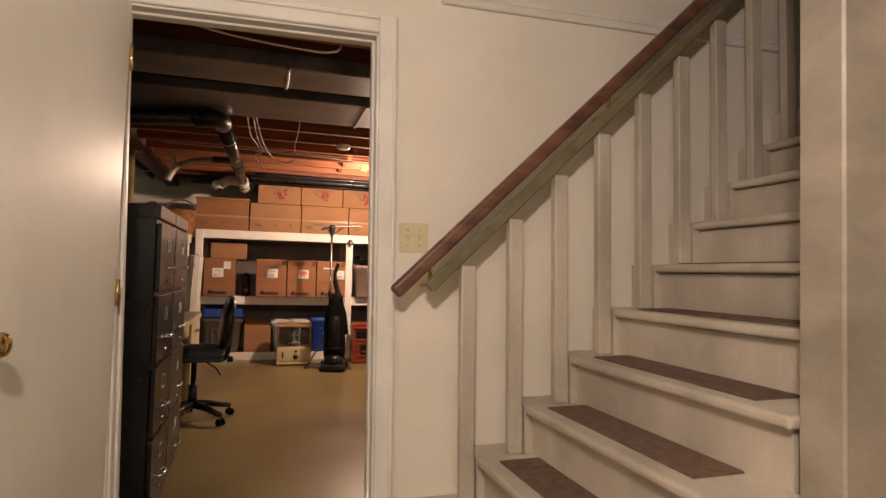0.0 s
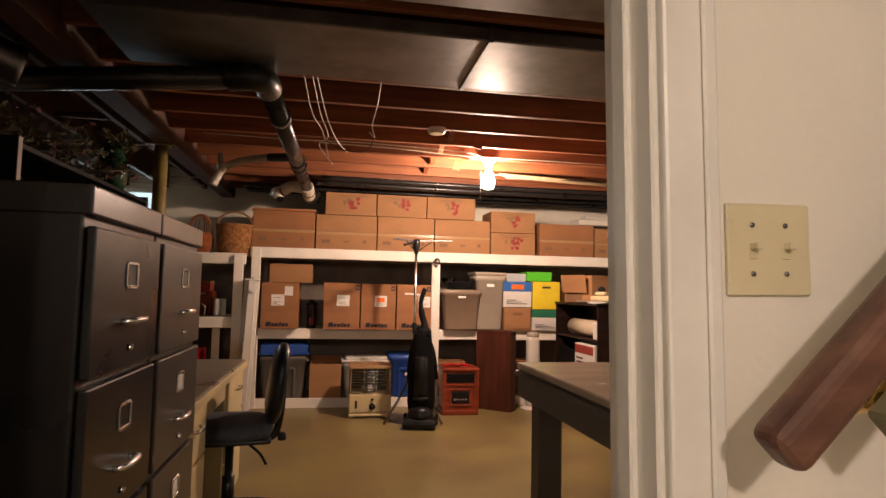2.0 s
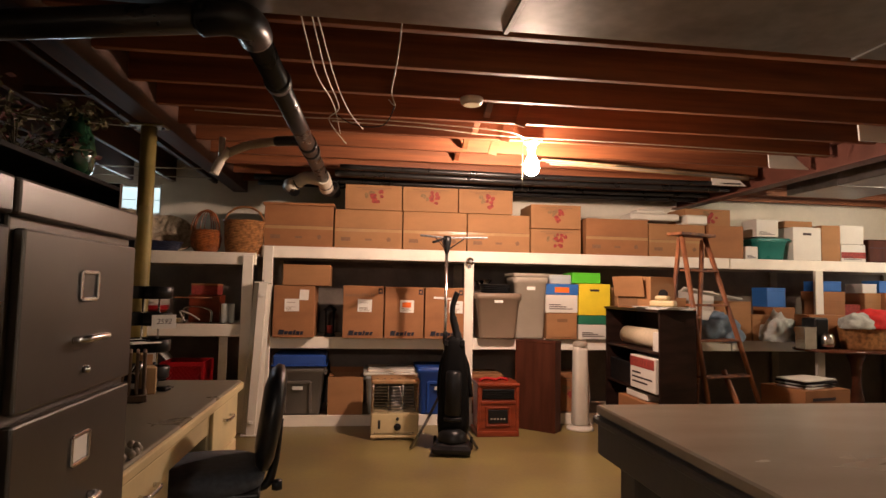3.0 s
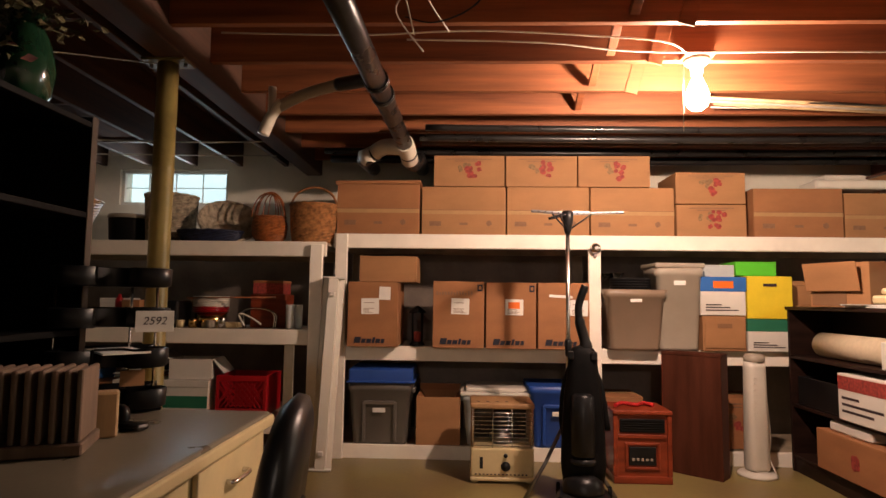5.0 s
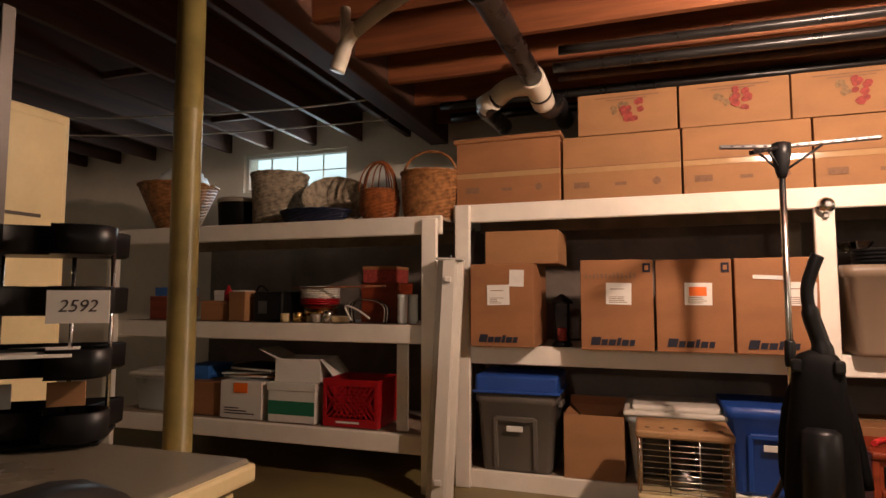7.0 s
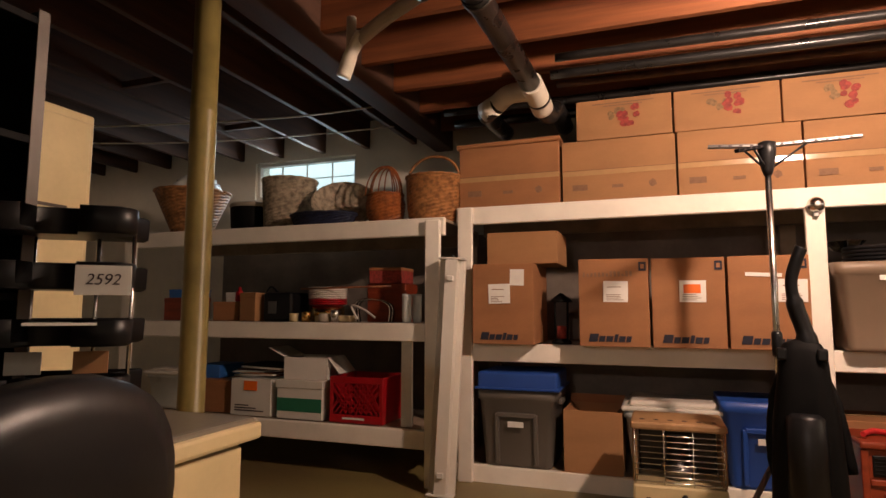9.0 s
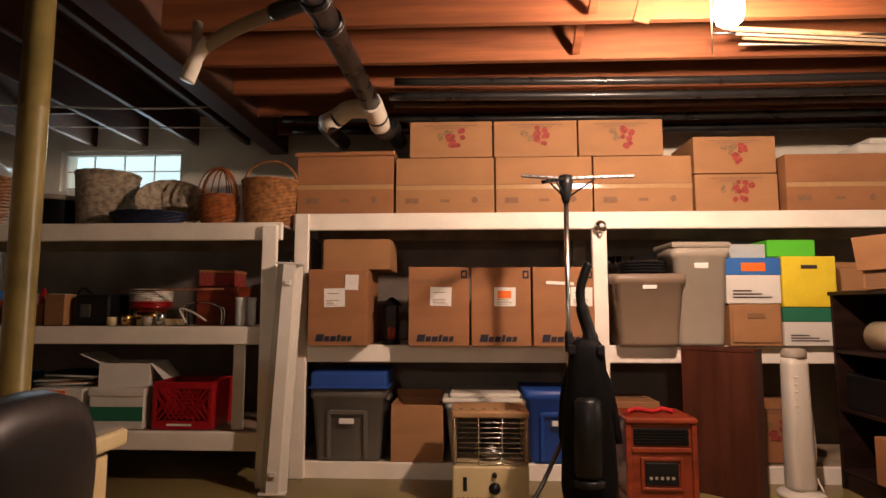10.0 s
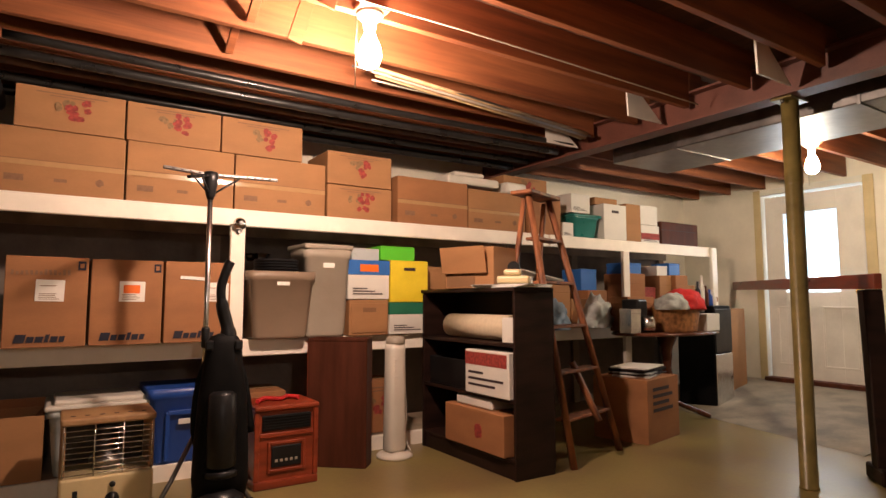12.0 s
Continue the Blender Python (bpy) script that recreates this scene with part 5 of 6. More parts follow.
for y0, y1 in ((4.32, 4.76), (5.30, 5.81)):
    ped = part("pedestal", box(DX0 + 0.03, DX1 - 0.03, y0, y1, 0.0, 0.715, 0.006), CREAM, dk)
    for z0, z1 in ((0.48, 0.695), (0.26, 0.47), (0.04, 0.25)):
        dr_ = part("drawer", box(DX1 - 0.03, DX1 - 0.012, y0 + 0.015, y1 - 0.015, z0, z1, 0.005, seg=2), CREAM, ped)
    part("drawer_pull", tube(bmesh.new(), bend([(DX1 - 0.012, (y0 + y1) / 2 - 0.06, 0.62), (DX1 + 0.012, (y0 + y1) / 2 - 0.05, 0.62), (DX1 + 0.012, (y0 + y1) / 2 + 0.05, 0.62), (DX1 - 0.012, (y0 + y1) / 2 + 0.06, 0.62)]), 0.007, 8), CHROME, ped)
    part("end_drawer", box(DX0 + 0.12, DX1 - 0.12, (y1 - 0.002 if y1 > 5.5 else y0 - 0.01), (y1 + 0.008 if y1 > 5.5 else y0 + 0.002), 0.12, 0.66, 0.004), CREAM, ped, "recessed cream end panel")

ch = thing("office_chair", -0.14, 5.11, 0, 8, "dark blue-grey fabric swivel chair on black castors", "office chair")
bm = bmesh.new()
rings = []
for z, f in ((0.465, 0.90), (0.475, 0.98), (0.50, 1.0), (0.525, 0.97), (0.54, 0.85), (0.545, 0.5)):
    rings.append([(-0.02 + 0.225 * f * math.copysign(abs(math.cos(a)) ** 0.7, math.cos(a)), 0.215 * f * math.copysign(abs(math.sin(a)) ** 0.7, math.sin(a)), z) for a in [2 * math.pi * k / 32 for k in range(32)]])
ring_sweep(bm, rings)
part("seat", bm, FABRIC, ch)
part("seat_pan", box(-0.21, 0.19, -0.18, 0.18, 0.445, 0.47, 0.02, seg=3), BLACK, ch)
bm = bmesh.new()
rings = []
for x, f in ((-0.045, 0.55), (-0.03, 0.88), (-0.005, 1.0), (0.02, 0.97), (0.035, 0.80), (0.042, 0.4)):
    rings.append([(x + 0.218 + 0.13 * 0.20 * f * math.copysign(abs(math.sin(a)) ** 0.8, math.sin(a)), 0.20 * f * math.copysign(abs(math.cos(a)) ** 0.8, math.cos(a)), 0.712 + 0.205 * f * math.copysign(abs(math.sin(a)) ** 0.8, math.sin(a))) for a in [2 * math.pi * k / 32 for k in range(32)]])
ring_sweep(bm, rings)
part("backrest", bm, BLACK, ch, "black shell backrest")
part("back_post", tube(bmesh.new(), bend([(0.10, 0, 0.44), (0.20, 0, 0.44), (0.235, 0, 0.52), (0.25, 0, 0.70)]), 0.018, 10), BLACK, ch)
part("knob", lathe(bmesh.new(), [(0.02, -0.02), (0.024, 0), (0.02, 0.02)], 14, (0.25, 0.0, 0.44), m=pose(0, 0, 0, 0, 90, 0)), BLACK, ch)
part("gas_lift", lathe(bmesh.new(), [(0.03, 0.10), (0.03, 0.26), (0.02, 0.262), (0.02, 0.45)], 18), BLACK, ch)
for k in range(5):
    a = radians(72 * k + 20)
    d = Vector((math.cos(a), math.sin(a), 0))
    leg = part("base_leg", tube(bmesh.new(), [d * 0.02 + Vector((0, 0, 0.12)), d * 0.16 + Vector((0, 0, 0.105)), d * 0.29 + Vector((0, 0, 0.075))], [0.03, 0.024, 0.018], 10), BLACK, ch)
    for s in (-1, 1):
        part("castor_wheel", lathe(bmesh.new(), [(0.02, -0.009), (0.027, -0.006), (0.027, 0.006), (0.02, 0.009)], 16, d * 0.29 + Vector((-d.y, d.x, 0)) * 0.016 * s + Vector((0, 0, 0.027)), m=pose(0, 0, 0, 0, 0, 72 * k + 20) @ pose(0, 0, 0, 90, 0, 0)), BLACKM, leg)
part("lever", tube(bmesh.new(), bend([(0.08, -0.05, 0.43), (0.14, -0.15, 0.40), (0.17, -0.2, 0.36)]), 0.007, 8), BLACK, ch)

hu = thing("black_hutch", 0, 0, 0, 0, "black open bookcase standing on the back of the desk", "bookcase")
for y in (4.25, 5.71):
    part("side_panel", box(-1.07, -0.77, y, y + 0.022, 0.753, 1.72, 0.002), BLACKM, hu)
for z in (0.78, 1.02, 1.40, 1.70):
    part("shelf", box(-1.07, -0.77, 4.273, 5.708, z - 0.02, z, 0.002), BLACKM, hu)
part("back_panel", box(-1.08, -1.072, 4.25, 5.732, 0.753, 1.72), BLACKM, hu)
for y in (4.25, 5.704):
    part("front_edge", box(-0.77, -0.766, y, y + 0.03, 0.753, 1.72, 0.001), CABM, hu)
cbx = thing("steel_locker", 0, 0, 0, 0, "cream steel locker standing behind the column", "locker")
part("case", box(-1.80, -1.13, 5.85, 6.17, 0.0, 1.63, 0.006), CREAM, cbx)
part("door_panel", box(-1.13, -1.122, 5.87, 6.15, 0.05, 1.60, 0.003), CREAM, cbx)
part("vent", box(-1.122, -1.119, 5.95, 6.08, 1.3, 1.31), CABM, cbx)

# stacked letter trays with a numbered card
lt_ = thing("letter_trays", -0.715, 5.77, 0.753, 38, "stack of black plastic letter trays with a numbered card", "letter tray")


def tray_outline(n=10):
    """Front edge of a letter tray: two rounded lobes with a scoop between them."""
    pts = [(-0.175, 0.09), (0.175, 0.09)]
    for k in range(n + 1):
        a = math.pi * (0.5 - k / n)
        pts.append((0.120 + 0.055 * math.cos(a), -0.075 + 0.05 * math.sin(a)))
    pts += [(0.06, -0.125), (0.045, -0.06), (-0.045, -0.06), (-0.06, -0.125)]
    for k in range(n + 1):
        a = -math.pi * (0.5 + k / n)
        pts.append((-0.120 + 0.055 * math.cos(a), -0.075 + 0.05 * math.sin(a)))
    return pts


for k in range(4):
    z = 0.012 + 0.131 * k
    ol = tray_outline()
    rings = [[(x * f, y * f, z + dz) for x, y in ol] for f, dz in ((0.93, 0.0), (0.99, 0.006), (1.0, 0.060), (0.97, 0.063), (0.95, 0.012))]
    part("tray", ring_sweep(bmesh.new(), rings), BLACK, lt_)
for cx in (-0.15, -0.07, 0.07, 0.15):
    part("support_rod", rod(bmesh.new(), (cx, 0.03, 0.0), (cx, 0.03, 0.43), 0.005, 8), CHROME, lt_)
part("foot", box(-0.16, 0.16, -0.09, 0.09, 0.0, 0.012, 0.004), BLACK, lt_)
card = part("card", box(0.0, 0.115, -0.133, -0.129, 0.248, 0.316, 0.0005, m=Matrix.Translation((0.06, 0, 0.012))), WHITEC, lt_, "white handwritten card")
tx = bpy.data.curves.new("number", "FONT")
tx.body, tx.size, tx.extrude, tx.align_x, tx.shear = "2592", 0.036, 0.0003, "CENTER", 0.25
tx.materials.append(INK)
to = new("number", tx)
to.parent = card
to.matrix_basis = pose(0.116, -0.1336, 0.284, 90, 0, 0)
part("paper", box(-0.05, 0.09, -0.15, 0.07, 0.192, 0.198, m=pose(0, 0, 0, 0, 0, 8)), PAPER, lt_, "loose white paper")
for k, cx in enumerate((-0.10, 0.04)):
    part("index_card", box(cx, cx + 0.075, -0.02, -0.016, 0.075, 0.128, 0.0005), (PAPER, CARD)[k], lt_)
dt = thing("tape_dispenser", -0.50, 5.52, 0.753, -20, "small glossy black tape dispenser lying on the desk", "tape dispenser")
bm = box(-0.075, 0.075, -0.022, 0.022, 0, 0.018, 0.008, seg=2)
lathe(bm, [(0.03, -0.012), (0.034, 0), (0.03, 0.012)], 18, (-0.02, 0, 0.034), m=pose(0, 0, 0, 90))
part("body", bm, BLACK, dt)

so = thing("file_sorter", -0.58, 5.26, 0.753, 20, "ribbed weathered wooden desk sorter", "desk sorter")
part("base", box(-0.17, 0.13, -0.09, 0.09, 0, 0.03, 0.004), SLATW, so)
for k in range(11):
    part("divider", box(-0.16 + 0.027 * k, -0.147 + 0.027 * k, -0.08, 0.08, 0.03, 0.20, 0.003), SLATW, so)
wb = thing("wooden_block", -0.50, 5.42, 0.753, 30, "small pale wooden block with a metal dial", "desk ornament")
part("block", box(-0.035, 0.035, -0.03, 0.03, 0, 0.12, 0.006), PALEW, wb)
part("dial", lathe(bmesh.new(), [(0.03, 0), (0.032, 0.02), (0.002, 0.022)], 18, (-0.03, 0, 0.11), m=pose(0, 0, 0, 0, -60, 0)), CHROME, wb)
md = thing("bead_string", -0.22, 4.42, 0.753, 0, "string of pale beads lying on the desk edge", "beads")
bm = bmesh.new()
for k in range(16):
    a = k * 0.4
    lathe(bm, [(0.002, -0.012), (0.009, -0.007), (0.012, 0), (0.009, 0.007), (0.002, 0.012)], 8, (0.07 * math.cos(a) - 0.03, 0.09 * math.sin(a), 0.013))
part("beads", bm, LTAUPE, md)


def spray(name, x, y, z, spread, n, label, seed, mats=(LEAF, FLOWER)):
    """Dried flowers: thin stems with many small leaves and heads."""
    rnd = random.Random(seed)
    t = thing(name, x, y, z, 0, label, "dried flowers")
    st, lf, fl = bmesh.new(), bmesh.new(), bmesh.new()
    for k in range(n):
        a, el = rnd.uniform(0, 2 * math.pi), rnd.uniform(0.15, 1.3)
        tip = Vector((math.cos(a) * math.cos(el), math.sin(a) * math.cos(el), math.sin(el) * 0.62)) * spread * rnd.uniform(0.6, 1.0)
        tube(st, [(0, 0, 0), tip * 0.5 + Vector((0, 0, 0.02)), tip], 0.002, 4)
        for q in range(9):
            p = tip * rnd.uniform(0.45, 1.05) + Vector([rnd.uniform(-0.03, 0.03) for _ in range(3)])
            r = Euler([rnd.uniform(0, 6) for _ in range(3)]).to_matrix()
            s = rnd.uniform(0.010, 0.024)
            b = lf if rnd.random() < 0.65 else fl
            vs = [b.verts.new(p + r @ Vector(c)) for c in ((0, -s, 0), (s * 0.5, 0, s * 0.2), (0, s, 0), (-s * 0.5, 0, s * 0.2))]
            b.faces.new(vs)
    part("stems", st, mats[0], t)
    part("leaves", lf, mats[0], t)
    part("flowers", fl, mats[1], t)
    return t


spray("dried_flowers", -0.92, 5.1, 1.72, 0.34, 34, "dark dried flower arrangement on the black bookcase", 3)
spray("dried_flowers", -0.92, 4.55, 1.72, 0.34, 34, "dark dried flower arrangement on the black bookcase", 5)
va = thing("glazed_vase", -0.93, 5.60, 1.721, 0, "dark green glazed vase on the black bookcase", "vase")
part("vase", lathe(bmesh.new(), [(0.05, 0), (0.075, 0.04), (0.085, 0.12), (0.07, 0.2), (0.045, 0.26), (0.05, 0.30), (0.044, 0.30), (0.04, 0.25), (0.002, 0.24)], 26), GREENGLASS, va)
spray("dried_flowers", -0.93, 5.60, 1.96, 0.22, 22, "dried yellow-brown flowers in the green vase", 9, (LEAF, LEAF))

wbn = thing("workbench", 0, 0, 0, 0, "grey painted workbench with a worn varnished top", "workbench")
part("top", box(1.06, 2.45, 2.95, 4.20, 0.905, 0.93, 0.004), BENCHT, wbn)
part("apron", box(1.062, 2.448, 2.952, 4.198, 0.80, 0.904, 0.006), BENCHM, wbn)
part("apron_moulding", box(1.052, 2.458, 2.942, 4.208, 0.882, 0.9, 0.004), BENCHM, wbn)
for x in (1.10, 2.31):
    for y in (3.0, 4.05):
        part("leg", box(x, x + 0.09, y, y + 0.09, 0, 0.80, 0.006), BENCHM, wbn)
part("stretcher", box(1.13, 1.16, 3.09, 4.05, 0.2, 0.28, 0.004), BENCHM, wbn)

# ---- bookcase across the shelves, ladder and the far corner ----
bk = thing("bookcase", 2.705, 7.02, 0, 0, "dark laminate open bookcase holding boxes and a carpet roll", "bookcase")
part("side_panel", box(0.0, 0.30, 0.0, 0.02, 0.0, 1.085, 0.002), DARKWOOD, bk)
part("side_panel", box(0.0, 0.30, 1.02, 1.04, 0.0, 1.085, 0.002), DARKWOOD, bk)
part("top_board", box(-0.012, 0.305, -0.006, 1.046, 1.085, 1.107, 0.003), DARKWOOD, bk)
for z in (0.115, 0.45, 0.775):
    part("shelf", box(0.004, 0.296, 0.021, 1.019, z - 0.02, z, 0.002), DARKWOOD, bk)
part("plinth", box(0.012, 0.03, 0.021, 1.019, 0.0, 0.094), DARKWOOD, bk)
part("back_panel", box(0.30, 0.306, 0.0, 1.04, 0.03, 1.09), DARKWOOD, bk)
cr = thing("carpet_roll", 2.845, 7.16, 0.777, 90, "rolled cream carpet offcut on the bookcase shelf", "carpet roll")
part("roll", rod(bmesh.new(), (0.05, 0, 0.082), (0.72, 0, 0.082), 0.08, 28), CARPETROLL, cr)
bm = bmesh.new()
for r in (0.07, 0.055, 0.04, 0.025):
    lathe(bm, [(r, 0.0), (r + 0.004, 0.002), (r + 0.006, 0.0)], 24, (0.05, 0, 0.082), closed=False, m=pose(0, 0, 0, 0, -90, 0))
part("roll_end", bm, CARDIN, cr)


def side_box(name, y0, y1, z, h, body, label, x=2.72, d=0.24, band=None, cat="box"):
    t = thing(name, x, (y0 + y1) / 2, z, -90, label, cat, "boxes on the bookcase")
    w = y1 - y0
    part("body", box(-w / 2, w / 2, 0, d, 0, h, 0.004), body, t)
    if band:
        part("printed_band", box(-w / 2 + 0.004, w / 2 - 0.02, -0.002, 0.0, h * 0.66, h * 0.95), band, t)
        bm = bmesh.new()
        for k, ww in enumerate((0.62, 0.8, 0.35)):
            flat(bm, -w * 0.42, -w * 0.42 + w * ww, h * (0.18 + 0.14 * k), h * (0.235 + 0.14 * k), y=-0.0016)
        part("printed_text", bm, INK, t)
    return t


side_box("paper_box", 7.05, 7.16, 0.777, 0.15, WHITEC, "small white box at the end of the shelf")
side_box("paper_box", 7.06, 7.50, 0.452, 0.27, WHITEC, "white paper box with a red printed band", band=REDINK, x=2.69)
fb = side_box("fruit_box", 7.10, 7.72, 0.117, 0.24, CARDD, "brown fruit box on the lowest shelf with a red print", x=2.68)
bm = bmesh.new()
for k in range(4):
    blob(bm, 0.05 + 0.02 * (k % 2), 0.10 + 0.03 * (k // 2), 0.03, seed=k, y=-0.0018 - 0.0003 * k)
part("red_print", bm, REDINK, fb)
wh = thing("foam_tray", 2.72, 7.45, 0.358, 0, "white foam tray lying on the fruit box", "tray")
part("tray", box(0, 0.2, -0.18, 0.2, 0, 0.06, 0.01), WHITEC, wh)
ck = thing("plastic_crate", 2.72, 7.76, 0.452, 0, "black plastic crate on the bookcase shelf", "crate")
bm = bmesh.new()
bx(bm, 0, 0.22, -0.22, 0.22, 0, 0.01)
for q in ((0, 0.01, -0.22, 0.22), (0.21, 0.22, -0.22, 0.22), (0.01, 0.21, -0.22, -0.21), (0.01, 0.21, 0.21, 0.22)):
    bx(bm, *q, 0.01, 0.19, 0.002)
part("crate", bm, BLACK, ck)
cartop = carton(-0.2, 0.2, 0, 1.109, 0.27, 0.27, "plain", "open brown cardboard box with a folded flap on the bookcase", open_top=False, material=CARD)
cartop.matrix_basis = pose(2.72, 7.50, 1.109, 0, 0, -72)
part("open_flap", box(-0.2, 0.16, -0.012, -0.006, 0.10, 0.275, 0.002, m=pose(0, 0, 0, 10, 0, 0)), CARD, cartop, "hanging cardboard flap")
part("opening", box(-0.18, 0.05, -0.003, -0.0005, 0.01, 0.10), CARDIN, cartop)
ph = thing("tape_dispenser", 2.80, 7.14, 1.13, -50, "cream desk tape dispenser on a pile of papers", "tape dispenser")
bm = box(-0.10, 0.10, -0.04, 0.04, 0, 0.05, 0.015, seg=3)
bx(bm, -0.06, 0.05, -0.035, 0.035, 0.05, 0.09, 0.02, seg=3)
part("body", bm, CREAM, ph)
part("reel", lathe(bmesh.new(), [(0.035, -0.012), (0.04, 0), (0.035, 0.012)], 20, (0, 0, 0.10), m=pose(0, 0, 0, 90)), BLACK, ph)
pp = thing("paper_pile", 2.84, 7.2, 1.108, 5, "untidy pile of papers on the bookcase top", "papers")
for k in range(5):
    part("sheet", box(-0.14, 0.14, -0.2, 0.22, 0.0042 * k, 0.0042 * k + 0.004, m=pose(0, 0, 0, 0, 0, -8 + 5 * k)), PAPER if k % 2 else GREYCLOTH, pp)

# wooden step ladder
ld = thing("step_ladder", 0, 0, 0, 0, "worn paint-splashed wooden stepladder standing open", "ladder")
FT, TP = [Vector((3.17, 7.03, 0)), Vector((3.78, 7.20, 0))], [Vector((3.03, 7.26, 1.72)), Vector((3.29, 7.35, 1.72))]
BT = [Vector((3.10, 7.74, 0)), Vector((3.50, 7.88, 0))]
for a, b in zip(FT, TP):
    dr_ = (b - a)
    part("front_rail", tube(bmesh.new(), [a, b], 0.026, 4), LADDERW, ld)
for a, b in zip(BT, TP):
    part("rear_leg", tube(bmesh.new(), [a, b + Vector((0, 0.04, -0.02))], 0.02, 4), LADDERW, ld)
for k in range(1, 6):
    f = k / 6.0
    a, b = FT[0].lerp(TP[0], f), FT[1].lerp(TP[1], f)
    ang = math.degrees(math.atan2((b - a).y, (b - a).x))
    m = Matrix.Translation(a) @ pose(0, 0, 0, 0, 0, ang)
    part("step", box(0, (b - a).length, -0.02, 0.075, -0.009, 0.009, 0.003, m=m), LADDERW, ld)
for f in (0.25, 0.6):
    a, b = BT[0].lerp(TP[0], f), BT[1].lerp(TP[1], f)
    part("rear_bar", tube(bmesh.new(), [a, b], 0.011, 6), LADDERW, ld)
m = Matrix.Translation((3.15, 7.31, 1.72)) @ pose(0, 0, 0, 0, 0, 20)
part("top_cap", box(-0.21, 0.21, -0.075, 0.085, 0, 0.024, 0.005, m=m), LADDERW, ld)
part("brace", tube(bmesh.new(), [FT[0].lerp(TP[0], 0.5), BT[0].lerp(TP[0], 0.5)], 0.006, 6), STEEL, ld)
bst = thing("wood_stick", 0, 0, 0, 0, "short wooden batten leaning on the ladder", "batten")
part("batten", tube(bmesh.new(), [(3.42, 7.05, 0.26), (3.36, 7.22, 0.62)], 0.022, 4), LADDERW, bst)
bst.location = (0, 0, 0)

bb = carton(-0.26, 0.26, 0, 0, 0.46, 0.44, "plain", "large brown cardboard box with black print on the floor", material=CARDD)
bb.matrix_basis = pose(4.30, 7.22, 0, 0, 0, 12)
bm = bmesh.new()
for k in range(4):
    flat(bm, -0.18, 0.14 - 0.06 * (k % 2), 0.22 + 0.05 * k, 0.245 + 0.05 * k, y=-0.0052)
part("black_print", bm, INK, bb)
mg = thing("magazine_stack", 4.26, 7.42, 0.46, 18, "stack of magazines and dark folders on a box", "magazines")
for k in range(6):
    part("magazine", box(-0.2, 0.2, -0.14, 0.14, 0.012 * k, 0.012 * k + 0.011, 0.002, m=pose(0, 0, 0, 0, 0, random.Random(k).uniform(-9, 9))), (PAPER, DARKWOOD, GREYCLOTH, BLACKM, DARKWOOD, PAPER)[k], mg)

tb = thing("dining_table", 5.0, 7.70, 0, 4, "dark polished wooden table piled with belongings", "table")
top = lathe(bmesh.new(), [(0.56, 0.735), (0.60, 0.738), (0.615, 0.748), (0.60, 0.760), (0.002, 0.762)], 40)
for v in top.verts:
    v.co.y *= 0.58
part("tabletop", top, TABLEW, tb, "oval polished top")
part("pedestal", lathe(bmesh.new(), [(0.07, 0.06), (0.05, 0.14), (0.06, 0.3), (0.035, 0.45), (0.05, 0.62), (0.10, 0.735)], 20), TABLEW, tb)
for k in range(4):
    d = Vector((math.cos(radians(45 + 90 * k)), 0.7 * math.sin(radians(45 + 90 * k)), 0))
    part("foot", tube(bmesh.new(), bend([d * 0.04 + Vector((0, 0, 0.16)), d * 0.2 + Vector((0, 0, 0.10)), d * 0.42 + Vector((0, 0, 0.022))]), 0.022, 8), TABLEW, tb)


def lump(name, x, y, z, sx, sy, sz, material, label, category, seed, rough=0.35, parent=None):
    """A crumpled soft heap."""
    bm = bmesh.new()
    bmesh.ops.create_icosphere(bm, subdivisions=4, radius=1)
    for v in bm.verts:
        p = v.co * 2.2 + Vector((seed * 3.1, seed, 0))
        k = 1 + rough * (noise.noise(p) + 0.5 * noise.noise(p * 2.3))
        v.co = Vector((v.co.x * sx * k, v.co.y * sy * k, max(-0.0, v.co.z * k * sz * 1.0 + sz * 0.25)))
    for f in bm.faces:
        f.smooth = True
    if parent:
        ob = part(name, bm, material, parent)
        ob.location = (x, y, z)
        return ob
    t = thing(name, x, y, z, 0, label, category)
    part("body", bm, material, t)
    return t


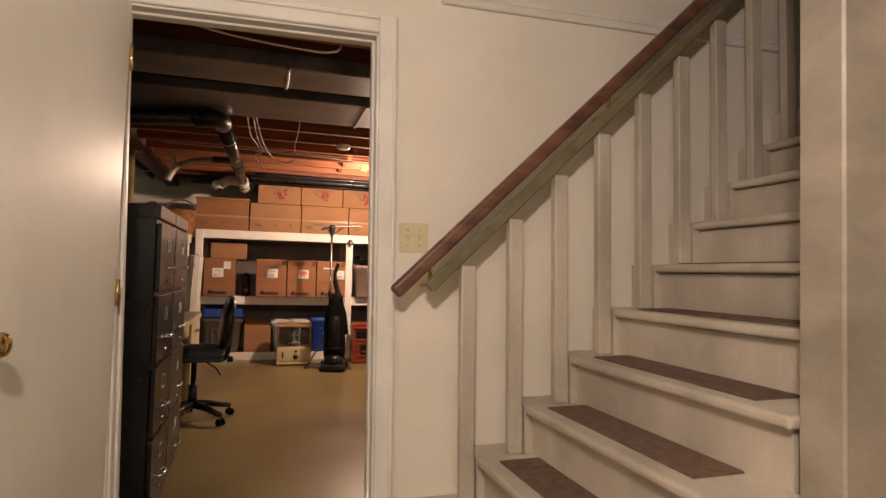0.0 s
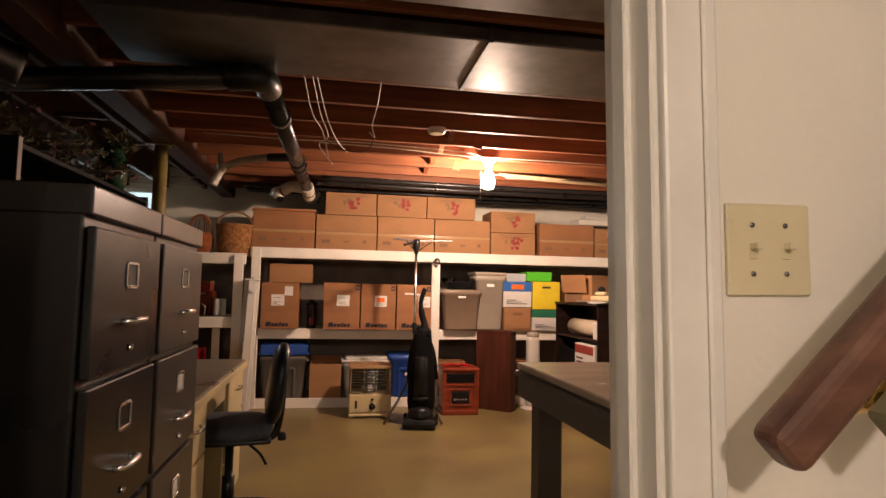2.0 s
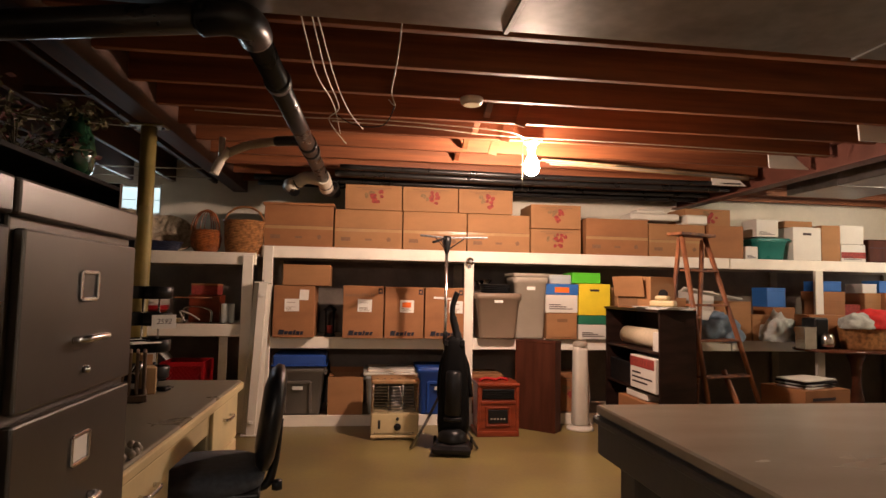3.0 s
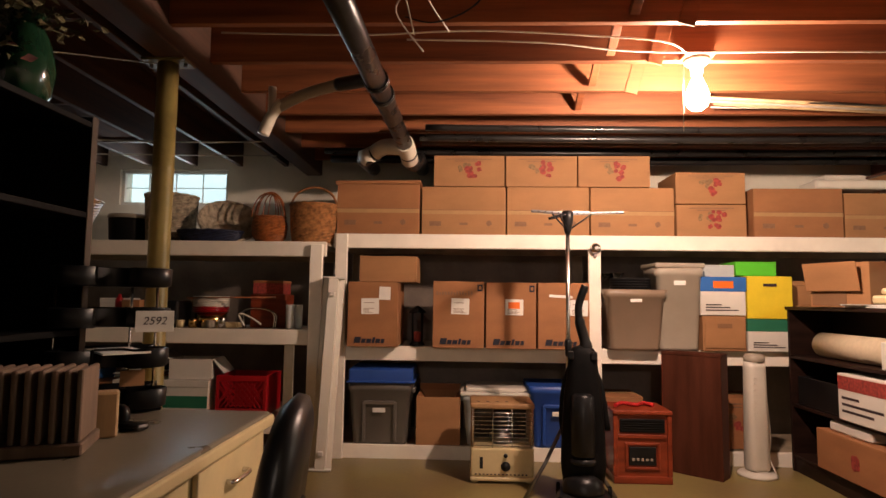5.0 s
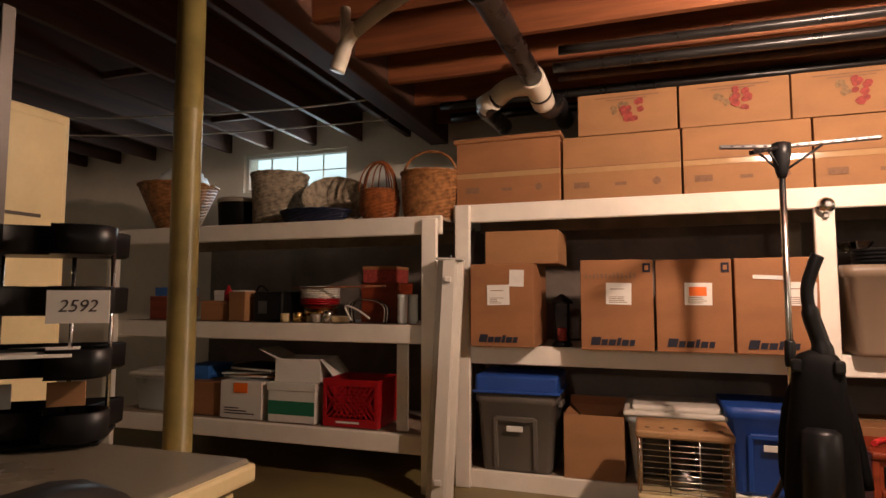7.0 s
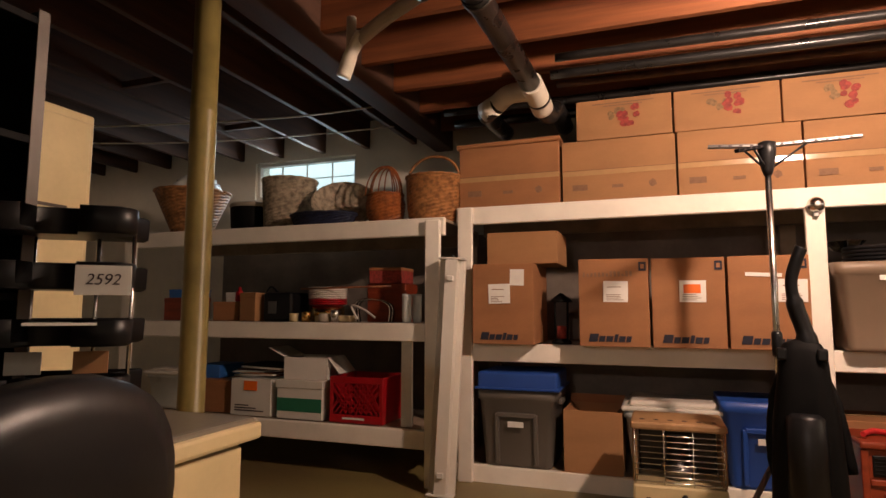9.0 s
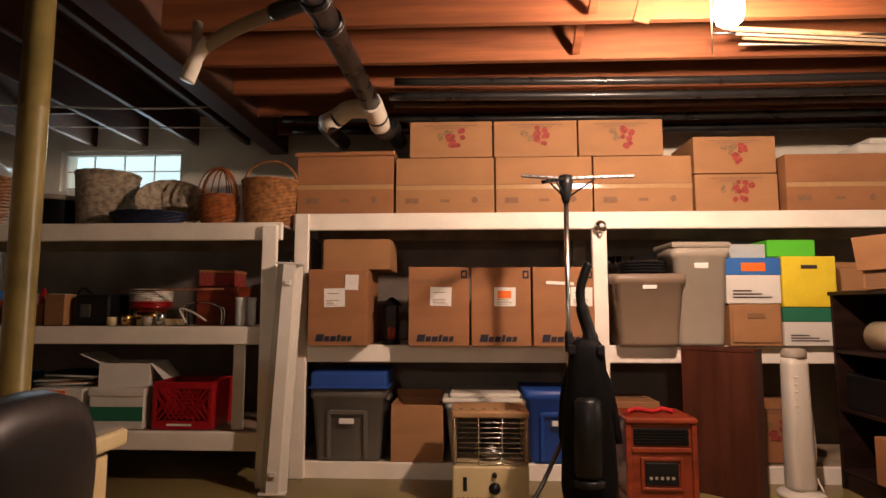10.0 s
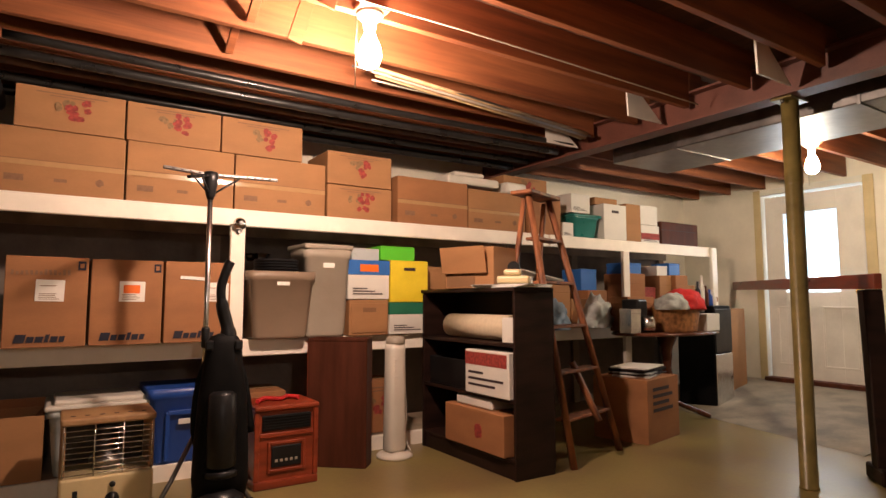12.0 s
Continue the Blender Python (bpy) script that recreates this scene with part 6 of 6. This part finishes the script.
# ---- woven baskets ----
def basket(x, y, z, prof, material, label, handle=None, n=40, rz=0, tilt=None, scale_y=1.0):
    """Woven basket: strands pass over and under stakes; prof is (radius, height) from foot to rim."""
    t = thing("wicker_basket", x, y, z, rz, label, "basket", "wicker baskets")
    if tilt:
        t.matrix_basis = pose(x, y, z, *tilt)
    h = prof[-1][1]
    rows = max(8, int(h / 0.011))
    bm = bmesh.new()
    rings = []
    for j in range(rows + 1):
        zz = h * j / rows
        r = prof[-1][0]
        for (r0, z0), (r1, z1) in zip(prof, prof[1:]):
            if z0 <= zz <= z1:
                r = r0 + (r1 - r0) * (zz - z0) / max(1e-6, z1 - z0)
                break
        ring = []
        for i in range(n):
            d = 0.0035 * (1 if ((i // 2) + j) % 2 else -1)
            a = 2 * math.pi * i / n
            ring.append(((r + d) * math.cos(a), (r + d) * math.sin(a) * scale_y, zz))
        rings.append(ring)
    inner = [[(p[0] * 0.95, p[1] * 0.95, p[2]) for p in ring] for ring in (rings[-1], rings[len(rings) // 2], rings[1])]
    ring_sweep(bm, rings + inner)
    for f in bm.faces:
        f.smooth = False
    part("weave", bm, material, t)
    rim = bmesh.new()
    r = prof[-1][0]
    pts = [(r * math.cos(2 * math.pi * k / 32), r * math.sin(2 * math.pi * k / 32) * scale_y, h + 0.004 * (k % 2)) for k in range(33)]
    tube(rim, pts, 0.009, 8)
    part("rim", rim, material, t)
    if handle:
        part("handle", tube(bmesh.new(), [(r * 0.96 * math.cos(a), 0, h + handle * math.sin(a)) for a in [math.pi * k / 16 for k in range(17)]], 0.009, 8), material, t)
    return t


zs = 1.522
b_ = basket(-2.63, 8.24, zs, [(0.13, 0), (0.15, 0.05), (0.27, 0.33)], WICKER, "brown flared wicker basket with plastic wrap inside")
lump("plastic_wrap", -2.60, 8.24, zs + 0.30, 0.17, 0.16, 0.13, CLEARP, "crumpled clear plastic wrap in a basket", "plastic wrap", 2)
pt = thing("dark_pot", -2.10, 8.25, zs, 0, "dark metal pot with a pale rim on the shelf", "pot")
part("pot", lathe(bmesh.new(), [(0.12, 0), (0.14, 0.03), (0.15, 0.19), (0.145, 0.2), (0.13, 0.19), (0.002, 0.18)], 26), BLACKM, pt)
part("rim", lathe(bmesh.new(), [(0.150, 0.185), (0.156, 0.195), (0.152, 0.215), (0.14, 0.21)], 26), LTAUPE, pt)
basket(-1.78, 8.25, zs, [(0.17, 0), (0.175, 0.1), (0.19, 0.36)], WICKERG, "tall grey woven basket")
basket(-1.40, 8.08, zs, [(0.2, 0), (0.22, 0.04), (0.235, 0.075)], WICKERN, "low navy blue woven tray basket", scale_y=0.6, n=56)
basket(-1.34, 8.26, zs + 0.10, [(0.12, 0), (0.18, 0.05), (0.22, 0.11)], WICKERG, "shallow woven tray leaning at an angle", tilt=(48, 8, 20), n=48)
basket(-0.98, 8.14, zs, [(0.085, 0), (0.12, 0.05), (0.13, 0.13), (0.115, 0.19)], WICKERR, "small round red-brown basket with a tall handle", handle=0.19, scale_y=0.9)
basket(-0.66, 8.16, zs, [(0.15, 0), (0.165, 0.1), (0.175, 0.285)], WICKER, "large brown basket with an arched handle", handle=0.14, scale_y=0.85)
for k in range(4):
    part("rib", tube(bmesh.new(), [(0.12 * math.cos(a) * (1 - 0.25 * k), 0.03 * k - 0.05, 0.19 + 0.18 * math.sin(a)) for a in [math.pi * q / 12 for q in range(13)]], 0.005, 6), WICKERR, bpy.data.objects["wicker_basket.004"])

# oddments on the middle shelf of the left unit
z5 = 0.907


def small_box(x0, x1, y, z, h, d, material, label, name="small_box", rz=0, trim=None):
    t = thing(name, (x0 + x1) / 2, y, z, rz, label, "box", "small boxes on the shelves")
    w = x1 - x0
    part("body", box(-w / 2, w / 2, 0, d, 0, h - 0.006, 0.003), material, t)
    part("lid", box(-w / 2 - 0.002, w / 2 + 0.002, -0.002, d + 0.002, h * 0.8, h, 0.003), trim or material, t)
    return t


small_box(-2.72, -2.48, 8.1, z5, 0.16, 0.2, CHERRY, "small red-brown box on the shelf")
small_box(-2.70, -2.50, 8.12, z5 + 0.161, 0.06, 0.2, BLUEC, "flat dark blue box on top of another")
small_box(-2.23, -2.03, 8.05, z5, 0.13, 0.15, CARDD, "small brown cardboard box on the shelf", rz=6)
small_box(-2.00, -1.86, 8.02, z5, 0.19, 0.14, CARD, "upright tan cardboard box on the shelf", rz=-8)
small_box(-2.30, -2.08, 8.25, z5, 0.2, 0.16, WHITEC, "white box at the back of the shelf")
rb = thing("red_bottle", -2.06, 8.1, z5 + 0.131, 0, "small red plastic bottle on a box", "bottle")
part("bottle", lathe(bmesh.new(), [(0.025, 0), (0.028, 0.01), (0.028, 0.06), (0.012, 0.08), (0.01, 0.1), (0.002, 0.101)], 16), REDP, rb)
cs = thing("camera_case", -1.70, 8.02, z5, -6, "black box-shaped appliance with a loop handle", "appliance")
part("body", box(-0.12, 0.12, 0, 0.2, 0, 0.19, 0.02, seg=3), BLACK, cs)
part("handle", tube(bmesh.new(), bend([(-0.12, 0.08, 0.15), (-0.16, 0.08, 0.19), (-0.12, 0.08, 0.23), (-0.06, 0.08, 0.19)]), 0.008, 8), BLACK, cs)
part("front_plate", box(-0.07, 0.0, -0.003, 0.0, 0.05, 0.13, 0.001), STEEL, cs)
pl = thing("plate_stack", -1.40, 8.16, z5, 0, "stack of red and white plates on the shelf", "plates")
for k in range(9):
    part("plate", lathe(bmesh.new(), [(0.06, 0.10 + 0.013 * k), (0.12, 0.108 + 0.013 * k), (0.13, 0.118 + 0.013 * k), (0.002, 0.106 + 0.013 * k)], 24), WHITEP if k > 2 else REDP, pl)
part("tin", lathe(bmesh.new(), [(0.11, 0), (0.11, 0.1), (0.002, 0.1)], 24), BRASS, pl, "copper-coloured tin under the plates")
for i, (x, h, r, mt) in enumerate(((-1.46, 0.06, 0.03, BRASS), (-1.33, 0.05, 0.035, LTAUPE), (-1.25, 0.07, 0.03, CHROME), (-1.55, 0.05, 0.03, CREAM))):
    t = thing("tin_can", x, 8.0, z5, 0, "small metal tin on the shelf", "tin", "tins on the shelf")
    part("can", lathe(bmesh.new(), [(r, 0), (r, h), (r * 0.9, h + 0.003), (0.002, h + 0.003)], 18), mt, t)
wt = thing("metal_tray", -1.28, 8.0, z5, 3, "shallow cream metal tray on the shelf", "tray")
part("tray", box(-0.12, 0.14, 0, 0.1, 0, 0.04, 0.01, seg=2), CREAM, wt)
small_box(-1.10, -0.84, 8.14, z5 + 0.0, 0.24, 0.2, CHERRY, "red and brown game box standing on the shelf")
small_box(-1.08, -0.86, 8.12, z5 + 0.242, 0.10, 0.2, REDINK, "small red carton on a box", trim=CARDD)
bw = thing("wire_basket", -0.98, 7.99, z5, 0, "small wire letter rack with a white cord", "wire rack")
for k in range(4):
    part("wire", tube(bmesh.new(), bend([(-0.12, 0.02 * k, 0.0), (-0.12, 0.02 * k, 0.12), (0.0, 0.02 * k, 0.14), (0.1, 0.02 * k, 0.1), (0.1, 0.02 * k, 0.0)]), 0.004, 6), BLACKM if k % 2 else CHROME, bw)
part("cord", tube(bmesh.new(), bend([(-0.1, -0.02, 0.02), (-0.14, -0.02, 0.1), (-0.06, -0.02, 0.08), (0.02, -0.02, 0.03)]), 0.006, 8), WHITEP, bw)
part("stick", tube(bmesh.new(), [(-0.55, 0.05, 0.21), (0.1, 0.03, 0.22)], 0.006, 6), LADDERW, bw)
for x, dy in ((-0.765, 0.0), (-0.72, 0.05)):
    t = thing("drinking_glass", x, 8.0 + dy, z5, 0, "tall ribbed clear drinking glass", "glass", "drinking glasses")
    part("glass", lathe(bmesh.new(), [(0.024, 0), (0.026, 0.01)] + [(0.028 + 0.002 * (k % 2), 0.02 + 0.012 * k) for k in range(12)] + [(0.03, 0.17), (0.026, 0.168), (0.022, 0.01), (0.002, 0.01)], 18), CLEARP, t)

# bottom shelf of the left unit
z6 = 0.302
tote(-2.58, 8.0, z6, 0.36, 0.34, 0.24, CLEARP, WHITEP, "cloudy grey storage tub with a white lid", 0.02, panel=False)
small_box(-2.42, -2.22, 8.12, z6, 0.3, 0.25, BLUEC, "blue box among papers on the low shelf")
small_box(-2.30, -2.03, 8.02, z6, 0.21, 0.25, CARDD, "brown taped cardboard box on the low shelf", rz=4)
f1 = office(-2.02, -1.70, 7.99, z6, 0.235, WHITEC, "white file box with an orange label and papers on top", depth=0.34, hole=False)
part("sticker", box(-0.05, 0.05, -0.002, 0.0035, 0.16, 0.22), ORANGE, f1, "orange sticker")
pst = thing("paper_stack", -1.86, 8.04, z6, 0, "untidy stack of folders and papers on a file box", "papers")
for k in range(7):
    mm = pose(0.01 * k - 0.02, 0, 0, 0, random.Random(k).uniform(-3, 3), random.Random(k + 3).uniform(-14, 14))
    part("folder", box(-0.17, 0.17, 0.0, 0.28, 0.236 + 0.012 * k, 0.245 + 0.012 * k, m=mm), (GREYCLOTH, PAPER, CARDD, GREYCLOTH, DARKWOOD, PAPER, BLACKM)[k], pst)
f2 = office(-1.655, -1.32, 7.98, z6, 0.235, WHITEC, "white paper box with a green printed band", band=GREENC, depth=0.34, hole=False, text=False)
part("lid_edge", box(-0.17, 0.17, -0.003, 0.345, 0.19, 0.238, 0.003), WHITEC, f2)
f3 = thing("open_box", -1.47, 8.02, z6 + 0.24, 5, "opened white cardboard box with raised flaps", "box")
bm = bmesh.new()
bx(bm, -0.15, 0.15, 0, 0.005, 0, 0.14, 0.001)
bx(bm, -0.15, 0.15, 0.25, 0.255, 0, 0.14, 0.001)
bx(bm, -0.15, -0.145, 0.005, 0.25, 0, 0.14, 0.001)
bx(bm, 0.145, 0.15, 0.005, 0.25, 0, 0.14, 0.001)
part("body", bm, WHITEC, f3)
part("flap", box(-0.0, 0.13, 0.0, 0.25, 0, 0.004, 0.001, m=Matrix.Translation((0.15, 0, 0.14)) @ pose(0, 0, 0, 0, 50, 0)), WHITEC, f3)
part("flap", box(-0.13, 0.0, 0.0, 0.25, 0, 0.004, 0.001, m=Matrix.Translation((-0.15, 0, 0.14)) @ pose(0, 0, 0, 0, 25, 0)), WHITEC, f3)
mc = thing("milk_crate", -1.09, 7.985, z6, 0, "red plastic milk crate with lattice sides", "crate")
bm = bmesh.new()
for z0, z1 in ((0, 0.05), (0.235, 0.275)):
    bx(bm, -0.18, 0.18, 0, 0.012, z0, z1, 0.003)
for q in (-0.18, 0.155):
    bx(bm, q, q + 0.025, 0, 0.012, 0.05, 0.235, 0.003)
for k in range(9):
    for s in (-1, 1):
        m = Matrix.Translation((-0.14 + 0.035 * k, 0.006, 0.143)) @ pose(0, 0, 0, 0, 40 * s, 0)
        bx(bm, -0.0045, 0.0045, -0.005, 0.005, -0.115, 0.115, m=m)
for v in bm.verts:
    v.co.x = max(-0.18, min(0.18, v.co.x))
part("front_lattice", bm, REDP, mc)
for q in ((-0.18, -0.168, 0.013, 0.33, 0, 0.275), (0.168, 0.18, 0.013, 0.33, 0, 0.275), (-0.167, 0.167, 0.318, 0.33, 0, 0.275)):
    part("side_wall", box(*q, 0.003), REDP, mc)
part("bottom", box(-0.167, 0.167, 0.013, 0.317, 0, 0.012), REDP, mc)
part("white_print", flat(bmesh.new(), -0.09, 0.06, 0.022, 0.034, y=-0.0024), PAPER, mc)
solid("patterned_board", box(-0.80, -0.73, 8.0, 8.02, z6, z6 + 0.50, 0.003, m=Matrix.Translation((0, 0, 0))), PAPER, "pale printed board leaning upright in the shelf", "board")

# ---- shelves towards the outside door ----
office(4.22, 4.36, 8.16, zt, 0.13, WHITEC, "small white printed box on the shelf", hole=False, depth=0.2)
tl = tote(4.52, 8.15, zt, 0.34, 0.36, 0.2, TEAL, TEAL, "teal plastic storage tote on the top shelf", 0.01, panel=False)
office(4.37, 4.62, 8.2, zt + 0.235, 0.18, WHITEC, "white box standing on the teal tote", hole=False, depth=0.25)
office(4.72, 5.04, 8.13, zt, 0.34, WHITEC, "tall white file box with a hand hole", depth=0.34, text=False)
carton(5.05, 5.27, 8.15, zt, 0.37, 0.32, "plain", "upright brown cardboard box with a white label")
office(4.70, 5.02, 8.22, zt + 0.342, 0.07, CARD, "flat brown box lying on a file box", hole=False, text=False, depth=0.3)
office(5.28, 5.57, 8.16, zt, 0.18, WHITEC, "white and red printed box", band=REDINK, depth=0.3, hole=False)
office(5.28, 5.56, 8.17, zt + 0.182, 0.20, WHITEC, "plain white box stacked on another", depth=0.3, hole=False, text=False)
sc = thing("wooden_case", 5.62, 8.18, zt, 0, "flat brown wooden case on the shelf end", "case")
part("case", box(0, 0.62, 0, 0.3, 0, 0.24, 0.01), BROWNLAM, sc)
part("lid_line", box(0.004, 0.616, -0.002, 0.302, 0.15, 0.156), INK, sc)
pk = thing("foam_packing", 3.30, 8.3, zt + 0.36, 0, "white moulded foam packing wrapped in plastic", "packing")
bm = box(-0.28, 0.24, -0.1, 0.14, 0, 0.07, 0.02, seg=2)
bx(bm, -0.2, 0.1, -0.08, 0.1, 0.07, 0.11, 0.02, seg=2)
part("foam", bm, WHITEP, pk)
pk.location.z = zt + 0.362
pk2 = thing("foam_packing", 3.72, 8.3, zt + 0.332, 5, "white moulded foam packing block", "packing")
part("foam", box(-0.12, 0.12, -0.1, 0.1, 0, 0.10, 0.02, seg=2), WHITEP, pk2)
rndb = random.Random(11)
PAL = (CARD, CARDD, WHITEC, CARD, CARDD, WHITEC, CHERRY, BLUEC, REDINK, CARD)
x = 2.80
while x < 4.85:
    w, h = rndb.uniform(0.2, 0.36), rndb.uniform(0.2, 0.42)
    small_box(x, x + w - 0.012, rndb.uniform(8.07, 8.2), zm, h, 0.3, PAL[rndb.randrange(6)], "closed box packed on the middle shelf")
    if h < 0.36 and w > 0.24:
        small_box(x + 0.02, x + w - 0.03, 8.2, zm + h + 0.001, rndb.uniform(0.12, 0.24), 0.24, PAL[rndb.randrange(10)], "small box stacked on another in the shelf")
    x += w
x = 5.03
while x < 6.2:
    w, h = rndb.uniform(0.14, 0.28), rndb.uniform(0.25, 0.5)
    small_box(x, x + w - 0.012, rndb.uniform(8.06, 8.16), zm, h, 0.28, PAL[rndb.randrange(10)], "closed box packed on the middle shelf")
    small_box(x + 0.01, x + w - 0.02, 8.18, zm + h + 0.001, rndb.uniform(0.08, 0.16), 0.22, (WHITEC, BLUEC, REDINK, CARD)[rndb.randrange(4)], "small bright packet on a box")
    x += w
st2 = thing("plastic_pipes", 3.45, 7.98, 1.20, 0, "thin white plastic rods laid across the boxes", "rods")
for k in range(4):
    part("rod", rod(bmesh.new(), (0, 0.02 * k, 0.10 - 0.01 * k), (0.62, 0.02 * k + 0.03, 0.0), 0.008, 8), WHITEP, st2)
lump("blue_bundle", 3.75, 7.90, 0.797, 0.22, 0.14, 0.2, DENIM, "blue plastic-wrapped bundle on the shelf edge", "bundle", 4)
lump("plastic_bag", 4.42, 7.98, 0.80, 0.16, 0.14, 0.2, CLEARP, "crumpled clear plastic bag", "plastic bag", 6)
lb = thing("laundry_basket", 5.03, 7.62, 0.763, 0, "brown wicker basket heaped with red and grey cloths", "laundry basket")
bm = bmesh.new()
rings = []
for j in range(16):
    z = 0.014 * j
    rings.append([((0.21 + 0.04 * j / 15 + 0.003 * (1 if (i // 2 + j) % 2 else -1)) * math.cos(2 * math.pi * i / 44), (0.15 + 0.03 * j / 15) * math.sin(2 * math.pi * i / 44), z) for i in range(44)])
ring_sweep(bm, rings)
part("weave", bm, WICKER, lb)
lump("red_cloth", 0.05, -0.03, 0.19, 0.24, 0.17, 0.14, REDCLOTH, "", "", 1, 0.22, lb)
lump("grey_cloth", -0.15, -0.07, 0.19, 0.15, 0.13, 0.11, GREYCLOTH, "", "", 8, 0.22, lb)
lump("pale_cloth", 0.17, -0.06, 0.17, 0.1, 0.09, 0.08, WHITEC, "", "", 5, 0.25, lb)
small_box(5.28, 5.52, 7.5, 0.763, 0.15, 0.2, WHITEC, "white box on the dark table", rz=8)
cm = thing("coffee_maker", 4.60, 7.62, 0.763, 10, "dark coffee maker on the table", "coffee maker")
part("body", box(-0.08, 0.08, 0.0, 0.16, 0, 0.28, 0.02, seg=2), BLACK, cm)
part("jug", lathe(bmesh.new(), [(0.05, 0.02), (0.062, 0.05), (0.055, 0.12), (0.04, 0.14)], 20, (0, -0.04, 0)), CHROME, cm)
small_box(4.36, 4.48, 7.55, 0.763, 0.2, 0.12, CHROME, "metal canister box on the table")
small_box(4.60, 4.95, 7.78, 0.763, 0.3, 0.2, CARDD, "brown open box on the table")
fg = thing("steel_appliance", 5.92, 7.74, 0, 10, "dark cabinet appliance with a brushed steel front", "appliance")
part("case", box(-0.2, 0.2, 0, 0.36, 0.01, 0.98, 0.01), BLACKM, fg)
part("front_panel", box(-0.19, 0.19, -0.012, 0.0, 0.03, 0.52, 0.006), CHROME, fg, "brushed steel panel")
part("window_panel", box(-0.19, 0.19, -0.012, 0.0, 0.53, 0.95, 0.006), BLACK, fg)
for i in range(5):
    t = thing("spray_bottle", 5.78 + 0.065 * i, 7.9, 0.98, 0, "plastic bottle standing on the appliance", "bottle", "bottles on the appliance")
    hh = (0.24, 0.3, 0.2, 0.16, 0.13)[i]
    part("bottle", lathe(bmesh.new(), [(0.026, 0), (0.028, 0.01), (0.028, hh * 0.6), (0.012, hh * 0.75), (0.012, hh), (0.002, hh)], 14), (BLACK, WHITEP, BROWNLAM, BLUEP, WHITEP)[i], t)
carton(-0.25, 0.25, 0, 0, 0.95, 0.3, "plain", "tall worn cardboard box beside the appliance", material=CARD).matrix_basis = pose(6.5, 7.95, 0, 0, 0, 10)

gr = thing("guard_rail", 0, 0, 0, 0, "brown wooden plank rail running across to the wall", "rail")
d = Vector((7.09, 8.30, 1.19)) - Vector((4.40, 5.83, 1.13))
m = Matrix.Translation((4.40, 5.83, 1.13)) @ pose(0, 0, 0, 0, -math.degrees(math.asin(0.06 / d.length)), math.degrees(math.atan2(d.y, d.x)))
part("plank", box(0, d.length, -0.02, 0.02, -0.035, 0.055, 0.004, m=m), CHERRY, gr)
part("post", box(-0.05, 0.05, -0.05, 0.05, 0.0, 1.095, 0.006, m=Matrix.Translation((4.45, 5.87, 0)) @ pose(0, 0, 0, 0, 4, 40)), DARKWOOD, gr)
part("foot", box(-0.08, 0.16, -0.06, 0.06, 0.0, 0.09, 0.01, m=Matrix.Translation((4.43, 5.85, 0)) @ pose(0, 0, 0, 0, 0, 40)), DARKWOOD, gr)
